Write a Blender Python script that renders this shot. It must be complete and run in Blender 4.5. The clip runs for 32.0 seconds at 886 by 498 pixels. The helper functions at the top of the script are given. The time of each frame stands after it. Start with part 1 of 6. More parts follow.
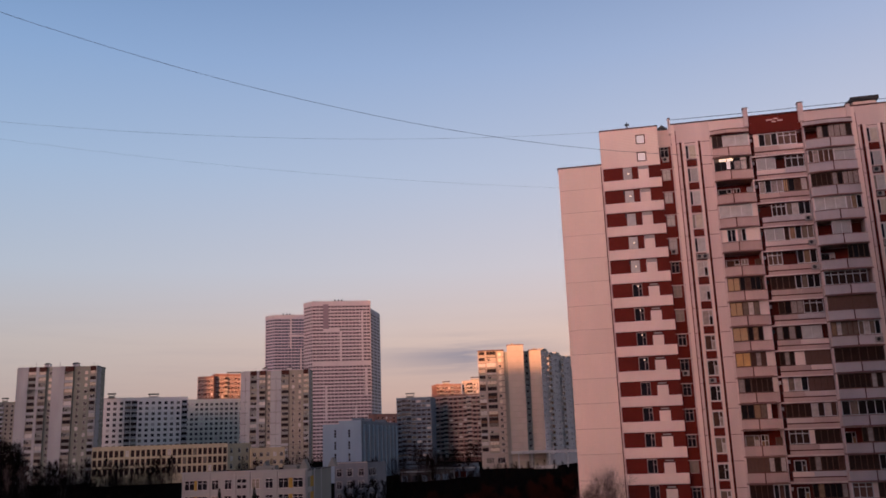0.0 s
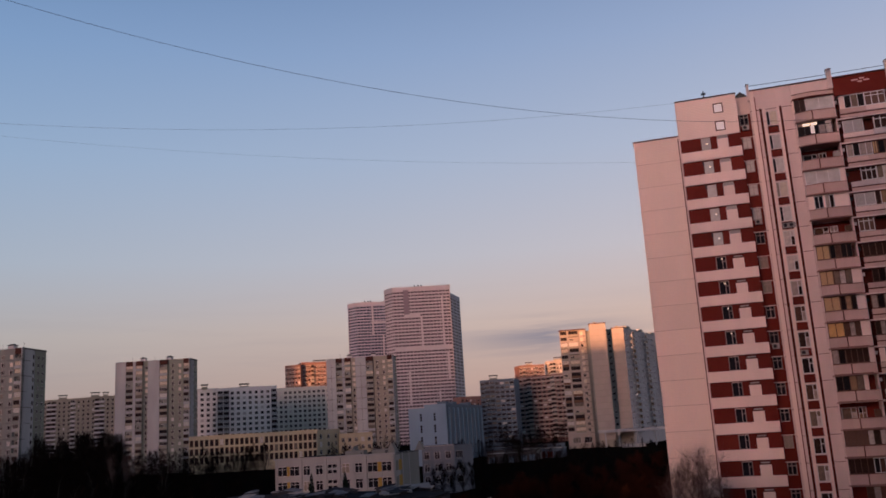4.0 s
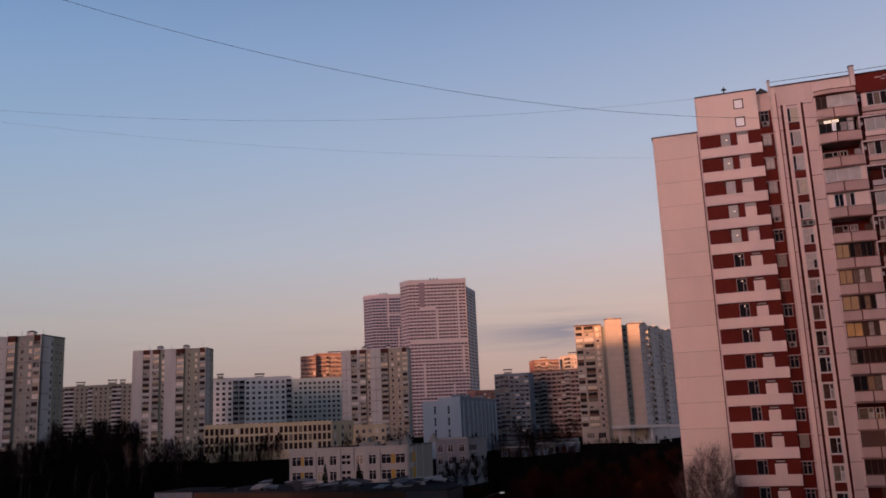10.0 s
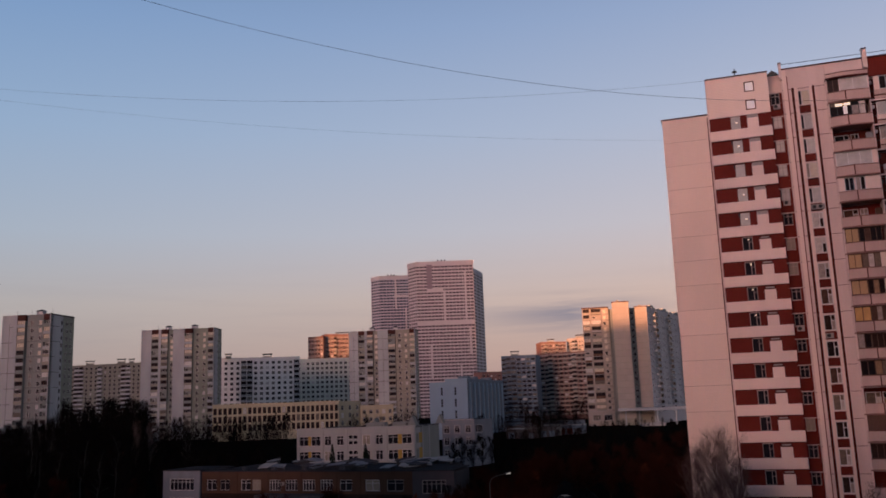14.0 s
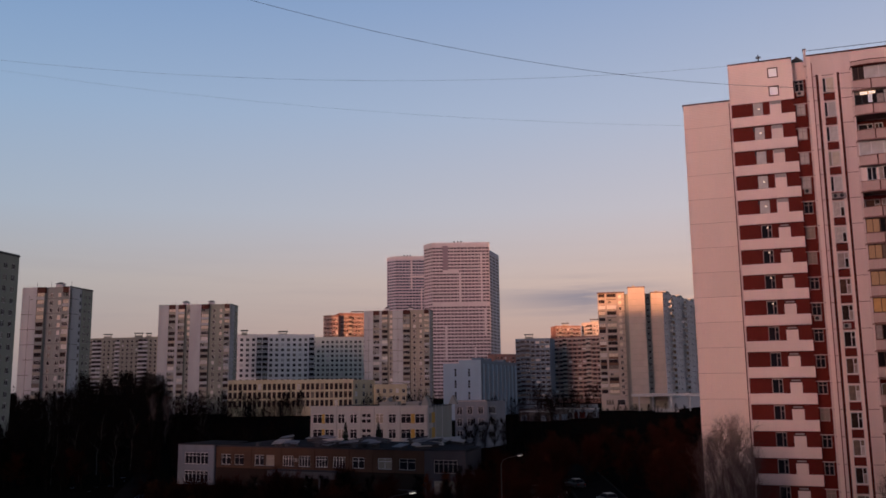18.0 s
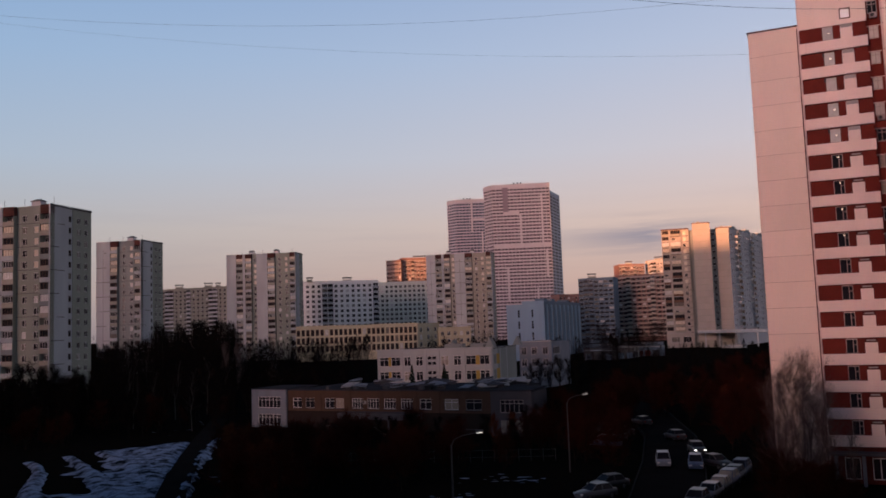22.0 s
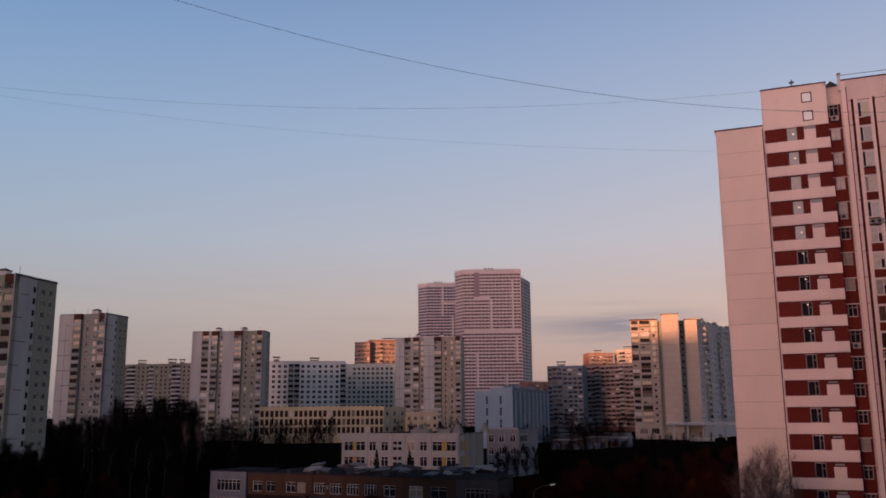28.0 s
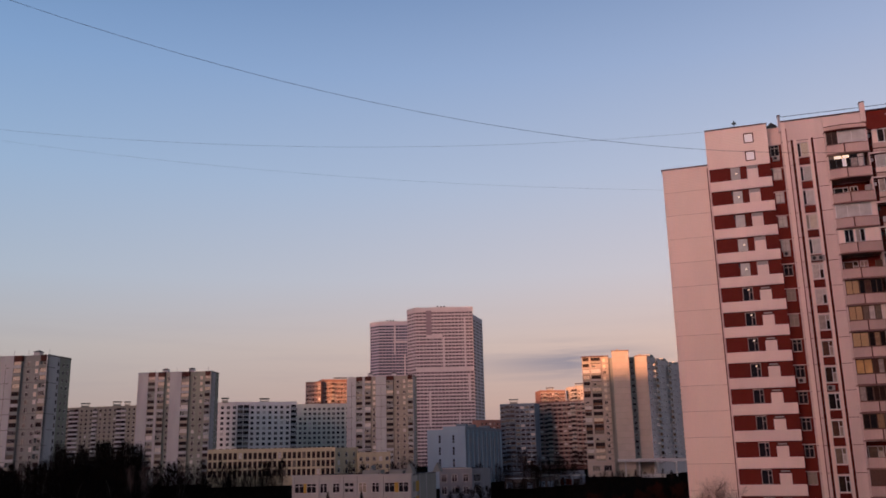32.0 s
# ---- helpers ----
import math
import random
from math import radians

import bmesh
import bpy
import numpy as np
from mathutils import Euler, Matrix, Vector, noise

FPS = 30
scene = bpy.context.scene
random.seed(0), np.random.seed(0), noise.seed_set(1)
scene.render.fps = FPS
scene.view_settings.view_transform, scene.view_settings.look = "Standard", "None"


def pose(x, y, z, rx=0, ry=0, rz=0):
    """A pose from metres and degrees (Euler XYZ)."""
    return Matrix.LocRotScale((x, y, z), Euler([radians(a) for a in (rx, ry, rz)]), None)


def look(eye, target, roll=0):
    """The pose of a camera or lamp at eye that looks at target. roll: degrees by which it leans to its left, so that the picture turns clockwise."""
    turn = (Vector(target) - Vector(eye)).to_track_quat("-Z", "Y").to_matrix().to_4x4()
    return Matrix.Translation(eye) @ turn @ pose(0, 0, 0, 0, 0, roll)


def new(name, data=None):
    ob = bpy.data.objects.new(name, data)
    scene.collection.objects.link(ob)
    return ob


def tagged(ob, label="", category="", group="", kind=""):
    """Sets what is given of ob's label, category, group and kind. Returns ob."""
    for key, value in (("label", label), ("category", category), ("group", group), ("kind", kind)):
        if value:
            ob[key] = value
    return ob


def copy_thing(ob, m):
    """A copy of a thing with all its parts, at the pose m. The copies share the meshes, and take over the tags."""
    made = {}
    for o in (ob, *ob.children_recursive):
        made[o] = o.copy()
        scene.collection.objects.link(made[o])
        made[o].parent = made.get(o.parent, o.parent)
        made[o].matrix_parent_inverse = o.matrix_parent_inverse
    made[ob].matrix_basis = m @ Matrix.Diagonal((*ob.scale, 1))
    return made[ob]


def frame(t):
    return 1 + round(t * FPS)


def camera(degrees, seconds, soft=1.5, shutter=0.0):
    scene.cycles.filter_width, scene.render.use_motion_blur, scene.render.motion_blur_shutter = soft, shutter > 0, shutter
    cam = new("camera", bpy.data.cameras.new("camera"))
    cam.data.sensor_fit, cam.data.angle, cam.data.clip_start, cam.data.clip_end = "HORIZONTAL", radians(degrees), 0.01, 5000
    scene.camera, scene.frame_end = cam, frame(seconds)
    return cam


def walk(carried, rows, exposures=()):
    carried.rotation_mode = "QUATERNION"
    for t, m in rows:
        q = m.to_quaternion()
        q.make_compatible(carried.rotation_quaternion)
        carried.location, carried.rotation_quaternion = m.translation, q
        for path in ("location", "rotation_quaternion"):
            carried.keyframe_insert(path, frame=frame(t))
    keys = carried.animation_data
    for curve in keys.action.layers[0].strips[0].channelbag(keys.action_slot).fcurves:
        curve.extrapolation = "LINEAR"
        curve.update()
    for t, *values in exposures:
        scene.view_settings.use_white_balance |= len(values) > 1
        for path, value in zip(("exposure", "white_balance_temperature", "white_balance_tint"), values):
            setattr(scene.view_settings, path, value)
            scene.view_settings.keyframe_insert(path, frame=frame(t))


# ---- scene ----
EYE = 17.5
cam = camera(54.5, 32.0, soft=1.7)
# seconds, yaw, pitch, roll of a camera that turns where it stands
ROWS = [
    (0, -7.964, 12.70, 1.98),
    (0.1, -6.172, 12.55, 1.97),
    (0.2, -6.150, 13.02, 1.96),
    (0.3, -5.240, 13.93, 1.95),
    (0.4, -5.290, 13.93, 1.93),
    (0.5, -4.754, 13.935, 1.917),
    (1, -2.574, 13.145, 2.113),
    (1.5, -2.031, 12.609, 2.185),
    (2, -1.409, 12.505, 2.969),
    (2.5, -1.258, 12.829, 2.928),
    (3, -2.110, 12.168, 3.510),
    (3.5, -2.299, 12.037, 3.318),
    (5.5, -2.852, 10.919, 4.157),
    (6, -1.571, 11.773, 4.447),
    (6.5, -2.091, 11.477, 3.859),
    (7, -2.417, 10.638, 3.835),
    (7.5, -1.969, 11.147, 3.438),
    (8, -1.435, 11.536, 3.118),
    (8.5, -1.340, 11.610, 2.838),
    (9, -1.145, 11.372, 2.731),
    (9.5, -1.477, 11.267, 2.412),
    (10, -1.497, 11.413, 2.459),
    (10.5, -1.792, 11.028, 1.865),
    (11, -1.715, 11.021, 2.142),
    (11.5, -2.250, 10.574, 1.685),
    (12, -2.154, 10.725, 1.531),
    (12.5, -2.425, 10.350, 1.088),
    (13, -0.574, 10.706, 1.700),
    (13.5, -1.079, 10.439, 2.006),
    (14, -1.057, 10.217, 2.040),
    (14.5, -1.212, 10.348, 2.066),
    (15, -0.798, 10.153, 1.697),
    (15.5, -0.472, 9.281, 1.822),
    (17.5, -1.195, 9.017, 0.309),
    (18, -0.177, 8.998, 0.673),
    (18.5, 0.030, 9.144, 1.191),
    (19, 0.158, 8.780, 1.025),
    (19.5, 1.432, 7.892, 0.680),
    (20, 3.232, 6.500, 1.826),
    (20.5, 3.655, 6.252, 2.377),
    (21, 4.154, 5.151, 1.955),
    (21.5, 4.523, 5.763, 2.151),
    (22, 4.044, 5.296, 2.000),
    (22.5, 4.152, 5.117, 2.256),
    (23, 3.144, 4.516, 2.093),
    (23.5, 3.215, 4.894, 1.976),
    (24, 3.725, 5.356, 2.170),
    (24.5, 3.555, 5.997, 1.760),
    (25, 2.719, 7.506, 1.423),
    (25.5, 2.398, 9.936, 0.691),
    (27.5, 1.836, 10.803, 0.143),
    (28, 1.878, 10.793, 0.407),
    (28.5, 1.524, 9.947, 0.125),
    (29, 1.345, 12.342, -0.105),
    (29.5, 1.827, 13.782, 0.295),
    (30, 1.250, 12.844, -0.225),
    (30.5, -0.172, 12.924, 0.778),
    (31, -0.885, 13.152, 0.520),
    (31.5, -1.433, 13.041, 0.758),
    (32, -1.208, 13.282, 1.252),
]
walk(cam, [(t, pose(0, 0, EYE, 90 + pitch, roll, yaw)) for t, yaw, pitch, roll in ROWS],
     [(0, 0.17), (0.7, 0.0), (3, 0.0), (6, -0.03), (15.5, 0.0), (19, 0.0), (20, 0.02), (21, 0.14), (23, 0.22), (23.5, 0.34), (24.1, 0.39), (25.0, 0.44), (25.5, 0.3), (27.5, 0.0), (28, 0.0), (30, 0.07), (32, 0.1)])

# ---- sky, sun and exposure ----
SUN_AZ, SUN_EL = 214.0, 1.6     # degrees clockwise from +y, and above the horizon
SUN_FROM = Vector((math.sin(radians(SUN_AZ)) * math.cos(radians(SUN_EL)), math.cos(radians(SUN_AZ)) * math.cos(radians(SUN_EL)), math.sin(radians(SUN_EL))))
world = bpy.data.worlds.new("dusk_sky")
scene.world = world
world.use_nodes = True
wn, wl = world.node_tree.nodes, world.node_tree.links
wn.clear()


def math_node(nodes, links, op, a, b=None, clamp=False):
    n = nodes.new("ShaderNodeMath")
    n.operation, n.use_clamp = op, clamp
    for i, v in enumerate((a, b)):
        if isinstance(v, (int, float)):
            n.inputs[i].default_value = v
        elif v is not None:
            links.new(v, n.inputs[i])
    return n.outputs[0]


def mix_node(nodes, links, fac, a, b, blend="MIX"):
    n = nodes.new("ShaderNodeMix")
    n.data_type, n.blend_type = "RGBA", blend
    for i, v in ((0, fac), (6, a), (7, b)):
        if isinstance(v, (int, float)):
            n.inputs[i].default_value = v
        elif isinstance(v, tuple):
            n.inputs[i].default_value = (*v, 1)
        else:
            links.new(v, n.inputs[i])
    return n.outputs[2]


def ramp(nodes, links, fac, stops, interp="LINEAR"):
    r = nodes.new("ShaderNodeValToRGB")
    r.color_ramp.interpolation = interp
    e = r.color_ramp.elements
    while len(e) < len(stops):
        e.new(0.5)
    for el, (p, c) in zip(e, stops):
        el.position, el.color = p, (*c, 1)
    links.new(fac, r.inputs[0])
    return r.outputs[0]


def wm(op, a, b=None, clamp=False):
    return math_node(wn, wl, op, a, b, clamp)


sky = wn.new("ShaderNodeTexSky")
sky.sky_type, sky.sun_disc = "NISHITA", False
sky.sun_elevation, sky.sun_rotation = radians(SUN_EL), radians(SUN_AZ)
sky.air_density, sky.dust_density, sky.ozone_density = 1.0, 1.5, 2.0
coords = wn.new("ShaderNodeTexCoord")
axes = wn.new("ShaderNodeSeparateXYZ")
wl.new(coords.outputs["Generated"], axes.inputs[0])
X, Y, Z = axes.outputs
flat = wm("MAXIMUM", wm("SQRT", wm("ADD", wm("MULTIPLY", X, X), wm("MULTIPLY", Y, Y))), 0.01)
height = wm("DIVIDE", Z, flat)
SKY_STOPS = [(0.0, (0.33, 0.235, 0.235)), (0.05, (0.465, 0.327, 0.298)), (0.12, (0.52, 0.412, 0.386)), (0.20, (0.46, 0.456, 0.518)),
             (0.32, (0.355, 0.425, 0.57)), (0.46, (0.25, 0.345, 0.54)), (0.58, (0.17, 0.26, 0.45)), (0.74, (0.05, 0.085, 0.16)), (1.0, (0.014, 0.024, 0.05))]
dome = ramp(wn, wl, wm("MULTIPLY", height, 1.0, True), SKY_STOPS)
tint = wn.new("ShaderNodeCombineColor")
for i, lean in enumerate((0.46, 0.18, 0.04)):
    wl.new(wm("ADD", 1.02, wm("MULTIPLY", wm("DIVIDE", X, flat), lean)), tint.inputs[i])
dome = mix_node(wn, wl, 1.0, dome, tint.outputs[0], "MULTIPLY")
# the afterglow on the sun's side of the sky
sx, sy = math.sin(radians(SUN_AZ)), math.cos(radians(SUN_AZ))
toward = wm("DIVIDE", wm("ADD", wm("MULTIPLY", X, sx), wm("MULTIPLY", Y, sy)), flat)
side = wm("POWER", wm("ADD", wm("MULTIPLY", toward, 0.5), 0.5), 320.0)
low = wm("SUBTRACT", 1.0, wm("MULTIPLY", wm("ABSOLUTE", height), 1.3), True)
glow = wm("MULTIPLY", side, wm("POWER", low, 4.0))
dome = mix_node(wn, wl, glow, dome, (77.0, 41.0, 32.5))
# a long low bank of lilac cloud over the far houses
stretch = wn.new("ShaderNodeMapping")
stretch.inputs["Scale"].default_value = (3.2, 3.2, 46.0)
wl.new(coords.outputs["Generated"], stretch.inputs[0])
puff = wn.new("ShaderNodeTexNoise")
puff.inputs["Scale"].default_value, puff.inputs["Detail"].default_value, puff.inputs["Roughness"].default_value = 1.6, 6.0, 0.55
wl.new(stretch.outputs[0], puff.inputs["Vector"])
bank = wm("SUBTRACT", 1.0, wm("MULTIPLY", wm("ABSOLUTE", wm("SUBTRACT", height, 0.098)), 34.0), True)
azim = wm("DIVIDE", X, wm("MAXIMUM", Y, 0.01))
bank = wm("MULTIPLY", bank, wm("SUBTRACT", 1.0, wm("MULTIPLY", wm("ABSOLUTE", wm("SUBTRACT", azim, 0.17)), 7.0), True))
bank = wm("MULTIPLY", bank, wm("MULTIPLY", wm("SUBTRACT", puff.outputs[0], 0.36), 5.5, True))
thin = wm("MULTIPLY", wm("MULTIPLY", wm("SUBTRACT", puff.outputs[0], 0.5), 2.0, True), wm("SUBTRACT", 1.0, wm("MULTIPLY", wm("ABSOLUTE", wm("SUBTRACT", height, 0.09)), 11.0), True))
cloud = wm("MULTIPLY", wm("GREATER_THAN", Y, 0.0), wm("MAXIMUM", wm("MULTIPLY", bank, 0.95), wm("MULTIPLY", thin, 0.30)))
dome = mix_node(wn, wl, cloud, dome, (0.235, 0.215, 0.275))
shine = wn.new("ShaderNodeBackground")
shine.inputs[1].default_value = 0.02
wl.new(sky.outputs[0], shine.inputs[0])
veil = wn.new("ShaderNodeBackground")
veil.inputs[1].default_value = 1.0
wl.new(dome, veil.inputs[0])
both = wn.new("ShaderNodeAddShader")
wl.new(shine.outputs[0], both.inputs[0])
wl.new(veil.outputs[0], both.inputs[1])
wout = wn.new("ShaderNodeOutputWorld")
wl.new(both.outputs[0], wout.inputs[0])

sun = new("sun", bpy.data.lights.new("sun", "SUN"))
sun.data.energy, sun.data.angle, sun.data.color = 8.5, radians(0.5), (1.0, 0.38, 0.16)
sun.matrix_world = look((0, 0, 0), -SUN_FROM)


# ---- materials ----
def material(name, base, rough=0.8, var=0.15, scale=0.6, fine=8.0, bump=0.15, metal=0.0, dirt=None, dirt_amount=0.35, streak=False, random_tint=0.0, rib=None, spec=0.15):
    """A surface with broad stains, fine grain and relief, in metres."""
    m = bpy.data.materials.new(name)
    m.use_nodes = True
    n, l = m.node_tree.nodes, m.node_tree.links
    b = n["Principled BSDF"]
    b.inputs["Roughness"].default_value, b.inputs["Metallic"].default_value = rough, metal
    b.inputs["Specular IOR Level"].default_value = spec
    tc = n.new("ShaderNodeTexCoord")
    src = tc.outputs["Object"]
    mp = n.new("ShaderNodeMapping")
    mp.inputs["Scale"].default_value = (1, 1, 0.22) if streak else (1, 1, 1)
    info = n.new("ShaderNodeObjectInfo")
    l.new(src, mp.inputs[0])
    jump = n.new("ShaderNodeCombineXYZ")
    for i in range(3):
        l.new(math_node(n, l, "MULTIPLY", info.outputs["Random"], 57.0 + 31 * i), jump.inputs[i])
    l.new(jump.outputs[0], mp.inputs["Location"])
    big = n.new("ShaderNodeTexNoise")
    big.inputs["Scale"].default_value, big.inputs["Detail"].default_value = scale, 5.0
    small = n.new("ShaderNodeTexNoise")
    small.inputs["Scale"].default_value, small.inputs["Detail"].default_value = fine, 4.0
    l.new(mp.outputs[0], big.inputs["Vector"])
    l.new(src, small.inputs["Vector"])
    f = math_node(n, l, "MULTIPLY", math_node(n, l, "SUBTRACT", big.outputs[0], 0.30), 2.2, True)
    dirty = dirt or tuple(c * 0.55 for c in base)
    col = mix_node(n, l, math_node(n, l, "MULTIPLY", f, dirt_amount), base, dirty)
    g = math_node(n, l, "ADD", 1.0 - var / 2, math_node(n, l, "MULTIPLY", small.outputs[0], var))
    if random_tint:
        g = math_node(n, l, "MULTIPLY", g, math_node(n, l, "ADD", 1.0 - random_tint / 2, math_node(n, l, "MULTIPLY", info.outputs["Random"], random_tint)))
    grey = n.new("ShaderNodeCombineColor")
    for i in range(3):
        l.new(g, grey.inputs[i])
    col = mix_node(n, l, 1.0, col, grey.outputs[0], "MULTIPLY")
    l.new(col, b.inputs["Base Color"])
    if bump or rib:
        bm_ = n.new("ShaderNodeBump")
        bm_.inputs["Strength"].default_value, bm_.inputs["Distance"].default_value = max(bump, 0.25 if rib else 0), 0.03
        h = small.outputs[0]
        if rib:
            w = n.new("ShaderNodeTexWave")
            w.wave_type, w.bands_direction = "BANDS", "Z"
            w.inputs["Scale"].default_value, w.inputs["Distortion"].default_value = rib, 0.4
            l.new(src, w.inputs["Vector"])
            h = math_node(n, l, "ADD", h, math_node(n, l, "MULTIPLY", w.outputs[1], 1.5))
        l.new(h, bm_.inputs["Height"])
        l.new(bm_.outputs[0], b.inputs["Normal"])
    return m


def glass_material(name, base, rough=0.06, curtain=None, share=0.0, spec=0.5):
    """Window glass before a dim room; a share of the panes shows a curtain."""
    m = bpy.data.materials.new(name)
    m.use_nodes = True
    n, l = m.node_tree.nodes, m.node_tree.links
    b = n["Principled BSDF"]
    b.inputs["Roughness"].default_value, b.inputs["Specular IOR Level"].default_value = rough, spec
    tc = n.new("ShaderNodeTexCoord")
    info = n.new("ShaderNodeObjectInfo")
    w = n.new("ShaderNodeTexNoise")
    w.inputs["Scale"].default_value = 1.3
    l.new(tc.outputs["Object"], w.inputs["Vector"])
    col = mix_node(n, l, w.outputs[0], base, tuple(c * 1.8 for c in base))
    if curtain:
        fold = n.new("ShaderNodeTexWave")
        fold.bands_direction = "X"
        fold.inputs["Scale"].default_value, fold.inputs["Distortion"].default_value = 2.5, 1.5
        l.new(tc.outputs["Object"], fold.inputs["Vector"])
        cloth = mix_node(n, l, fold.outputs[1], curtain, tuple(c * 0.7 for c in curtain))
        col = mix_node(n, l, math_node(n, l, "LESS_THAN", info.outputs["Random"], share), col, cloth)
    l.new(col, b.inputs["Base Color"])
    bp = n.new("ShaderNodeBump")
    bp.inputs["Strength"].default_value, bp.inputs["Distance"].default_value = 0.03, 0.02
    l.new(w.outputs[0], bp.inputs["Height"])
    l.new(bp.outputs[0], b.inputs["Normal"])
    return m


def mixed_glass(name):
    """Loggia glass: each light shows a dark room, a curtain, clutter or a pale blind."""
    m = glass_material(name, (0.014, 0.012, 0.013), 0.12, spec=0.06)
    n, l = m.node_tree.nodes, m.node_tree.links
    info, geo = n.new("ShaderNodeObjectInfo"), n.new("ShaderNodeNewGeometry")
    v = math_node(n, l, "FRACT", math_node(n, l, "ADD", math_node(n, l, "MULTIPLY", info.outputs["Random"], 7.3), math_node(n, l, "MULTIPLY", geo.outputs["Random Per Island"], 5.7)))
    shades = [(0.0, (0.022, 0.016, 0.016)), (0.22, (0.36, 0.30, 0.28)), (0.40, (0.04, 0.026, 0.022)), (0.52, (0.10, 0.055, 0.042)), (0.62, (0.54, 0.48, 0.46)), (0.74, (0.02, 0.018, 0.02)), (0.86, (0.20, 0.15, 0.12)), (0.95, (0.30, 0.19, 0.12))]
    col = ramp(n, l, v, shades, "CONSTANT")
    tc = n.new("ShaderNodeTexCoord")
    fold = n.new("ShaderNodeTexWave")
    fold.bands_direction = "X"
    fold.inputs["Scale"].default_value, fold.inputs["Distortion"].default_value = 2.2, 2.5
    l.new(tc.outputs["Object"], fold.inputs["Vector"])
    clutter = n.new("ShaderNodeTexNoise")
    clutter.inputs["Scale"].default_value, clutter.inputs["Detail"].default_value = 2.6, 3.0
    l.new(tc.outputs["Object"], clutter.inputs["Vector"])
    g = math_node(n, l, "ADD", 0.35, math_node(n, l, "MULTIPLY", math_node(n, l, "ADD", math_node(n, l, "MULTIPLY", fold.outputs[1], 0.35), clutter.outputs[0]), 0.85))
    grey = n.new("ShaderNodeCombineColor")
    for i in range(3):
        l.new(g, grey.inputs[i])
    l.new(mix_node(n, l, 1.0, col, grey.outputs[0], "MULTIPLY"), n["Principled BSDF"].inputs["Base Color"])
    return m


def lit_material(name, colour, strength):
    m = bpy.data.materials.new(name)
    m.use_nodes = True
    b = m.node_tree.nodes["Principled BSDF"]
    b.inputs["Base Color"].default_value = (*colour, 1)
    b.inputs["Emission Color"].default_value = (*colour, 1)
    b.inputs["Emission Strength"].default_value = strength
    return m


def thaw_material(name):
    """Granular snow, half thawed: dark wet earth shows through in ragged streaks."""
    m = bpy.data.materials.new(name)
    m.use_nodes = True
    n, l = m.node_tree.nodes, m.node_tree.links
    b = n["Principled BSDF"]
    b.inputs["Roughness"].default_value, b.inputs["Specular IOR Level"].default_value = 0.8, 0.0
    geo = n.new("ShaderNodeNewGeometry")
    broad, fine = n.new("ShaderNodeTexNoise"), n.new("ShaderNodeTexNoise")
    for t, sc, d, r in ((broad, 0.50, 9.0, 0.70), (fine, 3.0, 5.0, 0.6)):
        t.inputs["Scale"].default_value, t.inputs["Detail"].default_value, t.inputs["Roughness"].default_value = sc, d, r
        l.new(geo.outputs["Position"], t.inputs["Vector"])
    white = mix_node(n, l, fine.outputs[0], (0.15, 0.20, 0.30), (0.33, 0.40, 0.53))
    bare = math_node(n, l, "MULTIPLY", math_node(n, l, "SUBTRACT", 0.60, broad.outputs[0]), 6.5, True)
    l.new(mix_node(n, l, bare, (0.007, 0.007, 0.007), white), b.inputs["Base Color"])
    bp = n.new("ShaderNodeBump")
    bp.inputs["Strength"].default_value, bp.inputs["Distance"].default_value = 0.4, 0.06
    l.new(broad.outputs[0], bp.inputs["Height"])
    l.new(bp.outputs[0], b.inputs["Normal"])
    return m


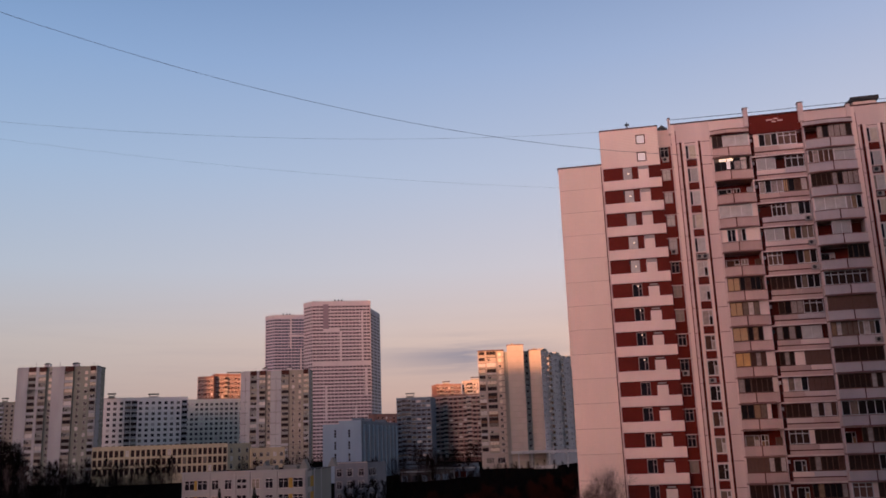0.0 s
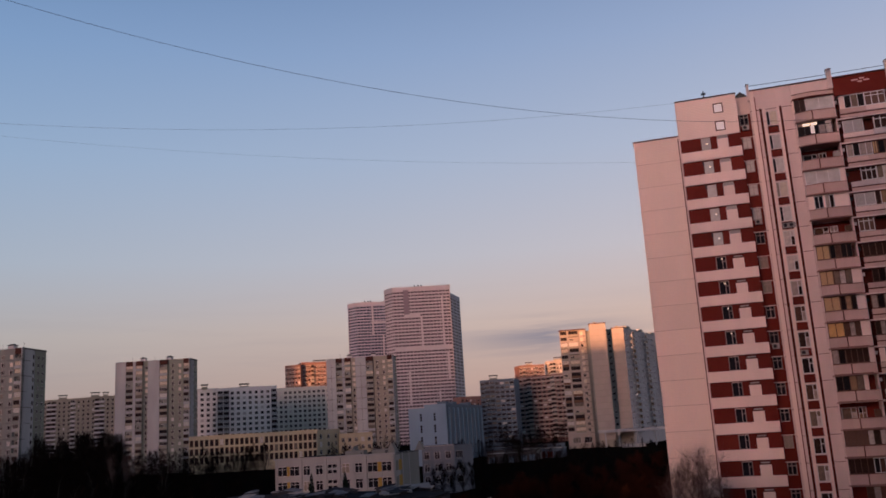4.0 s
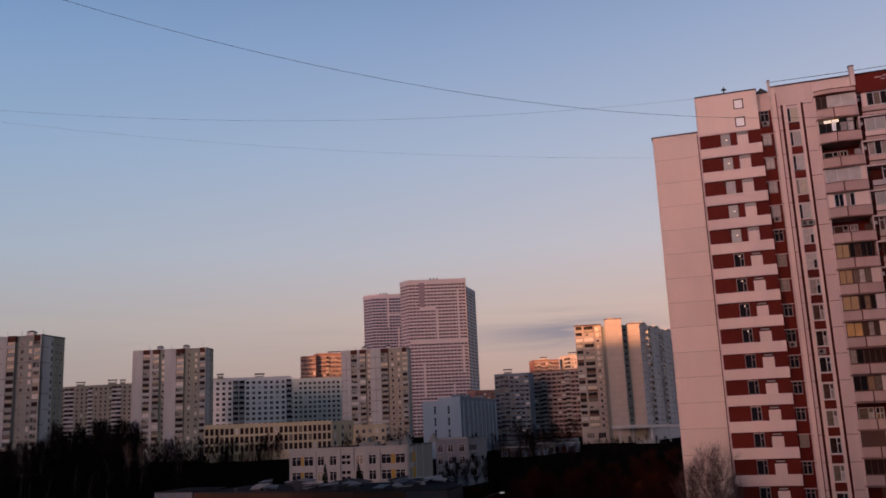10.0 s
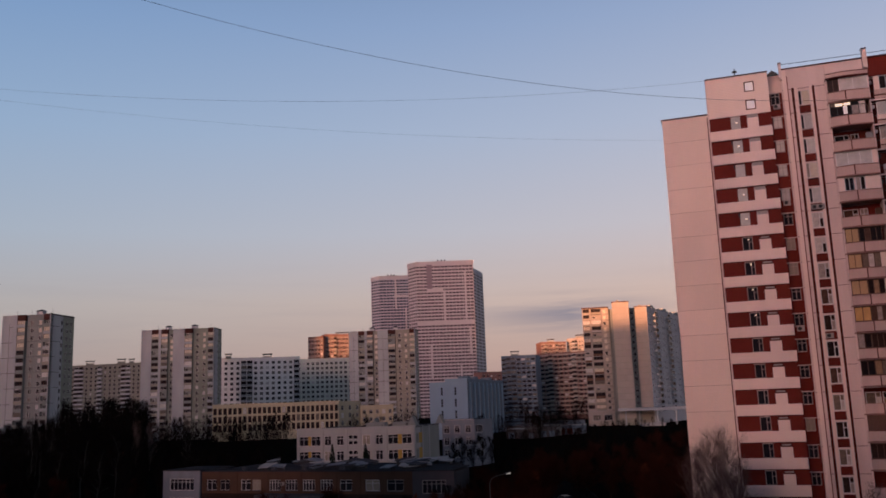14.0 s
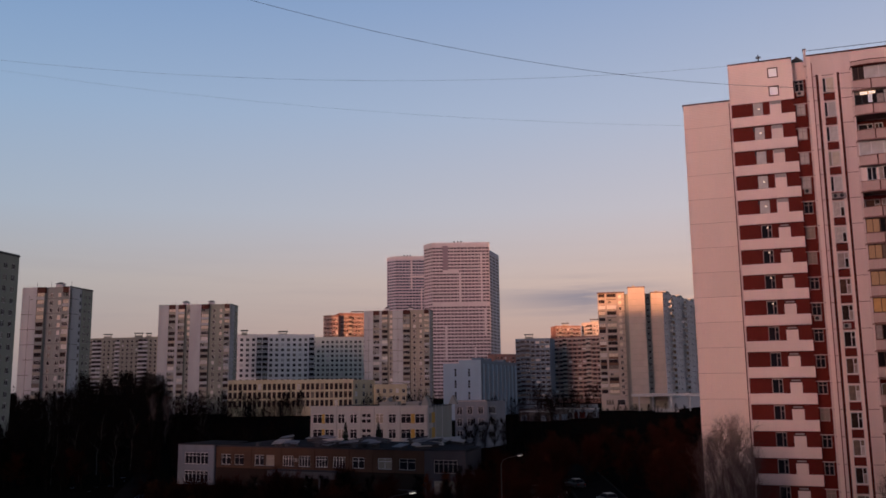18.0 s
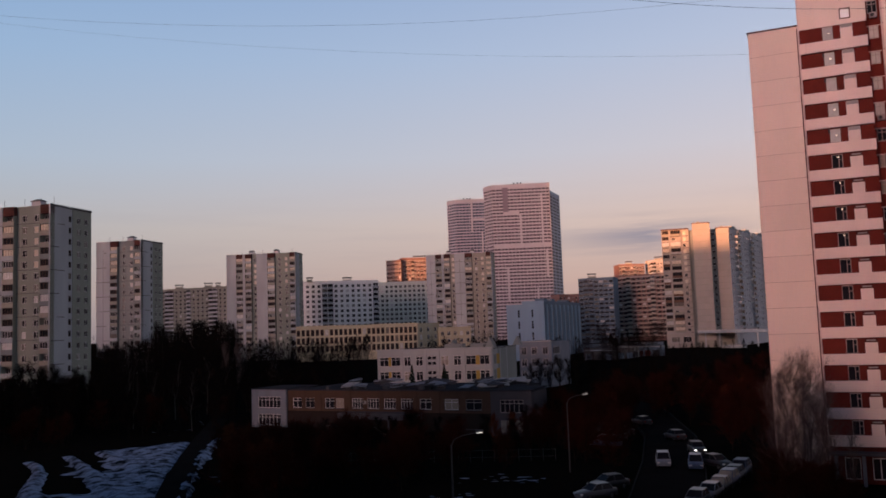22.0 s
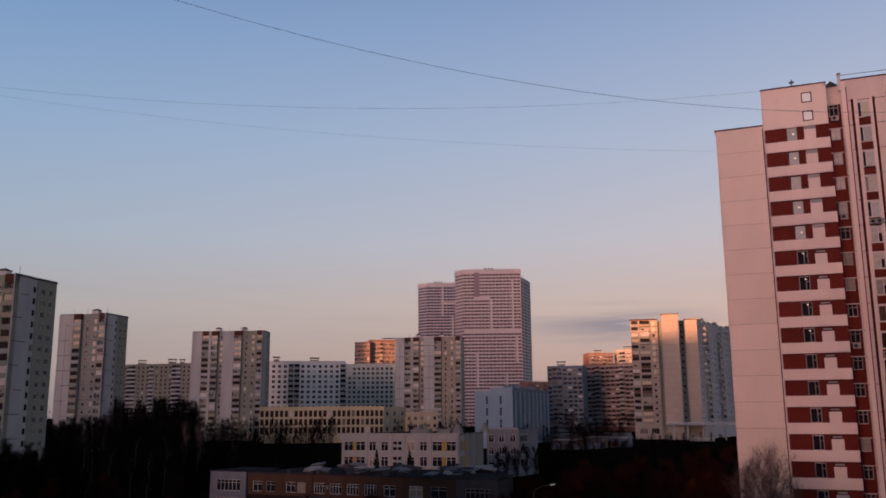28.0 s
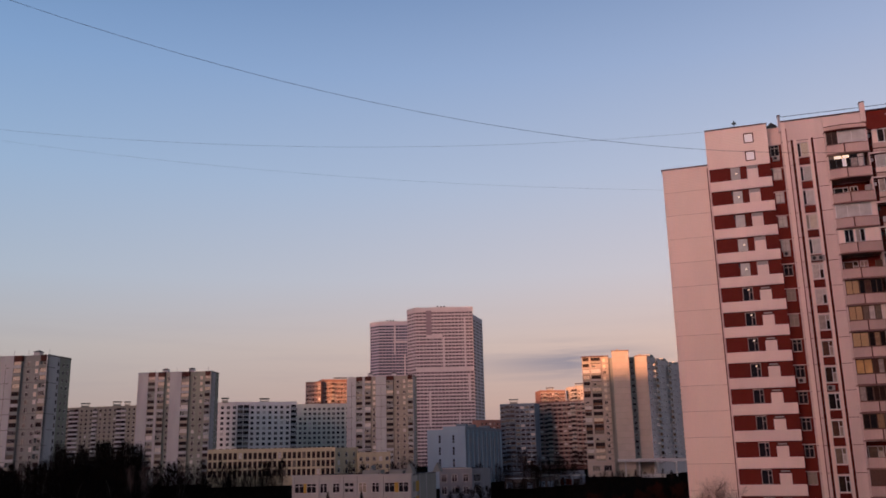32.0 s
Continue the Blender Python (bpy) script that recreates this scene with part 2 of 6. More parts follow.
M = {
    "pink_panel": material("pink_panel", (0.84, 0.685, 0.615), 0.85, 0.12, 0.35, 5.0, 0.3, streak=True, dirt_amount=0.14, random_tint=0.06, rib=1.6),
    "pink_plain": material("pink_plain", (0.75, 0.60, 0.57), 0.85, 0.14, 0.5, 6.0, 0.15, streak=True, dirt_amount=0.35, random_tint=0.10),
    "band_white": material("band_white", (0.84, 0.68, 0.63), 0.85, 0.14, 0.5, 6.0, 0.3, streak=True, dirt_amount=0.2, random_tint=0.10, rib=1.9),
    "oxblood": material("oxblood", (0.145, 0.020, 0.014), 0.75, 0.25, 0.8, 9.0, 0.15, dirt_amount=0.4, random_tint=0.2),
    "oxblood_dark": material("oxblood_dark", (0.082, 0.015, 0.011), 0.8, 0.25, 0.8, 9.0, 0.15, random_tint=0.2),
    "grey_panel": material("grey_panel", (0.36, 0.33, 0.32), 0.85, 0.15, 0.5, 6.0, 0.1, random_tint=0.2),
    # loggia trim greyed for the shaded right-hand stack, also used on small fittings
    "loggia_shade_grey": material("loggia_shade_grey", (0.57, 0.51, 0.53), 0.85, 0.16, 0.6, 6.0, 0.12, streak=True, dirt_amount=0.45, random_tint=0.25),
    "loggia_pink": material("loggia_pink", (0.60, 0.43, 0.395), 0.85, 0.16, 0.6, 6.0, 0.12, streak=True, dirt_amount=0.4, random_tint=0.18),
    "slot_shade_mauve": material("slot_shade_mauve", (0.25, 0.20, 0.235), 0.75, 0.10, 0.2, 2.0, 0.1, streak=True, dirt_amount=0.2),
    "side_grey": material("side_grey", (0.50, 0.50, 0.53), 0.9, 0.2, 0.3, 3.0, 0.15, streak=True, dirt_amount=0.35),
    "loggia_brown": material("loggia_brown", (0.15, 0.085, 0.06), 0.85, 0.2, 0.5, 5.0, 0.1, random_tint=0.4),
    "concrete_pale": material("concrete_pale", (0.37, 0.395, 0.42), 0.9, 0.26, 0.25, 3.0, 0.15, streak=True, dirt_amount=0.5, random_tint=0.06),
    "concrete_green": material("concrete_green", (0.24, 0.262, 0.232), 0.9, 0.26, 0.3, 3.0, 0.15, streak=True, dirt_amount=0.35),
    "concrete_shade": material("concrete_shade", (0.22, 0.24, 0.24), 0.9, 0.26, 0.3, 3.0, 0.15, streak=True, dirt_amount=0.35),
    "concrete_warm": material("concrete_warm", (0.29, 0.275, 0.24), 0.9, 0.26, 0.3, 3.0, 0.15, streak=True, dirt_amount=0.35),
    "white_block": material("white_block", (0.78, 0.77, 0.76), 0.9, 0.26, 0.3, 3.0, 0.12, streak=True, dirt_amount=0.3),
    "green_block": material("green_block", (0.57, 0.59, 0.54), 0.9, 0.26, 0.3, 3.0, 0.12, streak=True, dirt_amount=0.3),
    "seam": material("seam", (0.10, 0.09, 0.09), 0.9, 0.3, 0.5, 5.0, 0.0),
    "roof_brown": material("roof_brown", (0.065, 0.022, 0.018), 0.8, 0.25, 0.6, 5.0, 0.15),
    "roof_felt": material("roof_felt", (0.035, 0.035, 0.04), 0.9, 0.35, 0.4, 4.0, 0.3, dirt=(0.06, 0.063, 0.072), dirt_amount=0.5, spec=0.0),
    "brick_red": material("brick_red", (0.20, 0.118, 0.108), 0.88, 0.25, 0.3, 4.0, 0.25, dirt_amount=0.35),
    "brick_beige": material("brick_beige", (0.35, 0.315, 0.29), 0.88, 0.16, 0.3, 4.0, 0.2, streak=True, dirt_amount=0.25),
    "tile_blue": material("tile_blue", (0.48, 0.45, 0.52), 0.7, 0.10, 0.2, 2.0, 0.1, streak=True, dirt_amount=0.2),
    "tile_white": material("tile_white", (0.55, 0.49, 0.515), 0.7, 0.10, 0.2, 2.0, 0.1, streak=True, dirt_amount=0.2),
    # ribbon glass lightened towards mauve, distance haze put into its colour
    "tower_glass": glass_material("tower_glass", (0.062, 0.045, 0.058), 0.35, spec=0.25),
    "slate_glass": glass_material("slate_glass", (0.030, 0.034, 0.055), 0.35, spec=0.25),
    "seam_pink": material("seam_pink", (0.30, 0.17, 0.15), 0.9, 0.2, 0.8, 9.0, 0.0, random_tint=0.2),
    # tower tile tinted blue for the wing's shaded side
    "wing_shade_tile": material("wing_shade_tile", (0.45, 0.50, 0.60), 0.75, 0.10, 0.2, 2.0, 0.1, streak=True, dirt_amount=0.2),
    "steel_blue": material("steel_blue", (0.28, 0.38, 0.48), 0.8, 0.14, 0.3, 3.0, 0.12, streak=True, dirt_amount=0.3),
    # steel_blue at about half, for the technical building's shaded side
    "steel_shade": material("steel_shade", (0.13, 0.175, 0.23), 0.8, 0.14, 0.3, 3.0, 0.12, streak=True, dirt_amount=0.3),
    "yellow_wall": material("yellow_wall", (0.46, 0.41, 0.30), 0.9, 0.15, 0.4, 4.0, 0.12, streak=True, dirt_amount=0.35),
    "yellow_bright": material("yellow_bright", (0.40, 0.26, 0.07), 0.85, 0.15, 0.5, 5.0, 0.1),
    # school white lowered to carry the shade on its walls
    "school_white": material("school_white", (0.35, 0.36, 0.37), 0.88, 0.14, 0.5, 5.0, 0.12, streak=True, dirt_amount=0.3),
    # kindergarten paints kept low, the trees' shade put into them
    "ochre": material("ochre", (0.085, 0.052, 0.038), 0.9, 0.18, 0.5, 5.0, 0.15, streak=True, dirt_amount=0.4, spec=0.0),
    "kg_shaded_white": material("kg_shaded_white", (0.075, 0.075, 0.086), 0.9, 0.18, 0.5, 5.0, 0.15, streak=True, dirt_amount=0.5, spec=0.0),
    # pale white darkened by about half, shade put into the colour
    "wing_shaded_white": material("wing_shaded_white", (0.18, 0.20, 0.24), 0.9, 0.2, 0.5, 5.0, 0.15, streak=True, dirt_amount=0.5),
    "frame_white": material("frame_white", (0.66, 0.65, 0.66), 0.5, 0.08, 1.0, 8.0, 0.0, random_tint=0.25),
    "frame_dull": material("frame_dull", (0.34, 0.27, 0.255), 0.6, 0.12, 1.0, 8.0, 0.0, random_tint=0.4),
    "frame_brown": material("frame_brown", (0.12, 0.065, 0.045), 0.6, 0.2, 1.0, 8.0, 0.0, random_tint=0.4),
    "pane": glass_material("pane", (0.012, 0.012, 0.015), 0.08, (0.30, 0.27, 0.23), 0.10, 0.05),
    "pane_brown": glass_material("pane_brown", (0.030, 0.017, 0.014), 0.1, (0.17, 0.10, 0.08), 0.35, 0.12),
    "pane_mix": mixed_glass("pane_mix"),
    "pane_far": glass_material("pane_far", (0.014, 0.013, 0.015), 0.10, (0.17, 0.155, 0.14), 0.12, 0.03),
    # pale pane for curtains, and for sky reflections painted into tower windows
    "pane_curtain_glint": glass_material("pane_curtain_glint", (0.40, 0.35, 0.29), 0.1, (0.66, 0.58, 0.46), 0.5, 0.3),
    "pane_yellow": glass_material("pane_yellow", (0.46, 0.27, 0.11), 0.2, (0.60, 0.40, 0.22), 0.5),
    "pane_frost": glass_material("pane_frost", (0.36, 0.35, 0.345), 0.25, (0.50, 0.48, 0.48), 0.5, 0.1),
    "lamp_warm": lit_material("lamp_warm", (1.0, 0.80, 0.62), 0.9),
    "lamp_stair": lit_material("lamp_stair", (1.0, 0.86, 0.62), 2.5),
    # white pane: attic glass with a sky reflection painted in, and a blind
    "pane_white": glass_material("pane_white", (0.9, 0.88, 0.88), 0.2),
    "lamp_cold": lit_material("lamp_cold", (1.0, 0.90, 0.80), 1.2),
    "metal_grey": material("metal_grey", (0.13, 0.13, 0.135), 0.5, 0.15, 1.0, 8.0, 0.05, metal=0.7),
    "metal_dark": material("metal_dark", (0.05, 0.05, 0.055), 0.55, 0.2, 1.0, 8.0, 0.05, metal=0.4),
    "cable": material("cable", (0.02, 0.02, 0.022), 0.7, 0.2, 1.0, 8.0, 0.0),
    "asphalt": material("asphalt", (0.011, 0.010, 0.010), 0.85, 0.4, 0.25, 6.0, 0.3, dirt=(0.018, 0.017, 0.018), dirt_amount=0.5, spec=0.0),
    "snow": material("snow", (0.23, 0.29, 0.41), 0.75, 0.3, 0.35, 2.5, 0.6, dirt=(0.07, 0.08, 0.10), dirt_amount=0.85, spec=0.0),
    "snow_thaw": thaw_material("snow_thaw"),
    # near-black facing that holds the shade under the kindergarten porch
    "kg_shaded_plinth": material("kg_shaded_plinth", (0.030, 0.022, 0.020), 0.9, 0.2, 0.5, 5.0, 0.1, spec=0.0),
    "kerb": material("kerb", (0.03, 0.03, 0.03), 0.9, 0.2, 1.0, 8.0, 0.2, spec=0.0),
    "pole_steel": material("pole_steel", (0.055, 0.052, 0.055), 0.7, 0.2, 1.0, 8.0, 0.05, metal=0.1),
    "bark_grey": material("bark_grey", (0.11, 0.085, 0.08), 0.95, 0.4, 1.5, 14.0, 0.3, spec=0.0),
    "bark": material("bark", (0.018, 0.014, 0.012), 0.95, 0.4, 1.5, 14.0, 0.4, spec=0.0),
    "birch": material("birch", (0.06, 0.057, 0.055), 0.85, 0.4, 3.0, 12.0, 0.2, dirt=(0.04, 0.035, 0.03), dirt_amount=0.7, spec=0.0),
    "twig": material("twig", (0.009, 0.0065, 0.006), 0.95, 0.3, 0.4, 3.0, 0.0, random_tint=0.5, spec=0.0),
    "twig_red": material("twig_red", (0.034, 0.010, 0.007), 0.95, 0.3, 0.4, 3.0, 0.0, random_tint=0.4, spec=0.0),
    "twig_grey": material("twig_grey", (0.11, 0.075, 0.068), 0.95, 0.3, 0.4, 3.0, 0.0, random_tint=0.3, spec=0.0),
    "twig_rust": material("twig_rust", (0.085, 0.026, 0.012), 0.95, 0.3, 0.4, 3.0, 0.0, random_tint=0.4, spec=0.0),
    "lamp_head": lit_material("lamp_head", (1.0, 0.93, 0.85), 3.0),
    "needles": material("needles", (0.020, 0.028, 0.020), 0.95, 0.4, 0.6, 5.0, 0.0, spec=0.0),
    "rubber": material("rubber", (0.02, 0.02, 0.02), 0.85, 0.2, 2.0, 9.0, 0.1),
}


# ---- helpers for building ----
class Mesh:
    """Collects boxes and faces, then becomes one mesh."""

    def __init__(self):
        self.v, self.f, self.m = [], [], []

    def face(self, pts, slot=0):
        i = len(self.v)
        self.v.extend(pts)
        self.f.append(tuple(range(i, i + len(pts))))
        self.m.append(slot)
        return self

    def box(self, x0, x1, y0, y1, z0, z1, slot=0):
        i = len(self.v)
        self.v += [(x0, y0, z0), (x1, y0, z0), (x1, y1, z0), (x0, y1, z0), (x0, y0, z1), (x1, y0, z1), (x1, y1, z1), (x0, y1, z1)]
        self.f += [(i, i + 3, i + 2, i + 1), (i + 4, i + 5, i + 6, i + 7), (i, i + 1, i + 5, i + 4), (i + 1, i + 2, i + 6, i + 5), (i + 2, i + 3, i + 7, i + 6), (i + 3, i, i + 4, i + 7)]
        self.m += [slot] * 6
        return self

    def prism(self, poly, z0, z1, slot=0):
        """A column over a plan polygon that runs anticlockwise."""
        i, n = len(self.v), len(poly)
        self.v += [(x, y, z0) for x, y in poly] + [(x, y, z1) for x, y in poly]
        self.f += [tuple(range(i + n - 1, i - 1, -1)), tuple(range(i + n, i + 2 * n))]
        self.f += [(i + k, i + (k + 1) % n, i + n + (k + 1) % n, i + n + k) for k in range(n)]
        self.m += [slot] * (n + 2)
        return self

    def tube(self, pts, radii, sides=6, slot=0):
        rings = []
        for k, p in enumerate(pts):
            p = Vector(p)
            a = Vector(pts[max(k - 1, 0)])
            b = Vector(pts[min(k + 1, len(pts) - 1)])
            d = (b - a).normalized()
            s = d.orthogonal().normalized()
            t = d.cross(s)
            r = radii[k] if isinstance(radii, (list, tuple)) else radii
            rings.append(len(self.v))
            self.v += [tuple(p + r * (math.cos(q) * s + math.sin(q) * t)) for q in (2 * math.pi * j / sides for j in range(sides))]
        for a, b in zip(rings, rings[1:]):
            for j in range(sides):
                self.f.append((a + j, a + (j + 1) % sides, b + (j + 1) % sides, b + j))
                self.m.append(slot)
        return self

    def data(self, name, *mats):
        me = bpy.data.meshes.new(name)
        me.from_pydata(self.v, [], self.f)
        for m in mats:
            me.materials.append(M[m] if isinstance(m, str) else m)
        if len(mats) > 1:
            me.polygons.foreach_set("material_index", self.m)
        me.update()
        return me


def part(name, data, parent, m=None, label=""):
    """One mesh object under a thing or a part."""
    ob = new(name, data)
    ob.parent = parent
    if m is not None:
        ob.matrix_basis = m
    return tagged(ob, label)


def thing(name, label, category, m, group="", kind=""):
    ob = new(name)
    ob.matrix_basis = m
    ob.empty_display_size = 0.5
    return tagged(ob, label, category, group, kind)


def single(name, data, label, category, m=None, group="", kind=""):
    ob = new(name, data)
    if m is not None:
        ob.matrix_basis = m
    return tagged(ob, label, category, group, kind)


def at(u, w, z, turn=0.0):
    return pose(u, w, z, 0, 0, turn)


def polar(az, d, z=0.0):
    return Vector((d * math.sin(radians(az)), d * math.cos(radians(az)), z))


def ground_z(x, y):
    """The land lies level near the camera and climbs a little farther out."""
    r = math.hypot(x, y)
    s = min(max((r - 230) / 130, 0), 1)
    return 5.0 * s * s * (3 - 2 * s)


def wall(parent, width, z0, z1, holes, mat, m, reveal=0.22, name="wall", label="", thick=0.35):
    """A wall in its own plane: x along it, outward is -y, holes (u0, u1, z0, z1) go in as far as the reveal."""
    us = sorted({0.0, width, *[round(h[0], 4) for h in holes], *[round(h[1], 4) for h in holes]})
    zs = sorted({z0, z1, *[round(h[2], 4) for h in holes], *[round(h[3], 4) for h in holes]})
    grid = {}
    for a, b, c, d in holes:
        for i, u in enumerate(us[:-1]):
            if a - 1e-3 <= u < b - 1e-3:
                for j, z in enumerate(zs[:-1]):
                    if c - 1e-3 <= z < d - 1e-3:
                        grid[i, j] = True
    k = Mesh()
    for j in range(len(zs) - 1):
        i = 0
        while i < len(us) - 1:
            if (i, j) in grid:
                i += 1
                continue
            e = i
            while e < len(us) - 1 and (e, j) not in grid:
                e += 1
            k.face([(us[i], 0, zs[j]), (us[e], 0, zs[j]), (us[e], 0, zs[j + 1]), (us[i], 0, zs[j + 1])])
            i = e
    for a, b, c, d in holes:
        r = reveal
        k.face([(a, 0, c), (a, r, c), (b, r, c), (b, 0, c)])
        k.face([(a, 0, d), (b, 0, d), (b, r, d), (a, r, d)])
        k.face([(a, 0, c), (a, 0, d), (a, r, d), (a, r, c)])
        k.face([(b, 0, c), (b, r, c), (b, r, d), (b, 0, d)])
    k.face([(0, 0, z0), (0, 0, z1), (0, thick, z1), (0, thick, z0)])
    k.face([(width, 0, z0), (width, thick, z0), (width, thick, z1), (width, 0, z1)])
    k.face([(0, 0, z1), (width, 0, z1), (width, thick, z1), (0, thick, z1)])
    k.face([(0, thick, z0), (0, thick, z1), (width, thick, z1), (width, thick, z0)])
    seat, order = {}, []
    for v in k.v:
        v = tuple(round(c, 4) for c in v)
        if v not in seat:
            seat[v] = len(seat)
        order.append(seat[v])
    k.v, k.f = list(seat), [tuple(order[i] for i in f) for f in k.f]
    return part(name, k.data(name, mat), parent, m, label)


CACHE = {}


def window_data(w, h, kind, frame_mat, pane_mat, whole=False):
    """Shared meshes of a window's frame and of its glass. Its foot stands at x 0 to w, z 0 to h, and y 0 is the frame's face."""
    key = (round(w, 3), round(h, 3), kind, frame_mat, pane_mat, whole)
    if key in CACHE:
        return CACHE[key]
    t = {"bare": 0.045, "thick": 0.13}.get(kind, 0.07)
    cols, rail = [0.0, 1.0], None
    lights = []
    if kind == "two":
        cols = [0.0, 0.5, 1.0]
    elif kind == "side":
        cols, rail = [0.0, 0.64, 1.0], 0.62
    elif kind == "tee":
        cols, rail = [0.0, 0.5, 1.0], 0.70
    elif kind.startswith("row"):
        cols = [i / int(kind[3:]) for i in range(int(kind[3:]) + 1)]
    elif kind.startswith("rail"):
        cols, rail = [i / int(kind[4:]) for i in range(int(kind[4:]) + 1)], 0.72
    for i, (a, c) in enumerate(zip(cols, cols[1:])):
        x0 = a * w + (t if a == 0 else t / 2)
        x1 = c * w - (t if c == 1 else t / 2)
        if rail and not (kind == "side" and i == 0):
            lights += [(x0, x1, t, rail * h - t / 2), (x0, x1, rail * h + t / 2, h - t)]
        else:
            lights.append((x0, x1, t, h - t))
    k = lattice(w, h, lights, 0.09)
    p = Mesh().box(t * 0.5, w - t * 0.5, 0.035, 0.06, t * 0.5, h - t * 0.5)
    if pane_mat == "pane_mix":
        p = Mesh()
        for x0, x1, z0, z1 in lights:
            p.box(x0 - t * 0.3, x1 + t * 0.3, 0.035, 0.06, z0 - t * 0.3, z1 + t * 0.3)
    if whole:
        n = len(k.v)
        k.v += p.v
        k.f += [tuple(n + i for i in f) for f in p.f]
        k.m += [1] * len(p.f)
        CACHE[key] = k.data("window", frame_mat, pane_mat), None
    else:
        CACHE[key] = k.data("window", frame_mat), p.data("pane", pane_mat)
    return CACHE[key]


def lattice(w, h, lights, deep):
    """A frame in one piece round its lights (x0, x1, z0, z1)."""
    us = sorted({0.0, w, *[q for a in lights for q in a[:2]]})
    zs = sorted({0.0, h, *[q for a in lights for q in a[2:]]})
    k, at_ = Mesh(), {}

    def v(x, y, z):
        key = round(x, 4), y, round(z, 4)
        if key not in at_:
            at_[key] = len(k.v)
            k.v.append((x, y, z))
        return at_[key]

    def quad(*q):
        k.f.append(tuple(v(*c) for c in q))
        k.m.append(0)

    for a, c in zip(us, us[1:]):
        for b, d in zip(zs, zs[1:]):
            mx, mz = (a + c) / 2, (b + d) / 2
            if not any(l[0] < mx < l[1] and l[2] < mz < l[3] for l in lights):
                quad((a, 0, b), (c, 0, b), (c, 0, d), (a, 0, d))
    for a, c, b, d in [*lights, (0.0, w, 0.0, h)]:
        quad((a, 0, b), (c, 0, b), (c, deep, b), (a, deep, b))
        quad((a, 0, d), (a, deep, d), (c, deep, d), (c, 0, d))
        quad((a, 0, b), (a, deep, b), (a, deep, d), (a, 0, d))
        quad((c, 0, b), (c, 0, d), (c, deep, d), (c, deep, b))
    return k


def window(parent, m, w, h, kind="two", frame_mat="frame_white", pane_mat="pane", name="window", whole=False):
    f, p = window_data(w, h, kind, frame_mat, pane_mat, whole)
    ob = part(name, f, parent, m)
    if p:
        part("pane", p, ob)
    return ob


def box_part(name, parent, x0, x1, y0, y1, z0, z1, mat, label="", m=None):
    key = (name, round(x1 - x0, 3), round(y1 - y0, 3), round(z1 - z0, 3), mat)
    if key not in CACHE:
        CACHE[key] = Mesh().box(0, x1 - x0, 0, y1 - y0, 0, z1 - z0).data(name, mat)
    t = Matrix.Translation((x0, y0, z0))
    return part(name, CACHE[key], parent, t if m is None else m @ t, label)


# ---- ground and roads ----
def build_ground():
    k = Mesh()
    radii = [0, 20, 40, 60, 80, 100, 120, 140, 160, 180, 200, 230, 250, 270, 290, 310, 330, 360, 420, 520, 700, 1000, 1500, 2500, 4500]
    n = 96
    rnd = random.Random(3)
    ring = []
    for r in radii:
        row = []
        for i in range(n):
            a = 2 * math.pi * i / n
            x, y = r * math.sin(a), r * math.cos(a)
            z = ground_z(x, y) + (noise.noise((x * 0.02, y * 0.02, 0)) * 0.5 if 30 < r < 600 else 0)
            row.append(len(k.v))
            k.v.append((x, y, z - 0.25))
        ring.append(row)
    for a, b in zip(ring, ring[1:]):
        for i in range(n):
            j = (i + 1) % n
            k.f.append((a[i], a[j], b[j], b[i]))
            k.m.append(0)
    m = bpy.data.materials.new("wet_earth")
    m.use_nodes = True
    nn, ll = m.node_tree.nodes, m.node_tree.links
    b = nn["Principled BSDF"]
    b.inputs["Roughness"].default_value, b.inputs["Specular IOR Level"].default_value = 0.95, 0.0
    geo = nn.new("ShaderNodeNewGeometry")
    a1, a2, a3 = (nn.new("ShaderNodeTexNoise") for _ in range(3))
    for t, s, d in ((a1, 0.035, 6), (a2, 0.6, 5), (a3, 0.012, 3)):
        t.inputs["Scale"].default_value, t.inputs["Detail"].default_value = s, d
        ll.new(geo.outputs["Position"], t.inputs["Vector"])
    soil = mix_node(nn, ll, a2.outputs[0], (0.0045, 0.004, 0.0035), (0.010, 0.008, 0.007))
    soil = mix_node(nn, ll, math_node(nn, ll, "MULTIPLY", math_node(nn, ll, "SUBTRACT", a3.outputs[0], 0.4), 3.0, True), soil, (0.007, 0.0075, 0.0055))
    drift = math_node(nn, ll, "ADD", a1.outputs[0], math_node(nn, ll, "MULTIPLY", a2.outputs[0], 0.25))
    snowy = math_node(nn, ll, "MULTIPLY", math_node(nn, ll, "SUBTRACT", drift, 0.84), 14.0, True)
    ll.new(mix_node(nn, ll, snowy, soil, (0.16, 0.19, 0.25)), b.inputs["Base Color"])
    bp = nn.new("ShaderNodeBump")
    bp.inputs["Strength"].default_value = 0.4
    ll.new(a2.outputs[0], bp.inputs["Height"])
    ll.new(bp.outputs[0], b.inputs["Normal"])
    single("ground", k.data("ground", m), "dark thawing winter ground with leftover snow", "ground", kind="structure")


build_ground()


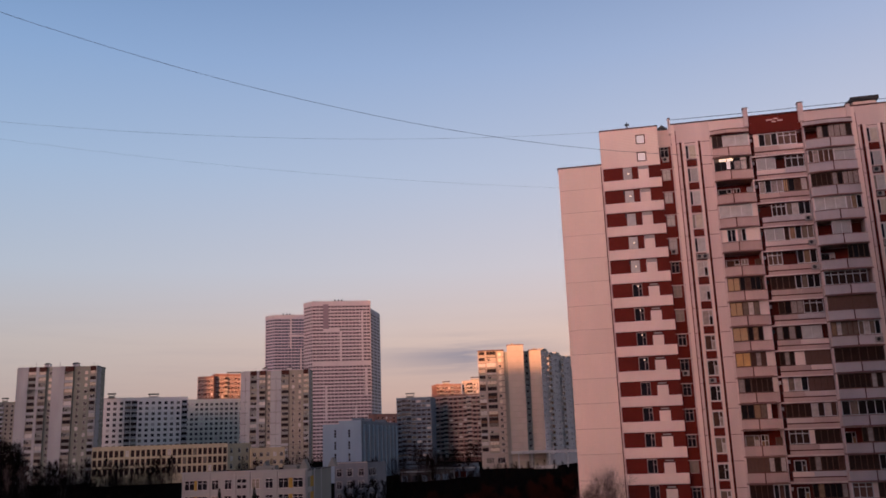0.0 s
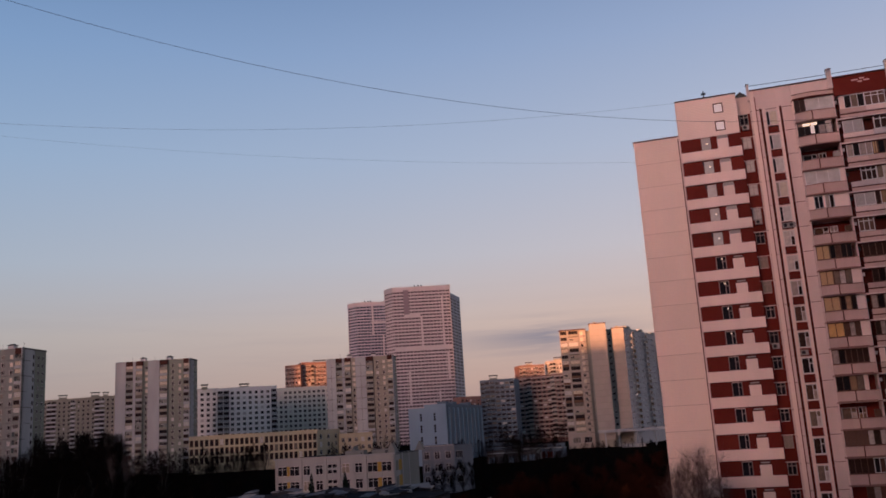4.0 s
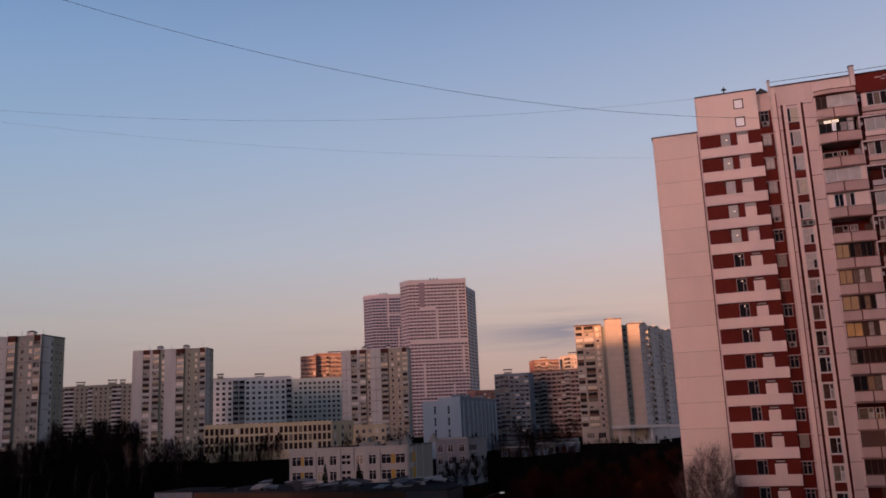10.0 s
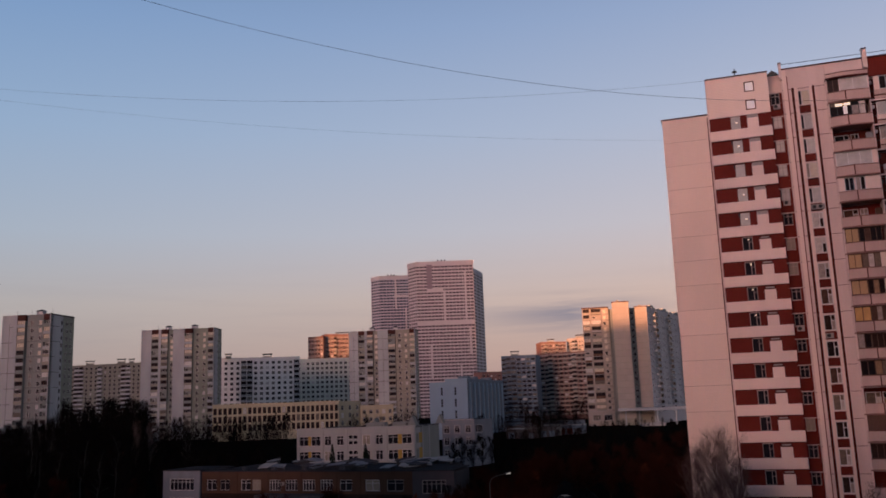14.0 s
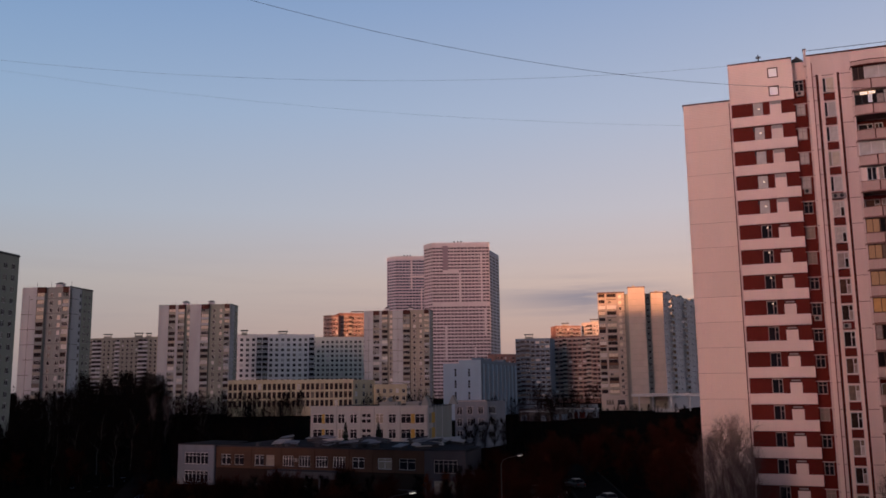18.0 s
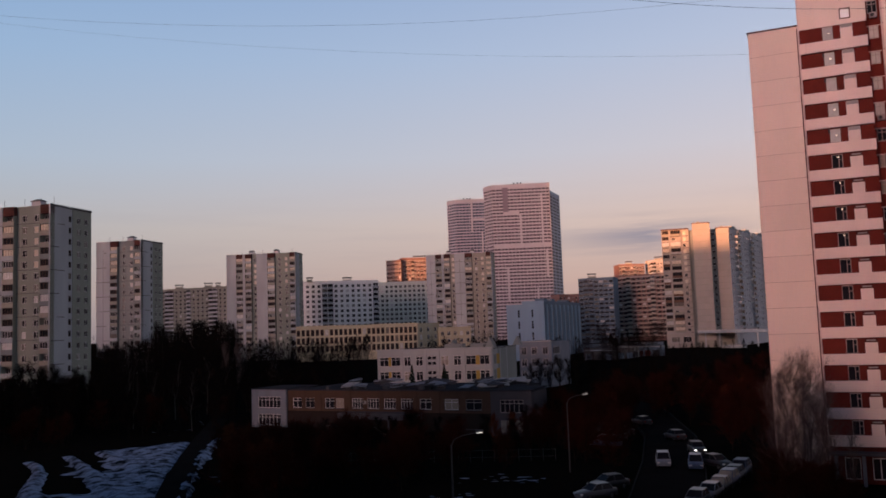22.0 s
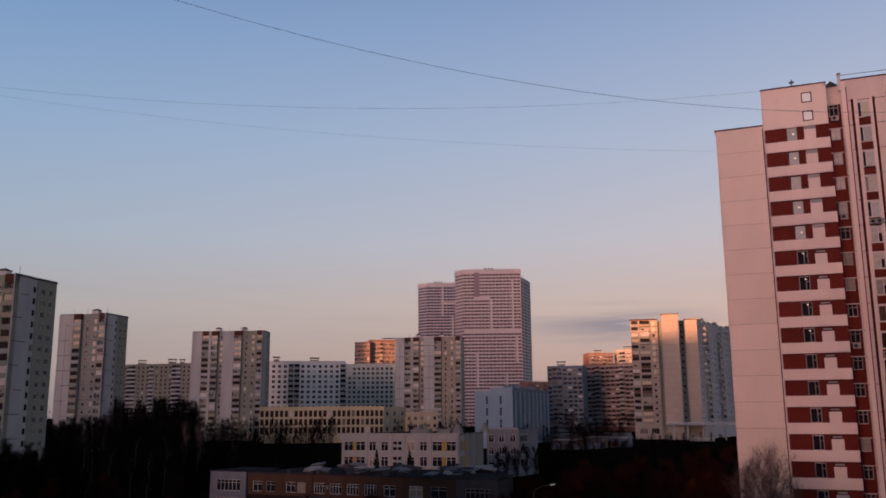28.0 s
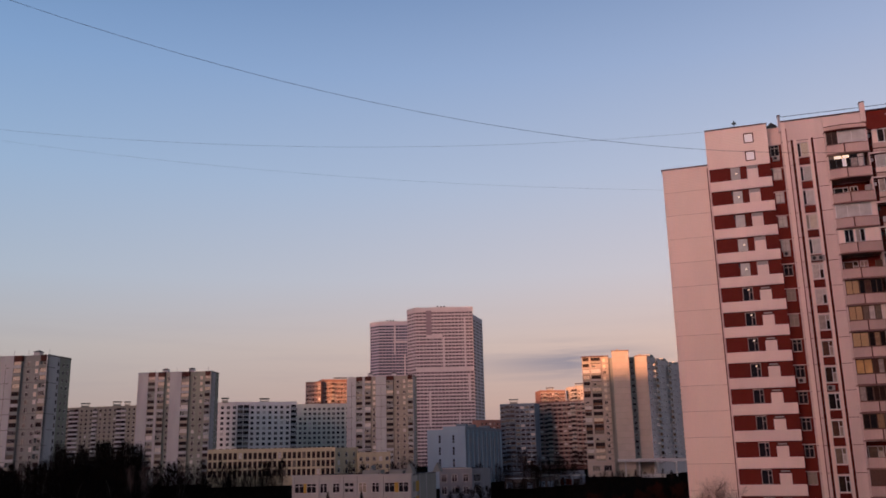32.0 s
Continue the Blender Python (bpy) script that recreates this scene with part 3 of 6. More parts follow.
# ---- the pink panel block with red bands ----
def build_pink_block():
    b = thing("apartment_block", "pink panel apartment block with oxblood bands and stacked loggias", "apartment building", pose(*polar(20, 100), 0, 0, -20))
    rnd = random.Random(11)
    S = 2.806
    base = [45.92 - S * k for k in range(16)]           # undersides of the pale bands
    # bodies behind the facade
    part("body", Mesh().box(-6.0, -0.75, 0.75, 14, 0, 49.0).box(-0.72, 5.9, 0.45, 14, 0, 53.0).box(5.9, 7.4, 1.6, 14, 0, 53.3)
         .box(7.4, 31.9, 1.6, 14, 0, 53.0).box(31.9, 46, 0.6, 14, 0, 53.0).data("body", "pink_plain"), b)
    def siding(name, u0, u1, y0, y1, z0, z1, mat, courses):
        """A facing panel of long courses with shallow open joints."""
        key = (name, round(u1 - u0, 3), round(z1 - z0, 3), mat, courses)
        if key not in CACHE:
            k, h, w = Mesh(), (z1 - z0) / courses, u1 - u0
            line = []
            for i in range(courses):
                lip = -0.004 * (i * 7 % 3)
                line += [(0.03, i * h), (0.03, i * h + 0.014), (lip, i * h + 0.018), (lip, (i + 1) * h - 0.018), (0.03, (i + 1) * h - 0.014)]
            line += [(0.03, z1 - z0), (y1 - y0, z1 - z0), (y1 - y0, 0)]
            n = len(line)
            k.v = [(0, y, z) for y, z in line] + [(w, y, z) for y, z in line]
            k.f = [(i, n + i, n + (i + 1) % n, (i + 1) % n) for i in range(n)] + [tuple(range(n)), tuple(range(2 * n - 1, n - 1, -1))]
            k.m = [0] * (n + 2)
            CACHE[key] = k.data(name, mat)
        return part(name, CACHE[key], b, Matrix.Translation((u0, y0, z0)))

    # blank gable strip: one big faced panel a storey
    for k in range(18):
        z0 = 49.3 - S * (k + 1)
        if z0 < -0.5:
            z0 = 0
        siding("panel", -6.03, -0.80, 0.45, 0.75, z0 + 0.015, 49.3 - S * k - 0.015, "pink_panel", 9)
    part("seam", Mesh().box(-6.0, -0.8, 0.50, 0.74, 0, 49.25).data("seam", "seam_pink"), b)
    part("coping", Mesh().box(-6.15, -0.78, 0.35, 14.1, 49.3, 49.42).data("coping", "oxblood_dark"), b)
    # stepped edge where the banded bay stands before the gable strip
    part("corner_strip", Mesh().box(-0.86, -0.75, 0.16, 0.62, 0.5, 53.3).data("corner_strip", "pink_plain"), b)
    part("rainwater_pipe", Mesh().tube([(-0.95, 0.36, z) for z in (0.5, 20, 40, 49.0)], 0.05).data("rainwater_pipe", "oxblood_dark"), b)
    # banded bay
    wall(b, 6.69, 48.65, 53.35, [(4.1, 5.2, 49.2, 50.4), (4.1, 5.2, 51.35, 52.55)], "pink_panel", at(-0.75, 0.1, 0), name="attic_wall")
    # attic panes coloured white for the bright sky they reflect
    for z in (49.2, 51.35):
        window(b, at(3.35, 0.13, z), 1.1, 1.2, "thick", "frame_brown", "pane_white")
    part("coping", Mesh().box(-0.85, 6.0, 0.0, 14.1, 53.35, 53.47).data("coping", "oxblood_dark"), b)
    for k, z in enumerate(base):
        siding("band", -0.75, 5.94, 0.0, 0.45, z, z + 1.16, "band_white", 4)
        # dark red strip drawn as the shadow line under the band
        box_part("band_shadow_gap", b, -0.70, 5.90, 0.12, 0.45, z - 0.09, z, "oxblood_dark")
        zt = z + 2.716 if k else 48.65
        for u0, u1 in ((-0.72, 1.55), (2.65, 3.35), (4.55, 5.92)):
            box_part("red_panel", b, u0, u1, 0.17, 0.45, z + 1.16, zt, "oxblood")
        box_part("pier", b, 3.35, 4.55, 0.04, 0.45, z + 1.16, zt - 0.42, "band_white")
        if k < 5:
            box_part("vent_panel", b, 3.40, 4.50, 0.10, 0.45, zt - 0.42, zt, "grey_panel")
        else:
            box_part("vent_panel", b, 3.35, 4.55, 0.12, 0.45, zt - 0.42, zt, "oxblood_dark")
            box_part("vent_slat", b, 3.5, 4.4, 0.09, 0.14, zt - 0.28, zt - 0.12, "grey_panel")
        pm = "pane_frost" if k < 5 else "pane"
        if k < 5:
            window(b, at(1.55, 0.17, z + 1.16), 1.10, zt - z - 1.2, "bare", "frame_brown", pm)
            if k in (1, 2, 4):
                box_part("transom", b, 1.42, 1.62, 0.10, 0.2, zt - 0.5, zt - 0.05, "metal_dark")
        else:
            window(b, at(1.55, 0.17, z + 1.16), 1.10, zt - z - 1.2, "side", "frame_dull", pm)
        if k in (0, 1, 3, 4, 5, 6, 7, 8):
            box_part("ceiling_lamp", b, 2.12, 2.28, 0.14, 0.2, z + 1.9 + (0.45 if k > 4 else 0), z + 1.98 + (0.45 if k > 4 else 0), "lamp_stair", "small lit stair lamp")
    # recess with brown panels and narrow windows
    for k in range(18):
        z = 48.7 - S * k
        if z < 0:
            break
        window(b, at(6.15, 1.35, z + 1.05), 0.95, 1.35, "tee", "frame_dull" if k > 4 else "grey_panel", "pane_frost" if k in (1, 2, 3, 4) else "pane")
        box_part("red_panel", b, 5.94, 7.36, 1.42, 1.6, z - 0.35, z + 1.02, "oxblood")
        box_part("string_course", b, 5.94, 7.36, 1.36, 1.45, z - 0.42, z - 0.35, "pink_plain")
        box_part("red_panel", b, 5.94, 6.15, 1.42, 1.6, z + 1.02, z + 2.42, "oxblood")
        box_part("red_panel", b, 7.10, 7.36, 1.42, 1.6, z + 1.02, z + 2.42, "oxblood")
        if k in (0, 4, 9):
            aircon(b, at(6.3, 1.02, z + 0.45))
    part("hood", Mesh().face([(5.9, 1.2, 53.3), (7.2, 1.2, 53.3), (6.55, 1.2, 53.85)]).face([(5.9, 1.2, 53.3), (6.55, 1.2, 53.85), (6.55, 3, 53.85), (5.9, 3, 53.3)])
         .face([(7.2, 1.2, 53.3), (7.2, 3, 53.3), (6.55, 3, 53.85), (6.55, 1.2, 53.85)]).data("hood", "metal_dark"), b)
    # two window strips with dark grooves
    for s0 in (7.36, 27.25):
        w = 4.5
        holes = [(1.62, 2.78, 49.65 - S * k - 0.62, 49.65 - S * k + 1.05) for k in range(17) if 49.65 - S * k > 4]
        for h in holes[:]:
            holes.append((1.62, 2.78, h[2] - 0.98, h[2] - 0.10))
        wall(b, w, 0.5, 53.4, holes, "pink_plain", at(s0, 0.35, 0), name="wall")
        for k, h in enumerate(holes[:len(holes) // 2]):
            box_part("red_panel", b, s0 + 1.62, s0 + 2.78, 0.47, 0.7, h[2] - 0.98, h[2] - 0.10, "oxblood")
            pm = "pane_mix"
            if k < 5:
                window(b, at(s0 + 1.62, 0.45, h[2]), 0.32, 1.67, "bare", "loggia_shade_grey", "pane")
                window(b, at(s0 + 1.94, 0.45, h[2]), 0.84, 1.67, "bare", "frame_white", "pane_frost" if k % 3 else "pane_curtain_glint")
            else:
                window(b, at(s0 + 1.62, 0.45, h[2]), 1.16, 1.67, "side", "frame_white", pm)
            box_part("sill", b, s0 + 1.55, s0 + 2.85, 0.22, 0.5, h[2] - 0.10, h[2] - 0.02, "pink_plain")
            if k in (4, 9) or (s0 > 20 and k in (1, 2, 4)):
                aircon(b, at(s0 + 1.65, 0.0, h[2] - 0.85))
                aircon(b, at(s0 + 2.28, 0.0, h[2] - 0.85)) if k == 4 else None
        for u in (0.98, 3.10):
            box_part("groove", b, s0 + u, s0 + u + 0.24, 0.24, 0.37, 0.5, 51.1, "oxblood_dark")
        box_part("rib", b, s0 + 0.15, s0 + 0.55, 0.12, 0.36, 0.5, 53.3, "band_white")
        # solid red strip drawn as the shadow line beside the rib
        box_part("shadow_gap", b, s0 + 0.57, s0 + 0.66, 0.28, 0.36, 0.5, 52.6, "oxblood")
        for u in (1.30, 2.83):
            box_part("window_pier", b, s0 + u, s0 + u + 0.27, 0.27, 0.36, 0.5, 51.1, "band_white")
        for k in range(18):
            box_part("joint", b, s0, s0 + w, 0.325, 0.36, 50.95 - S * k, 51.0 - S * k, "oxblood_dark")
    # three stacks of loggias
    # glazing of each loggia from the top: dark, mixed, white, framed, barred, yellow, infill, open, with its share of the width
    ROWS_OF = (["D2 W5", "L8 o1", "o9", "W8 p1", "V9", "o9", "Y3 M5 o1", "Y3 M4 p2", "Y4 M4 p2", "Y4 M4 p2", "M3 D5 p1", "M6 p1 o2", "o9", "D5 M4"],
               ["p1 G4 K4 o1", "W4 o2 K4", "G5 Y1 M4", "o2 K3 G5", "W4 D1 G5", "K3 o3 G4", "D5 G5", "o1 M5 K4", "M5 W4 o1", "M3 p2 D5", "p1 G4 D5", "D5 G5"],
               ["o2 M6", "G5 W4", "D4 M5", "W6 G3", "o3 W4 o3", "o5 M4", "K8 o1", "D9", "M5 G4", "D9", "D6 M3", "G8"])
    stacks = ((11.9, 16.05, -0.75, 0), (16.15, 22.0, 0.55, 1), (22.1, 27.2, -0.75, 2))
    def bow(name, u0, u1, mid, y, sag, thick, z0, z1, mat, label=""):
        """A piece that is bent outward at mid: sag is how far its ends stand back."""
        key = (name, round(u1 - u0, 3), round(mid - u0, 3), sag, thick, round(z1 - z0, 3), mat)
        if key not in CACHE:
            w, c = u1 - u0, mid - u0
            if c <= 0:
                line = [(0, 0), (w, sag)]
            elif c >= w:
                line = [(0, sag), (w, 0)]
            else:
                line = [(0, sag), (c * 0.5, sag * 0.36), (c, 0), (c + (w - c) * 0.5, sag * 0.36), (w, sag)]
            CACHE[key] = Mesh().prism(line + [(x, q + thick) for x, q in line[::-1]], 0, z1 - z0).data(name, mat)
        return part(name, CACHE[key], b, Matrix.Translation((u0, y, z0)), label)

    for u0, u1, front, which in stacks:
        w = u1 - u0
        bowed = which != 1
        sag = 0.34 if bowed else 0.0
        mid = u0 + w * (0.42 if which == 0 else 0.5)
        face = front + sag                          # the plane of the glazing
        slot = 0.0 if bowed else 0.5                # the middle stack leaves a dark slot beside its neighbour
        # right-hand stack gets the grey trim, its shade put into the paint
        trim = "loggia_pink" if which != 2 else "loggia_shade_grey"
        wall(b, w, 51.3, 53.38, [], "pink_plain" if bowed else "oxblood", at(u0, 0.35 if bowed else 0.42, 0), name="attic_wall")
        if bowed:
            bow("canopy", u0 - 0.1, u1 + 0.1, mid, front - 0.1, sag, 0.9, 51.22, 51.36, "oxblood_dark")
            bow("canopy_rim", u0 - 0.06, u1 + 0.06, mid, front - 0.06, sag, 0.1, 51.40, 51.78, trim)
            bow("canopy_rail", u0 - 0.08, u1 + 0.08, mid, front - 0.08, sag, 0.07, 51.80, 51.87, "oxblood_dark")
        for k in range(18):
            z = 48.62 - S * k                       # the floor of this loggia
            if z < 2.5:
                break
            # slab and parapet
            if bowed:
                # slab edge coloured darker to draw the shadow line under the parapet
                bow("slab", u0 - 0.08, u1 + 0.08, mid, front - 0.14, sag, 1.7 - front - sag, z - 0.15, z - 0.02, "seam_pink")
                bow("parapet", u0, mid - 0.03, mid, front, sag * 0.9, 0.10, z + 0.04, z + 1.02, trim)
                bow("parapet", mid + 0.03, u1, 0, front, sag * 0.9, 0.10, z + 0.04, z + 1.02, trim)
                box_part("parapet_post", b, mid - 0.05, mid + 0.05, front - 0.04, front + 0.08, z - 0.1, z + 1.08, "oxblood_dark")
                bow("handrail", u0 - 0.05, u1 + 0.05, mid, front - 0.07, sag, 0.16, z + 1.03, z + 1.08, "seam_pink")
            else:
                half = u0 + slot + (w - slot) * (0.5 + 0.1 * math.sin(k * 2.3))
                box_part("slab", b, u0, u1 + 0.06, front - 0.22, 1.6, z - 0.20, z - 0.04, "pink_plain")
                # dark strip painted as the shadow below the projecting slab
                box_part("slab_edge", b, u0, u1 + 0.06, front - 0.10, front + 0.4, z - 0.28, z - 0.20, "oxblood_dark")
                box_part("parapet", b, u0 + slot, u1, front + 0.04, front + 0.14, z - 0.02, z + 0.38, trim)
                # solid dark strip in place of the shadow between the boards
                box_part("parapet_gap", b, u0 + slot, u1, front + 0.08, front + 0.14, z + 0.38, z + 0.50, "oxblood_dark")
                for c0, c1 in ((u0 + slot, half - 0.02), (half + 0.02, u1)):
                    box_part("parapet_rail", b, c0, c1, front - 0.08 * rnd.random() - 0.02, front + 0.12, z + 0.50, z + 1.04, rnd.choice([trim, trim, "pink_plain", "loggia_shade_grey", "band_white"]))
                box_part("bracket", b, u0 + 0.05, u0 + 0.42, front + 0.25, front + 0.55, z + 1.9, z + 2.25, rnd.choice(["loggia_shade_grey", "metal_dark", "oxblood_dark"]))
                box_part("rail_arm", b, u0 - 0.05, u0 + slot, front + 0.1, front + 0.16, z + 0.95, z + 1.02, "metal_dark")
            # room wall, side cheeks; darker red in the middle stack stands for shadow
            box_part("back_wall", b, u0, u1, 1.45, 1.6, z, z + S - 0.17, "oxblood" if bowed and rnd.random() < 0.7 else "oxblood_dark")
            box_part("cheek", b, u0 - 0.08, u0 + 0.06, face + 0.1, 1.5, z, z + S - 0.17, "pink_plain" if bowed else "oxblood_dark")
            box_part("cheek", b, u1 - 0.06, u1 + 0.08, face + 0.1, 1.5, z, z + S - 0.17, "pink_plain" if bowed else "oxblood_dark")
            gh = S - 0.17 - 1.05
            plan = ROWS_OF[which][k] if k < len(ROWS_OF[which]) else rnd.choice(("M5 D5", "D6 G4", "G5 M5", "K4 p1 D5", "M7 p2", "o3 M6"))
            cells = [(c[0], int(c[1:])) for c in plan.split()]
            total = sum(c[1] for c in cells)
            u = u0 + 0.06 + slot
            for code, share in cells:
                cw = (w - 0.12 - slot) * share / total
                n = max(1, min(6, round(cw / 0.6)))
                spot = at(u, face + 0.03, z + 1.10)
                if code == "Y":
                    window(b, spot, cw, gh - 0.05, "row2", "frame_brown", "pane_yellow", "glazing")
                elif code in "MD":
                    window(b, spot, cw, gh - 0.05, "row%d" % n, "frame_brown", "pane_mix" if code == "M" else "pane_brown", "glazing")
                elif code in "GK":
                    window(b, spot, cw, gh - 0.05, "row%d" % n if code == "G" else "rail%d" % n, "frame_white", "pane_mix" if code == "G" else "pane_brown", "glazing")
                elif code == "W":
                    window(b, spot, cw, gh - 0.05, "row%d" % max(2, n // 2), "frame_white", "pane_frost", "glazing")
                elif code == "L":
                    window(b, spot, cw, gh - 0.05, "rail5", "metal_dark", "pane_mix", "glazing")
                    box_part("ceiling_lamp", b, u + 0.55, u + 1.30, face - 0.02, face + 0.02, z + 2.22, z + 2.52, "lamp_warm", "lit loggia window")
                    box_part("blind", b, u + 1.32, u + 1.72, face - 0.02, face + 0.02, z + 1.3, z + 2.2, "pane_white", "pale loggia blind")
                    box_part("ceiling_lamp", b, u + 1.40, u + 2.05, face - 0.02, face + 0.02, z + 2.26, z + 2.54, "lamp_warm", "lit loggia window")
                elif code == "p":
                    box_part("infill", b, u, u + cw, face + 0.02, face + 0.12, z + 1.08, z + S - 0.17, "band_white")
                elif code == "V":
                    box_part("infill", b, u, u + cw, face + 0.06, face + 0.16, z + 1.05, z + S - 0.17, "band_white")
                    window(b, at(u + 0.55, face - 0.02, z + 1.12), 0.95, gh - 0.12, "two", "frame_white", "pane", "glazing")
                    window(b, at(u + 1.65, face - 0.02, z + 1.12), 0.95, gh - 0.12, "two", "frame_white", "pane_mix", "glazing")
                elif cw > 1.6:
                    window(b, at(u + 0.3, 1.35, z + 0.75), min(1.5, cw - 0.5), 1.45, "side", "frame_white", "pane_mix")
                    if cw > 3:
                        window(b, at(u + 1.95, 1.35, z + 0.05), 0.8, 2.15, "tee", "frame_white", "pane_mix", "balcony_door")
                        box_part("cupboard", b, u1 - 0.75, u1 - 0.12, face + 0.5, face + 1.1, z, z + 1.9, rnd.choice(["frame_brown", "loggia_shade_grey", "grey_panel"]))
                u += cw
            if rnd.random() < 0.08:
                aircon(b, at(u1 - 0.9, face - 0.70, z + 0.2))
    # parapet posts, wire rail and lift house on the roof
    for u, h, t in ((7.35, 0.8, 0.12), (16.05, 1.15, 0.24), (22.1, 1.15, 0.28), (27.2, 0.3, 0.2)):
        box_part("parapet_post", b, u - t, u + t, 0.0, 0.6, 52.2, 53.4 + h * 0.85, "pink_plain")
        box_part("post_cap", b, u - t - 0.05, u + t + 0.05, -0.05, 0.65, 53.4 + h * 0.85, 53.5 + h * 0.85, "oxblood_dark")
    for u, z, n in ((18.3, 52.75, 0.7), (19.1, 52.85, 0.5), (18.9, 52.5, 0.45), (19.5, 52.6, 0.6)):
        box_part("lettering", b, u, u + n, 0.39, 0.43, z, z + 0.13, "pink_plain", "faded marks on the red attic panel")
    part("roof_rail", Mesh().tube([(7.4, 0.5, 54.1), (16, 0.5, 54.0), (31.8, 0.5, 54.0)], 0.03).data("roof_rail", "metal_dark"), b)
    part("coping", Mesh().box(7.3, 46, 0.2, 14.1, 53.4, 53.5).data("coping", "oxblood_dark"), b)
    hut = part("lift_house", Mesh().box(28.9, 31.4, 4, 9, 53.4, 55.3).data("lift_house", "pink_plain"), b)
    part("cap", Mesh().box(28.6, 31.7, 3.7, 9.3, 55.3, 55.75).data("cap", "metal_dark"), hut)
    box_part("vent", b, 2.45, 2.57, 0.5, 0.62, 53.47, 54.4, "metal_dark")
    box_part("vent_cap", b, 2.25, 2.77, 0.42, 0.7, 53.98, 54.14, "metal_dark")
    # closing wall past the second strip, ground floor with pillars
    for k in range(18):
        box_part("panel", b, 31.9, 46, 0.25, 0.6, 53.3 - S * (k + 1) + 0.03, 53.3 - S * k, "pink_panel")
    part("ground_floor", Mesh().box(-0.72, 5.92, 0.26, 0.5, 0, 3.7).box(5.92, 31.9, 0.3, 1.7, 0, 3.4).data("ground_floor", "oxblood_dark"), b)
    part("canopy", Mesh().box(-0.9, 12, -1.6, 0.6, 3.1, 3.35).data("canopy", "kg_shaded_white"), b)
    for u in (-0.4, 2.2, 4.8, 7.4, 10.0):
        box_part("pillar", b, u, u + 0.35, -1.3, -0.95, 0, 3.1, "wing_shaded_white")
    for u in (0.6, 3.2, 8.2):
        window(b, at(u, 0.14, 0.5), 1.5, 2.2, "two", "frame_white", "pane", "shop_window")
    return b


def aircon(parent, m):
    if "aircon" not in CACHE:
        k = Mesh().box(0, 0.75, 0, 0.30, 0, 0.55)
        CACHE["aircon"] = k.data("air_conditioner", "grey_panel")
        f = Mesh().tube([(0.28, -0.012, 0.275), (0.28, -0.03, 0.275)], [0.22, 0.22], 14)
        f.face([(0.28 + 0.2 * math.cos(a), -0.031, 0.275 + 0.2 * math.sin(a)) for a in (2 * math.pi * i / 14 for i in range(14))])
        CACHE["aircon_fan"] = f.data("fan_grille", "metal_dark")
    a = part("air_conditioner", CACHE["aircon"], parent, m, "grey wall air conditioner")
    part("fan_grille", CACHE["aircon_fan"], a)
    return a


build_pink_block()


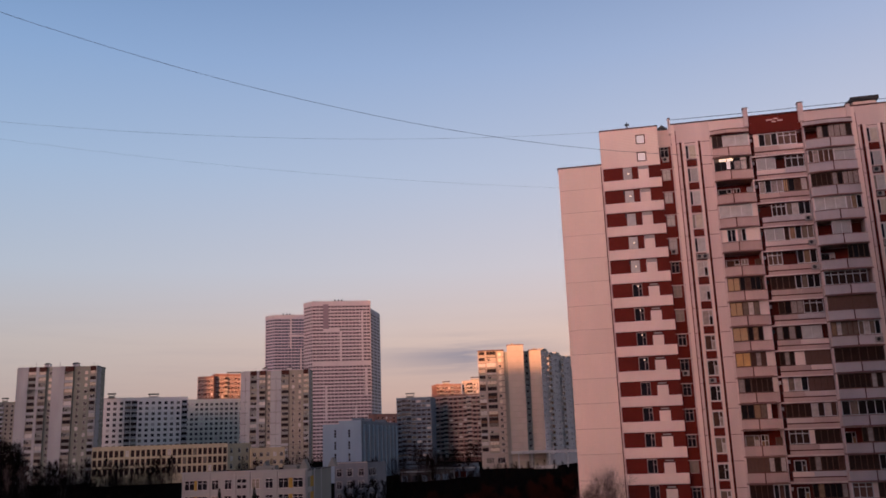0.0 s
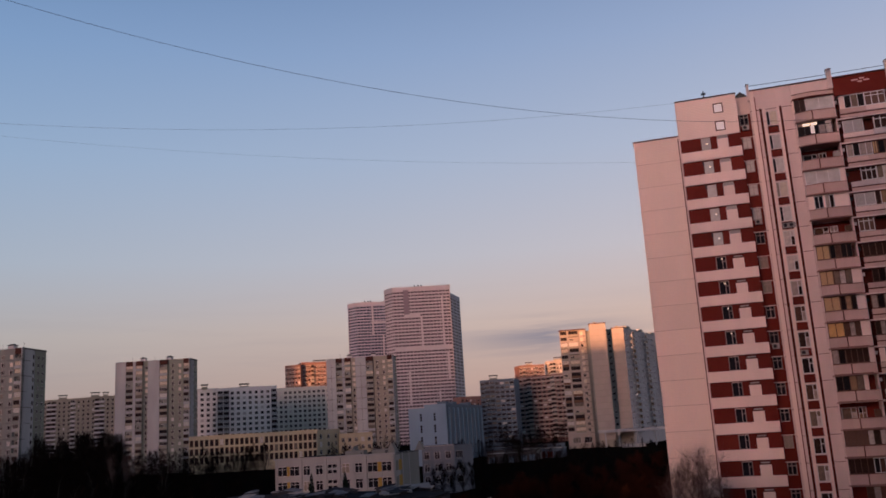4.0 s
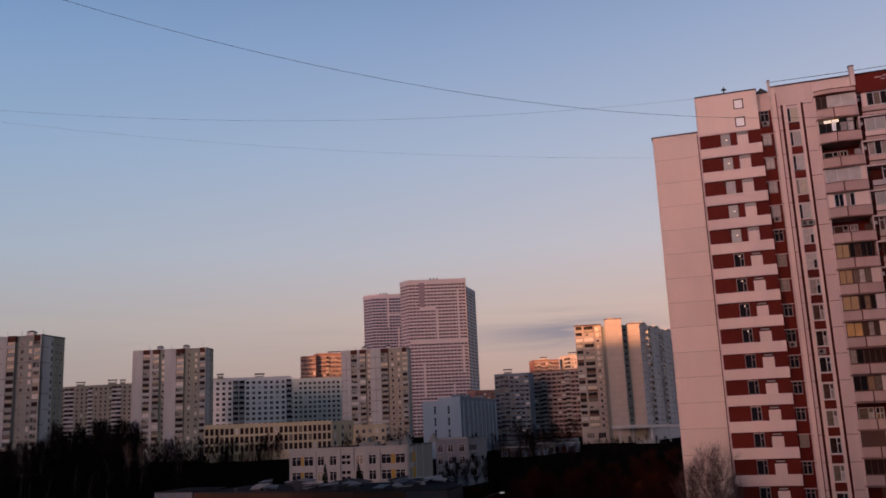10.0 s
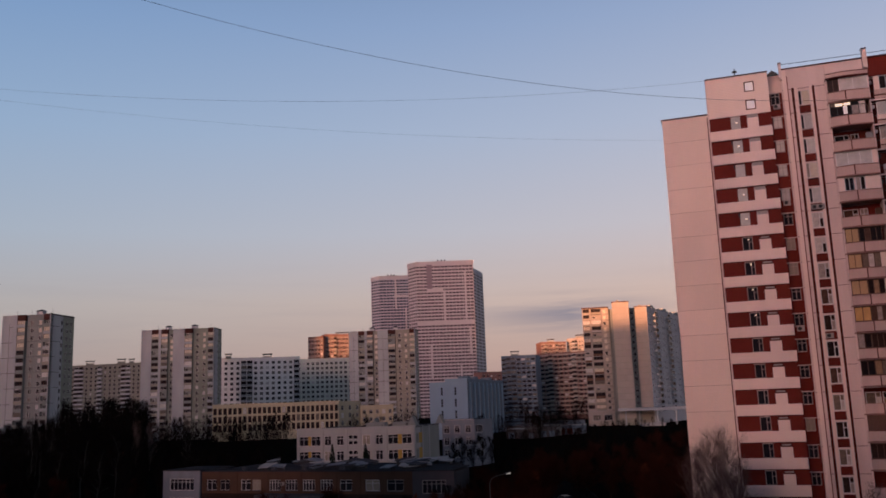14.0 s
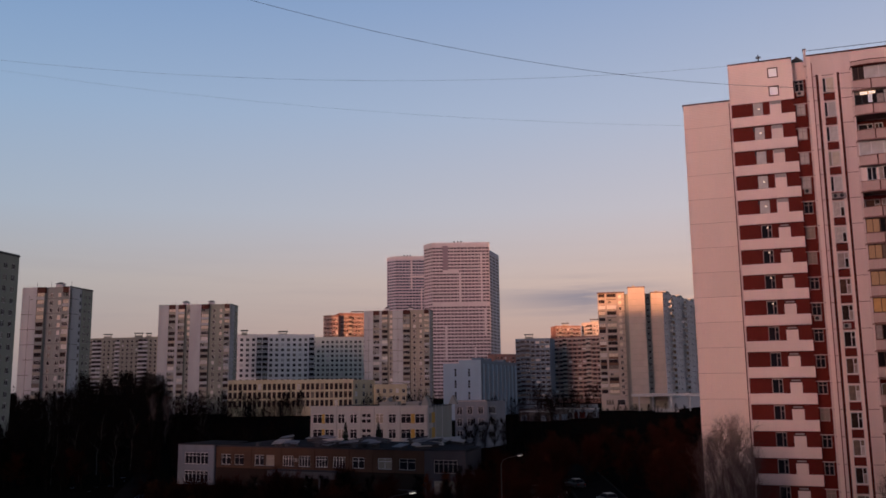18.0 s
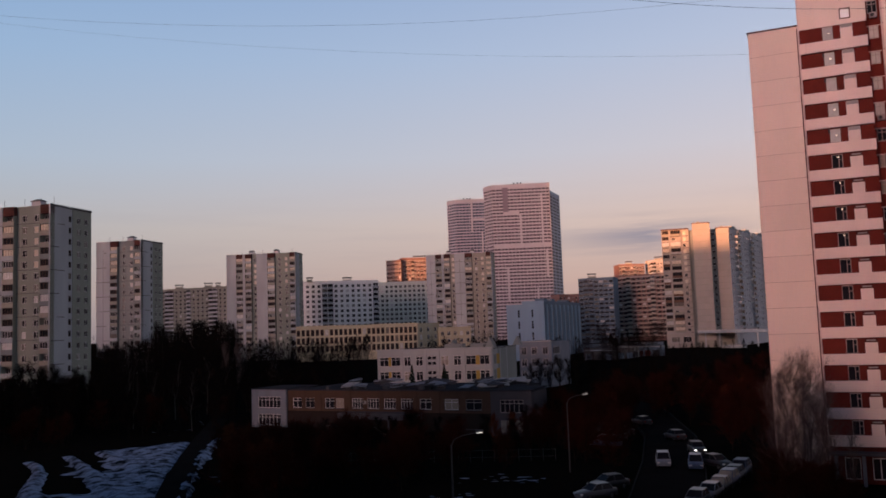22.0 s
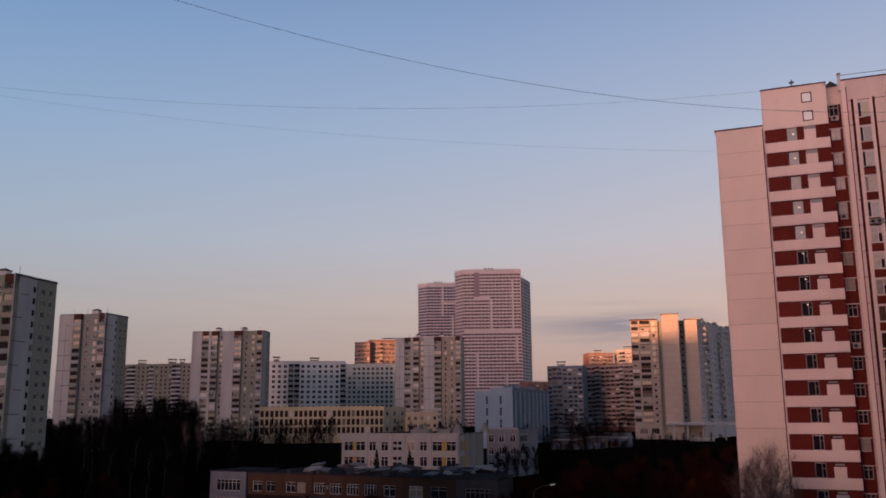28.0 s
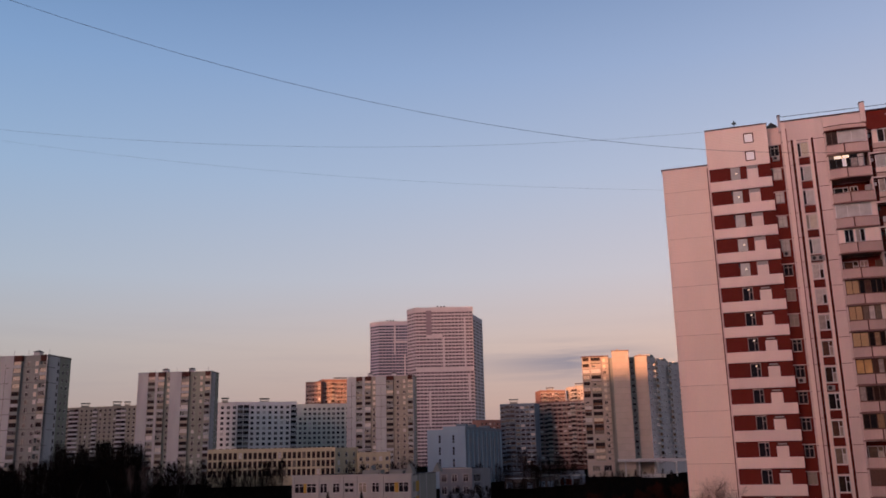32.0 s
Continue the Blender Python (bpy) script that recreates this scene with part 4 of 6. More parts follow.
# ---- tall grey panel towers ----
def panel_tower(label, corner, yaw, base, top, segments, side, side_plan, wallmat, seams, seed, group="grey panel towers"):
    """corner: the front's right-hand corner. segments run from the front's left to that corner."""
    rnd = random.Random(seed)
    far = corner.length > 300
    width = sum(s[1] for s in segments)
    S = 2.8
    H = top - base
    floors = int((H - 2.0) / S)
    first = H - 1.7 - floors * S
    b = thing("tower_block", label, "apartment building", pose(corner[0], corner[1], base, 0, 0, yaw) @ Matrix.Translation((-width, 0, 0)), group)
    part("body", Mesh().box(0.02, width - 0.4, 1.45, side - 0.02, 0, H - 0.4).data("body", "concrete_shade"), b)
    part("roof", Mesh().box(-0.1, width + 0.1, 1.3, side + 0.1, H - 0.4, H - 0.15).data("roof", "roof_felt"), b)
    u = 0.0
    for kind, w in segments:
        if kind == "blank":
            part("pier", Mesh().box(u, u + w, 0, 1.5, 0, H).data("pier", "concrete_pale"), b)
            k = Mesh()
            if seams:
                for f in range(0, floors + 1, 2):
                    cut = rnd.choice((0, 0, 0.3, 0.55))
                    k.box(u + w * cut, u + w * rnd.choice((1, 1, 0.75)), -0.025, 0.02, first + f * S - 0.09, first + f * S + 0.09)
                k.box(u + w * 0.5, u + w * 0.5 + 0.12, -0.025, 0.02, 0, H - 3)
                tagged(part("seam", k.data("seam", "seam"), b), kind="stuff")
        elif kind == "loggia":
            part("attic_panel", Mesh().box(u, u + w, 0.1, 1.5, H - 2.2, H).data("attic_panel", "roof_brown"), b, None, "brown attic panel")
            part("cheek", Mesh().box(u - 0.1, u + 0.08, 0.02, 1.5, 0, H - 2.2).box(u + w - 0.08, u + w + 0.0, 0.02, 1.5, 0, H - 2.2).data("cheek", wallmat), b)
            for f in range(floors):
                z = first + f * S
                box_part("parapet", b, u, u + w, 0.0, 0.12, z - 0.1, z + 1.0, rnd.choice(["concrete_pale", "concrete_warm", "concrete_shade", "concrete_warm"]))
                q = rnd.random()
                hi = f >= floors - 4
                # top floors: pale panes painted in for the sky they reflect
                pm = ("pane_curtain_glint" if q < 0.5 else "pane_far") if hi else ("pane_frost" if q < 0.1 else "pane_far")
                if q < 0.55:
                    window(b, at(u + 0.08, 0.22, z + 1.0), w - 0.16, 1.55, "row4", "frame_white" if q < 0.36 and pm != "pane_curtain_glint" else "frame_brown", pm, "glazing", whole=far)
                elif q < 0.75:
                    window(b, at(u + 0.08, 0.22, z + 1.0), w - 0.16, 1.55, "row3", "frame_brown", pm, "glazing", whole=far)
                else:
                    window(b, at(u + 0.3, 1.38, z + 0.8), 1.3, 1.4, "two", "frame_white", "pane_far", whole=far)
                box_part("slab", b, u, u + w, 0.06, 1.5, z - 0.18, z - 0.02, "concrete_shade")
        elif kind.startswith("recess"):
            n = int(kind[6:] or 2)
            cols = [w * (i + 0.5) / n - 0.65 + (0.25 if i == 0 else -0.15) for i in range(n)]
            holes = [(c, c + 1.3, first + f * S + 0.72, first + f * S + 2.27) for c in cols for f in range(floors)]
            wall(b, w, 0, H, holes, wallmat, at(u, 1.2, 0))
            for c, _, z, _ in holes:
                lit = rnd.random()
                hi = z > first + (floors - 5) * S
                # upper windows of the last column hold a painted sky reflection
                pm = "pane_curtain_glint" if hi and c == cols[-1] and lit < 0.9 else ("pane_frost" if lit < 0.07 else "pane_far")
                window(b, at(u + c, 1.3, z), 1.3, 1.55, "side", "frame_white", pm, whole=far)
            if seams:
                k = Mesh()
                for f in range(0, floors + 1, 2):
                    k.box(u, u + w, 1.175, 1.22, first + f * S + 0.2, first + f * S + 0.32)
                tagged(part("seam", k.data("seam", "seam"), b), kind="stuff")
        u += w
    # right-hand side: blank panels, a slit of stair windows, then two columns of windows
    a, sl, rest = side_plan
    m = at(width, 0, 0, 90)
    part("side_wall", Mesh().box(0.0, a, 0, 0.4, 0, H).data("side_wall", "concrete_pale"), b, m)
    holes = [(0.35, sl - 0.35, first + f * S + 0.9, first + f * S + 2.3) for f in range(floors)]
    wall(b, sl, 0, H - 0.3, holes, "concrete_pale", m @ at(a, 0.15, 0), name="side_wall")
    for h in holes:
        window(b, m @ at(a + 0.35, 0.25, h[2]), sl - 0.7, 1.4, "bare", "frame_brown", "pane_far", whole=far)
    cols = [rest * 0.32 - 0.6, rest * 0.72 - 0.6]
    holes = [(c, c + 1.25, first + f * S + 0.75, first + f * S + 2.15) for c in cols for f in range(floors)]
    wall(b, rest, 0, H, holes, "concrete_green", m @ at(a + sl, 0.05, 0), name="side_wall")
    for h in holes:
        window(b, m @ at(a + sl + h[0], 0.15, h[2]), 1.25, 1.4, "two", "frame_white", "pane_far", whole=far)
    if seams:
        k = Mesh()
        for f in range(0, floors + 1, 2):
            k.box(a * rnd.choice((0, 0, 0.4)), a * rnd.choice((1, 0.8, 0.5)), -0.025, 0.02, first + f * S - 0.09, first + f * S + 0.09)
        tagged(part("seam", k.data("seam", "seam"), b, m), kind="stuff")
    # parapet and roof vents
    part("parapet", Mesh().box(width - 0.15, width, 0, side, H, H + 0.15).box(0, width, side - 0.2, side, H - 0.4, H).data("parapet", "concrete_shade"), b)
    for i, uu in enumerate((width * 0.30, width * 0.66) if width > 20 else (width * 0.60,)):
        v = part("roof_vent", Mesh().box(uu, uu + 2.6, 3, 5, H - 0.4, H + 1.4).data("roof_vent", "side_grey"), b)
        c = Mesh().box(uu - 0.2, uu + 2.8, 2.8, 5.2, H + 1.4, H + 1.55)
        c.face([(uu - 0.2, 2.8, H + 1.55), (uu + 2.8, 2.8, H + 1.55), (uu + 1.9, 4, H + 2.1), (uu + 0.7, 4, H + 2.1)]).face([(uu + 2.8, 5.2, H + 1.55), (uu - 0.2, 5.2, H + 1.55), (uu + 0.7, 4, H + 2.1), (uu + 1.9, 4, H + 2.1)])
        c.face([(uu - 0.2, 5.2, H + 1.55), (uu - 0.2, 2.8, H + 1.55), (uu + 0.7, 4, H + 2.1)]).face([(uu + 2.8, 2.8, H + 1.55), (uu + 2.8, 5.2, H + 1.55), (uu + 1.9, 4, H + 2.1)])
        part("cap", c.data("cap", "metal_dark"), v)
    for uu in (width * 0.5, width * 0.93, width * 0.2):
        part("aerial", Mesh().tube([(uu, 3, H - 0.3), (uu, 3, H + 2.2)], 0.05, 5).data("aerial", "metal_dark"), b)
    return b


ONE = [("blank", 6.0), ("loggia", 3.2), ("recess2", 7.4), ("loggia", 2.9)]
TWO = [("blank", 5.0), ("loggia", 3.4), ("blank", 1.3), ("loggia", 3.2), ("recess1", 2.6), ("blank", 5.6), ("loggia", 3.8), ("recess2", 7.6), ("loggia", 3.0)]
panel_tower("grey-green panel tower block with white blank gable and loggias", polar(-28.52, 223), -10.4, 0.0, 50.4, ONE, 15.2, (6.4, 1.7, 7.1), "concrete_green", True, 21)
panel_tower("pale panel tower block with dark joint lines and sunlit top windows", polar(-23.3, 346), -10, 4.0, 55.4, ONE, 15.0, (6.4, 1.7, 6.9), "concrete_shade", True, 22)
panel_tower("wide grey panel tower block with brown attic panels", polar(-13.66, 428), -4, 5.0, 57.7, TWO, 12.0, (5.4, 1.6, 5.0), "concrete_green", False, 23)
panel_tower("beige panel tower block with brown attic panels and yellow windows", polar(-0.66, 455), -8, 5.0, 57.2, TWO, 12.0, (5.4, 1.6, 5.0), "concrete_warm", True, 24)


# ---- plain slabs ----
def slab(name, label, left, right, depth, base, top, storey, cols, size, wallmat, sidemat=None, frame_mat="frame_white", pane_mat="pane_far", kind="two",
         bottom=1.0, attic=1.2, skip=(), balcony=(), side_cols=0, left_cols=0, group="", category="apartment building", roofmat="roof_felt", band=None, rows=99, seed=1, pale="concrete_pale"):
    """A block whose front runs from left to right in the plan as the camera sees it."""
    rnd = random.Random(seed)
    left, right = Vector(left[:2]), Vector(right[:2])
    w = (right - left).length
    yaw = math.degrees(math.atan2(right.y - left.y, right.x - left.x))
    H = top - base
    b = thing(name, label, category, pose(left.x, left.y, base, 0, 0, yaw), group)
    floors = min(rows, int((H - attic - bottom) / storey + 0.01))
    z1 = H - attic
    ww, hh = size
    far = left.length > 380
    part("body", Mesh().box(0.06, w - 0.06, 0.25, depth - 0.06, 0, H - 0.35).data("body", sidemat or wallmat), b)
    part("roof", Mesh().box(0.1, w - 0.1, 0.2, depth, H - 0.35, H - 0.2).data("roof", roofmat), b)
    part("parapet", Mesh().box(-0.08, w + 0.08, -0.08, 0.3, H, H + 0.18).box(-0.08, 0.25, 0.3, depth, H - 0.3, H + 0.18).box(w - 0.25, w + 0.08, 0.3, depth, H - 0.3, H + 0.18)
         .data("parapet", sidemat or wallmat), b)

    def side(width, n, m, mat, skip=(), balcony=()):
        pitch = width / max(n, 1)
        holes = []
        for c in range(n):
            if c in skip or c in balcony:
                continue
            for f in range(floors):
                z = z1 - f * storey - storey * 0.5 - hh / 2
                holes.append((c * pitch + (pitch - ww) / 2, c * pitch + (pitch + ww) / 2, z, z + hh))
        wall(b, width, 0, H, holes, mat, m)
        for h in holes:
            q = rnd.random()
            window(b, m @ at(h[0], 0.1, h[2]), ww, hh, kind, frame_mat, pane_mat if q > 0.06 else "pane_frost", whole=far)
        for c in balcony:
            for f in range(floors):
                z = z1 - (f + 1) * storey
                p = box_part("balcony", b, c * pitch + 0.1, (c + 1) * pitch - 0.1, -1.1, 0.0, z + 0.05, z + 1.05, pale, "", m)
                window(b, m @ at(c * pitch + 0.15, -1.0, z + 1.05), pitch - 0.3, storey - 1.2, "row3", rnd.choice(["frame_white", "frame_brown", "metal_dark"]), "pane_far", "glazing", whole=far)
        if band:
            for f in range(floors + 1):
                box_part("band", b, -0.02, width + 0.02, -0.09, 0.0, z1 - f * storey - band / 2, z1 - f * storey + band / 2, pale, "", m)

    side(w, cols, Matrix.Identity(4), wallmat, skip, balcony)
    if side_cols:
        side(depth, side_cols, at(w, 0, 0, 90), sidemat or wallmat)
    if left_cols:
        side(depth, left_cols, at(0, depth, 0, -90), sidemat or wallmat)
    return b


# white and greenish long blocks, brick high-rise, far estates
slab("apartment_block", "long white panel apartment block with balcony stacks", polar(-14.2, 489), polar(-8.25, 489), 13, 5, 46.3, 2.8, 16, (1.65, 1.6), "white_block",
     balcony=(6, 7, 15), attic=1.4, group="long panel blocks", seed=31)
slab("apartment_block", "long greenish panel apartment block with plain windows", polar(-8.75, 529), polar(-4.2, 528), 13, 5, 47.0, 2.8, 15, (1.65, 1.6), "green_block",
     attic=1.4, group="long panel blocks", seed=32)
slab("high_rise", "red brick high-rise with pale bands lit by the low sun", polar(-6.65, 621), polar(-4.0, 626), 18, 5, 69.4, 3.0, 13, (1.5, 1.8), "brick_red", band=0.45, attic=2.0, seed=33, kind="two", balcony=(3, 9), pale="brick_beige")
slab("high_rise", "red brick high-rise wing with pale bands", polar(-7.68, 622), polar(-6.7, 617), 18, 5, 67.6, 3.0, 5, (1.5, 1.8), "brick_red", band=0.45, attic=1.6, seed=34, kind="two", pale="brick_beige")
slab("apartment_block", "distant grey apartment block with balcony stacks", polar(-22.6, 640), polar(-17.2, 600), 14, 5, 51.5, 2.8, 20, (1.4, 1.5), "concrete_warm",
     balcony=(3, 4, 8, 13, 14, 18), attic=1.0, group="far estate blocks", seed=35, kind="bare", pale="side_grey")
slab("apartment_block", "dark blue-grey apartment block with balcony rows", polar(5.0, 560), polar(7.25, 556), 20, 5, 46.3, 2.8, 7, (2.6, 1.5), "steel_shade", band=0.55,
     balcony=(1, 2), attic=1.0, group="far estate blocks", seed=37, kind="bare", pale="steel_shade")
slab("apartment_block", "long brick apartment block with rows of pale balconies", polar(7.2, 596), polar(11.2, 574), 14, 5, 48.4, 2.8, 13, (2.7, 1.4), "brick_red", band=0.7,
     balcony=(3, 8), attic=1.0, group="far estate blocks", seed=38, kind="bare", pale="brick_beige")
slab("high_rise", "pink-lit far high-rise with window rows", polar(7.66, 700), polar(9.3, 705), 18, 5, 63.5, 3.0, 9, (1.5, 1.6), "brick_red", attic=1.5, seed=39, kind="two", band=0.5, balcony=(1, 5), pale="brick_beige")
slab("high_rise", "grey far high-rise with window rows", polar(9.35, 712), polar(11.0, 700), 18, 5, 66.0, 3.0, 9, (1.4, 1.6), "grey_panel", attic=1.5, seed=40, kind="two", balcony=(2, 3, 7, 8))
slab("apartment_block", "reddish distant apartment block", polar(3.7, 680), polar(5.2, 690), 14, 5, 41.0, 3.0, 6, (1.6, 1.5), "brick_red", attic=1.5, seed=41, kind="bare")


def rooftop(parent_name, label, az, d, w, h, z, mat="concrete_warm"):
    p = polar(az, d)
    t = thing(parent_name, label, "lift house", pose(p.x, p.y, z, 0, 0, -az), "rooftop lift houses")
    part("body", Mesh().box(-w / 2 + 0.3, w / 2 - 0.3, 0.3, 4, 0, h * 0.62).data("body", mat), t)
    for u in (-w / 2, w / 2 - 0.35):
        part("cap_post", Mesh().box(u, u + 0.35, 0, 4, 0, h).data("cap_post", mat), t)
    part("cap", Mesh().box(-w / 2 - 0.5, w / 2 + 0.5, -0.3, 4.3, h, h + 0.5).data("cap", "metal_dark"), t)


for az, d, w, h, z in ((-12.75, 486, 3, 2.2, 46.0), (-10.3, 496, 4.5, 2.4, 46.0), (-8.5, 530, 4, 1.4, 46.7), (-21.0, 632, 5, 3, 51.2), (-19.2, 620, 5, 3.4, 51.2), (-18.6, 615, 3, 3.0, 51.2),
                       (5.9, 570, 5, 3.5, 46.0), (-5.3, 632, 12, 2.2, 69.0), (8.3, 705, 5, 2.5, 63.2), (10.2, 708, 6, 2.8, 65.7)):
    rooftop("lift_house", "small rooftop lift house with a dark cap", az, d, w, h, z)


# ---- twin ribbon-window towers ----
def ribbon_tower(label, az, d, plan, top, strips, lines, slot, tile, high):
    p = polar(az, d)
    base, S = 5.0, 3.1
    H = top - base
    t = thing("skyscraper", label, "skyscraper", pose(p.x, p.y, base, 0, 0, -az), "twin ribbon-window towers")
    floors = int((H - 4.5) / S)

    def grown(g):
        c = Vector((sum(q[0] for q in plan) / len(plan), sum(q[1] for q in plan) / len(plan)))
        return [(q[0] + g * (1 if q[0] > c.x else -1), q[1] + g * (1 if q[1] > c.y else -1)) for q in plan]

    part("glass_core", Mesh().prism(plan, 0, H - 1).data("glass_core", "slate_glass" if tile == "tile_blue" else "tower_glass"), t, None, "dark window ribbons")
    band = Mesh().prism(grown(0.45), 0, high).data("spandrel", tile)
    k = Mesh()
    for a, b in zip(plan, plan[1:]):
        a, b = Vector(a), Vector(b)
        n = max(2, int((b - a).length / 3.3))
        for i in range(n + 1):
            q = a + (b - a) * (i / n)
            k.box(q.x - 0.22, q.x + 0.22, q.y - 0.28, q.y + 0.28, 0, 1.75)
    rows = Mesh()
    for f in range(floors + 1):
        z = H - 4.5 - f * S
        part("spandrel", band, t, Matrix.Translation((0, 0, z)))
        n = len(rows.v)
        rows.v += [(x, y, zz + z - 1.6) for x, y, zz in k.v]
        rows.f += [tuple(n + i for i in q) for q in k.f]
        rows.m += k.m
    tagged(part("mullions", rows.data("mullions", tile), t), kind="stuff")
    part("crown", Mesh().prism(grown(0.6), H - 3.2, H).data("crown", "tile_white"), t, None, "pale tiled crown")
    for u, z0, z1, w in strips:
        box_part("pilaster", t, u, u + w, -0.9, 0.3, z0 - base, z1 - base, "tile_white")
    for u0, u1, z in lines:
        box_part("cornice", t, u0, u1, -0.8, 0.3, z - base - 0.3, z - base + 1.9, "tile_white")
    # proud panels, coloured darker in place of a recess's shade
    for u0, u1, z0, z1 in slot:
        box_part("slot_panel", t, u0, u1, -0.7, 0.3, z0 - base, z1 - base, "slot_shade_mauve", "mauve panel coloured for the shade of a slot")
    for u in (-3, 0.5, 3.5):
        box_part("roof_unit", t, u, u + 1.4, 6, 8, H, H + 2.4, "metal_dark")
    part("roof_house", Mesh().box(-6, 8, 9, 20, H, H + 1.6).data("roof_house", "concrete_warm"), t)


ribbon_tower("tall pink-white tiled tower with dark window ribbons", 1.2, 800, [(-31.5, 40), (-31, 12), (-23, 0), (30.3, 0), (31.2, 40)], 150,
             [(1.8, 92, 122, 2.2), (24.9, 62, 88, 1.8), (-11.6, 40, 71, 1.8), (15.4, 30, 52, 1.6), (22.0, 92, 140, 1.6)], [(-23, 30.4, 91), (-13, 2, 122)], [(-13.3, -8.1, 124, 147)], "tile_white", 1.40)
ribbon_tower("second pink-white tower standing behind with dark ribbons", -2.2, 900, [(-20.5, 36), (-20, 10), (-11, 0), (20, 0), (22, 36)], 152.5,
             [(4.5, 118, 149, 2.0), (15.0, 60, 118, 1.8)], [(4, 20, 130)], [], "tile_blue", 1.25)


def tower_wing():
    """Shaded end of the tall tower: slate glass and blue bands hold its shade."""
    l, r = polar(3.30, 806), polar(3.98, 846)
    w = (r - l).length
    t = thing("skyscraper", "tower wing with pale bands tinted slate-blue as shade, dark ribbons", "skyscraper", pose(l.x, l.y, 5, 0, 0, math.degrees(math.atan2(r.y - l.y, r.x - l.x))), "twin ribbon-window towers")
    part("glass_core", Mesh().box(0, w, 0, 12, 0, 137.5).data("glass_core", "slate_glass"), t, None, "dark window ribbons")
    band = Mesh().box(-0.3, w + 0.3, -0.4, 12.3, 0, 1.25).data("spandrel", "wing_shade_tile")
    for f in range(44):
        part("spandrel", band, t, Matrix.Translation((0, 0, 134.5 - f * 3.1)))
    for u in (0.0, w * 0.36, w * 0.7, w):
        box_part("pilaster", t, u - 0.5, u + 0.5, -0.5, 0.2, 0, 138, "wing_shade_tile")
    part("crown", Mesh().box(-0.4, w + 0.4, -0.5, 12.4, 136.2, 139).data("crown", "wing_shade_tile"), t)


tower_wing()


# ---- stepped high-rise with the sunlit end walls ----
def build_stepped():
    o = polar(12.5, 410)
    base = 5.0
    b = thing("high_rise", "stepped beige high-rise with blank end walls glowing in the sunset", "apartment building", pose(o.x, o.y, base, 0, 0, -12.5))
    rnd = random.Random(55)
    S = 2.8
    T = 59.7 - base
    # balcony wing
    wall(b, 12.3, 0, T, [(9.6, 10.9, T - 2.6 - S * k, T - 1.1 - S * k) for k in range(17)] , "brick_beige", at(-14.7, 3.7, 0))
    part("body", Mesh().box(-14.65, -2.5, 4.0, 16, 0, T - 0.3).box(-2.5, 14, 8.5, 24, 0, T - 0.3).data("body", "concrete_shade"), b)
    for k in range(17):
        z = T - 2.9 - S * k
        window(b, at(-5.1, 3.8, z + 0.3), 1.3, 1.5, "two", "frame_white", "pane_curtain_glint" if k < 9 and rnd.random() < 0.7 else "pane_far", whole=True)
        for u0, u1 in ((-14.4, -11.4), (-10.6, -6.2)):
            box_part("parapet", b, u0, u1, 2.5, 2.62, z - 0.2, z + 0.85, rnd.choice(["concrete_warm", "concrete_warm", "loggia_brown", "brick_beige", "school_white"]))
            box_part("slab", b, u0 - 0.1, u1 + 0.1, 2.38, 3.7, z - 0.38, z - 0.2, "school_white" if rnd.random() < 0.5 else "seam")
            q = rnd.random()
            if q < 0.75:
                window(b, at(u0 + 0.05, 2.6, z + 0.85), u1 - u0 - 0.1, 1.6, "row3" if q < 0.5 else "row4", "frame_white" if q < 0.2 else "frame_brown", "pane_far" if q > 0.3 else "pane_curtain_glint" if q > 0.18 else "pane_frost", "glazing", whole=True)
            else:
                window(b, at(u0 + 0.4, 3.55, z + 0.3), 1.6, 1.5, "two", "frame_white", "pane_far", whole=True)
        box_part("cheek", b, -11.3, -10.7, 2.5, 3.75, z - 0.3, z + S - 0.3, "brick_beige")
        box_part("seam", b, -4.0, -2.45, 3.62, 3.75, z - 0.3, z - 0.1, "seam")
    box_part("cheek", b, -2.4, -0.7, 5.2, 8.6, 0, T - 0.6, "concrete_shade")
    part("cornice", Mesh().box(-15.0, -2.3, 2.3, 4.2, T - 0.1, T + 0.25).data("cornice", "roof_brown"), b)
    # two blank end walls of big panels
    for u0, u1, y, top in ((-0.6, 7.0, -3.0, 61.2 - base), (9.7, 15.3, 4.0, 59.2 - base)):
        part("body", Mesh().box(u0 + 0.05, u1 - 0.05, y + 0.25, y + 14, 0, top - 0.2).data("body", "concrete_warm"), b)
        for k in range(20):
            z = top - S * (k + 1)
            if z < 3:
                break
            box_part("panel", b, u0, u1, y, y + 0.25, z + 0.17, z + S, "brick_beige")
        part("cap", Mesh().box(u0 - 0.15, u1 + 0.15, y - 0.12, y + 6, top, top + 0.35).data("cap", "roof_brown"), b)
        box_part("roof_vent", b, u0 + 2, u0 + 3.2, y + 2, y + 3, top + 0.3, top + 1.1, "concrete_warm")
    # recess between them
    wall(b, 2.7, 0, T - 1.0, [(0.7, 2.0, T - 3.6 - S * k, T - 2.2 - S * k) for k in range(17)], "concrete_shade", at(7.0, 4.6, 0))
    for k in range(17):
        window(b, at(7.7, 4.7, T - 3.6 - S * k), 1.3, 1.4, "two", "frame_white", "pane_far", whole=True)
    # long side going away
    m = at(15.3, 4.0, 0, 71.5)
    L, n = 68.0, 9
    T2 = 58.6 - base
    cols = [(i + 0.5) * L / n for i in range(n)]
    holes = []
    for i, c in enumerate(cols):
        for k in range(17):
            z = T2 - 3.1 - S * k
            if i % 3 != 1:
                holes.append((c - 2.2, c - 0.7, z, z + 1.5))
                holes.append((c + 0.7, c + 2.2, z, z + 1.5))
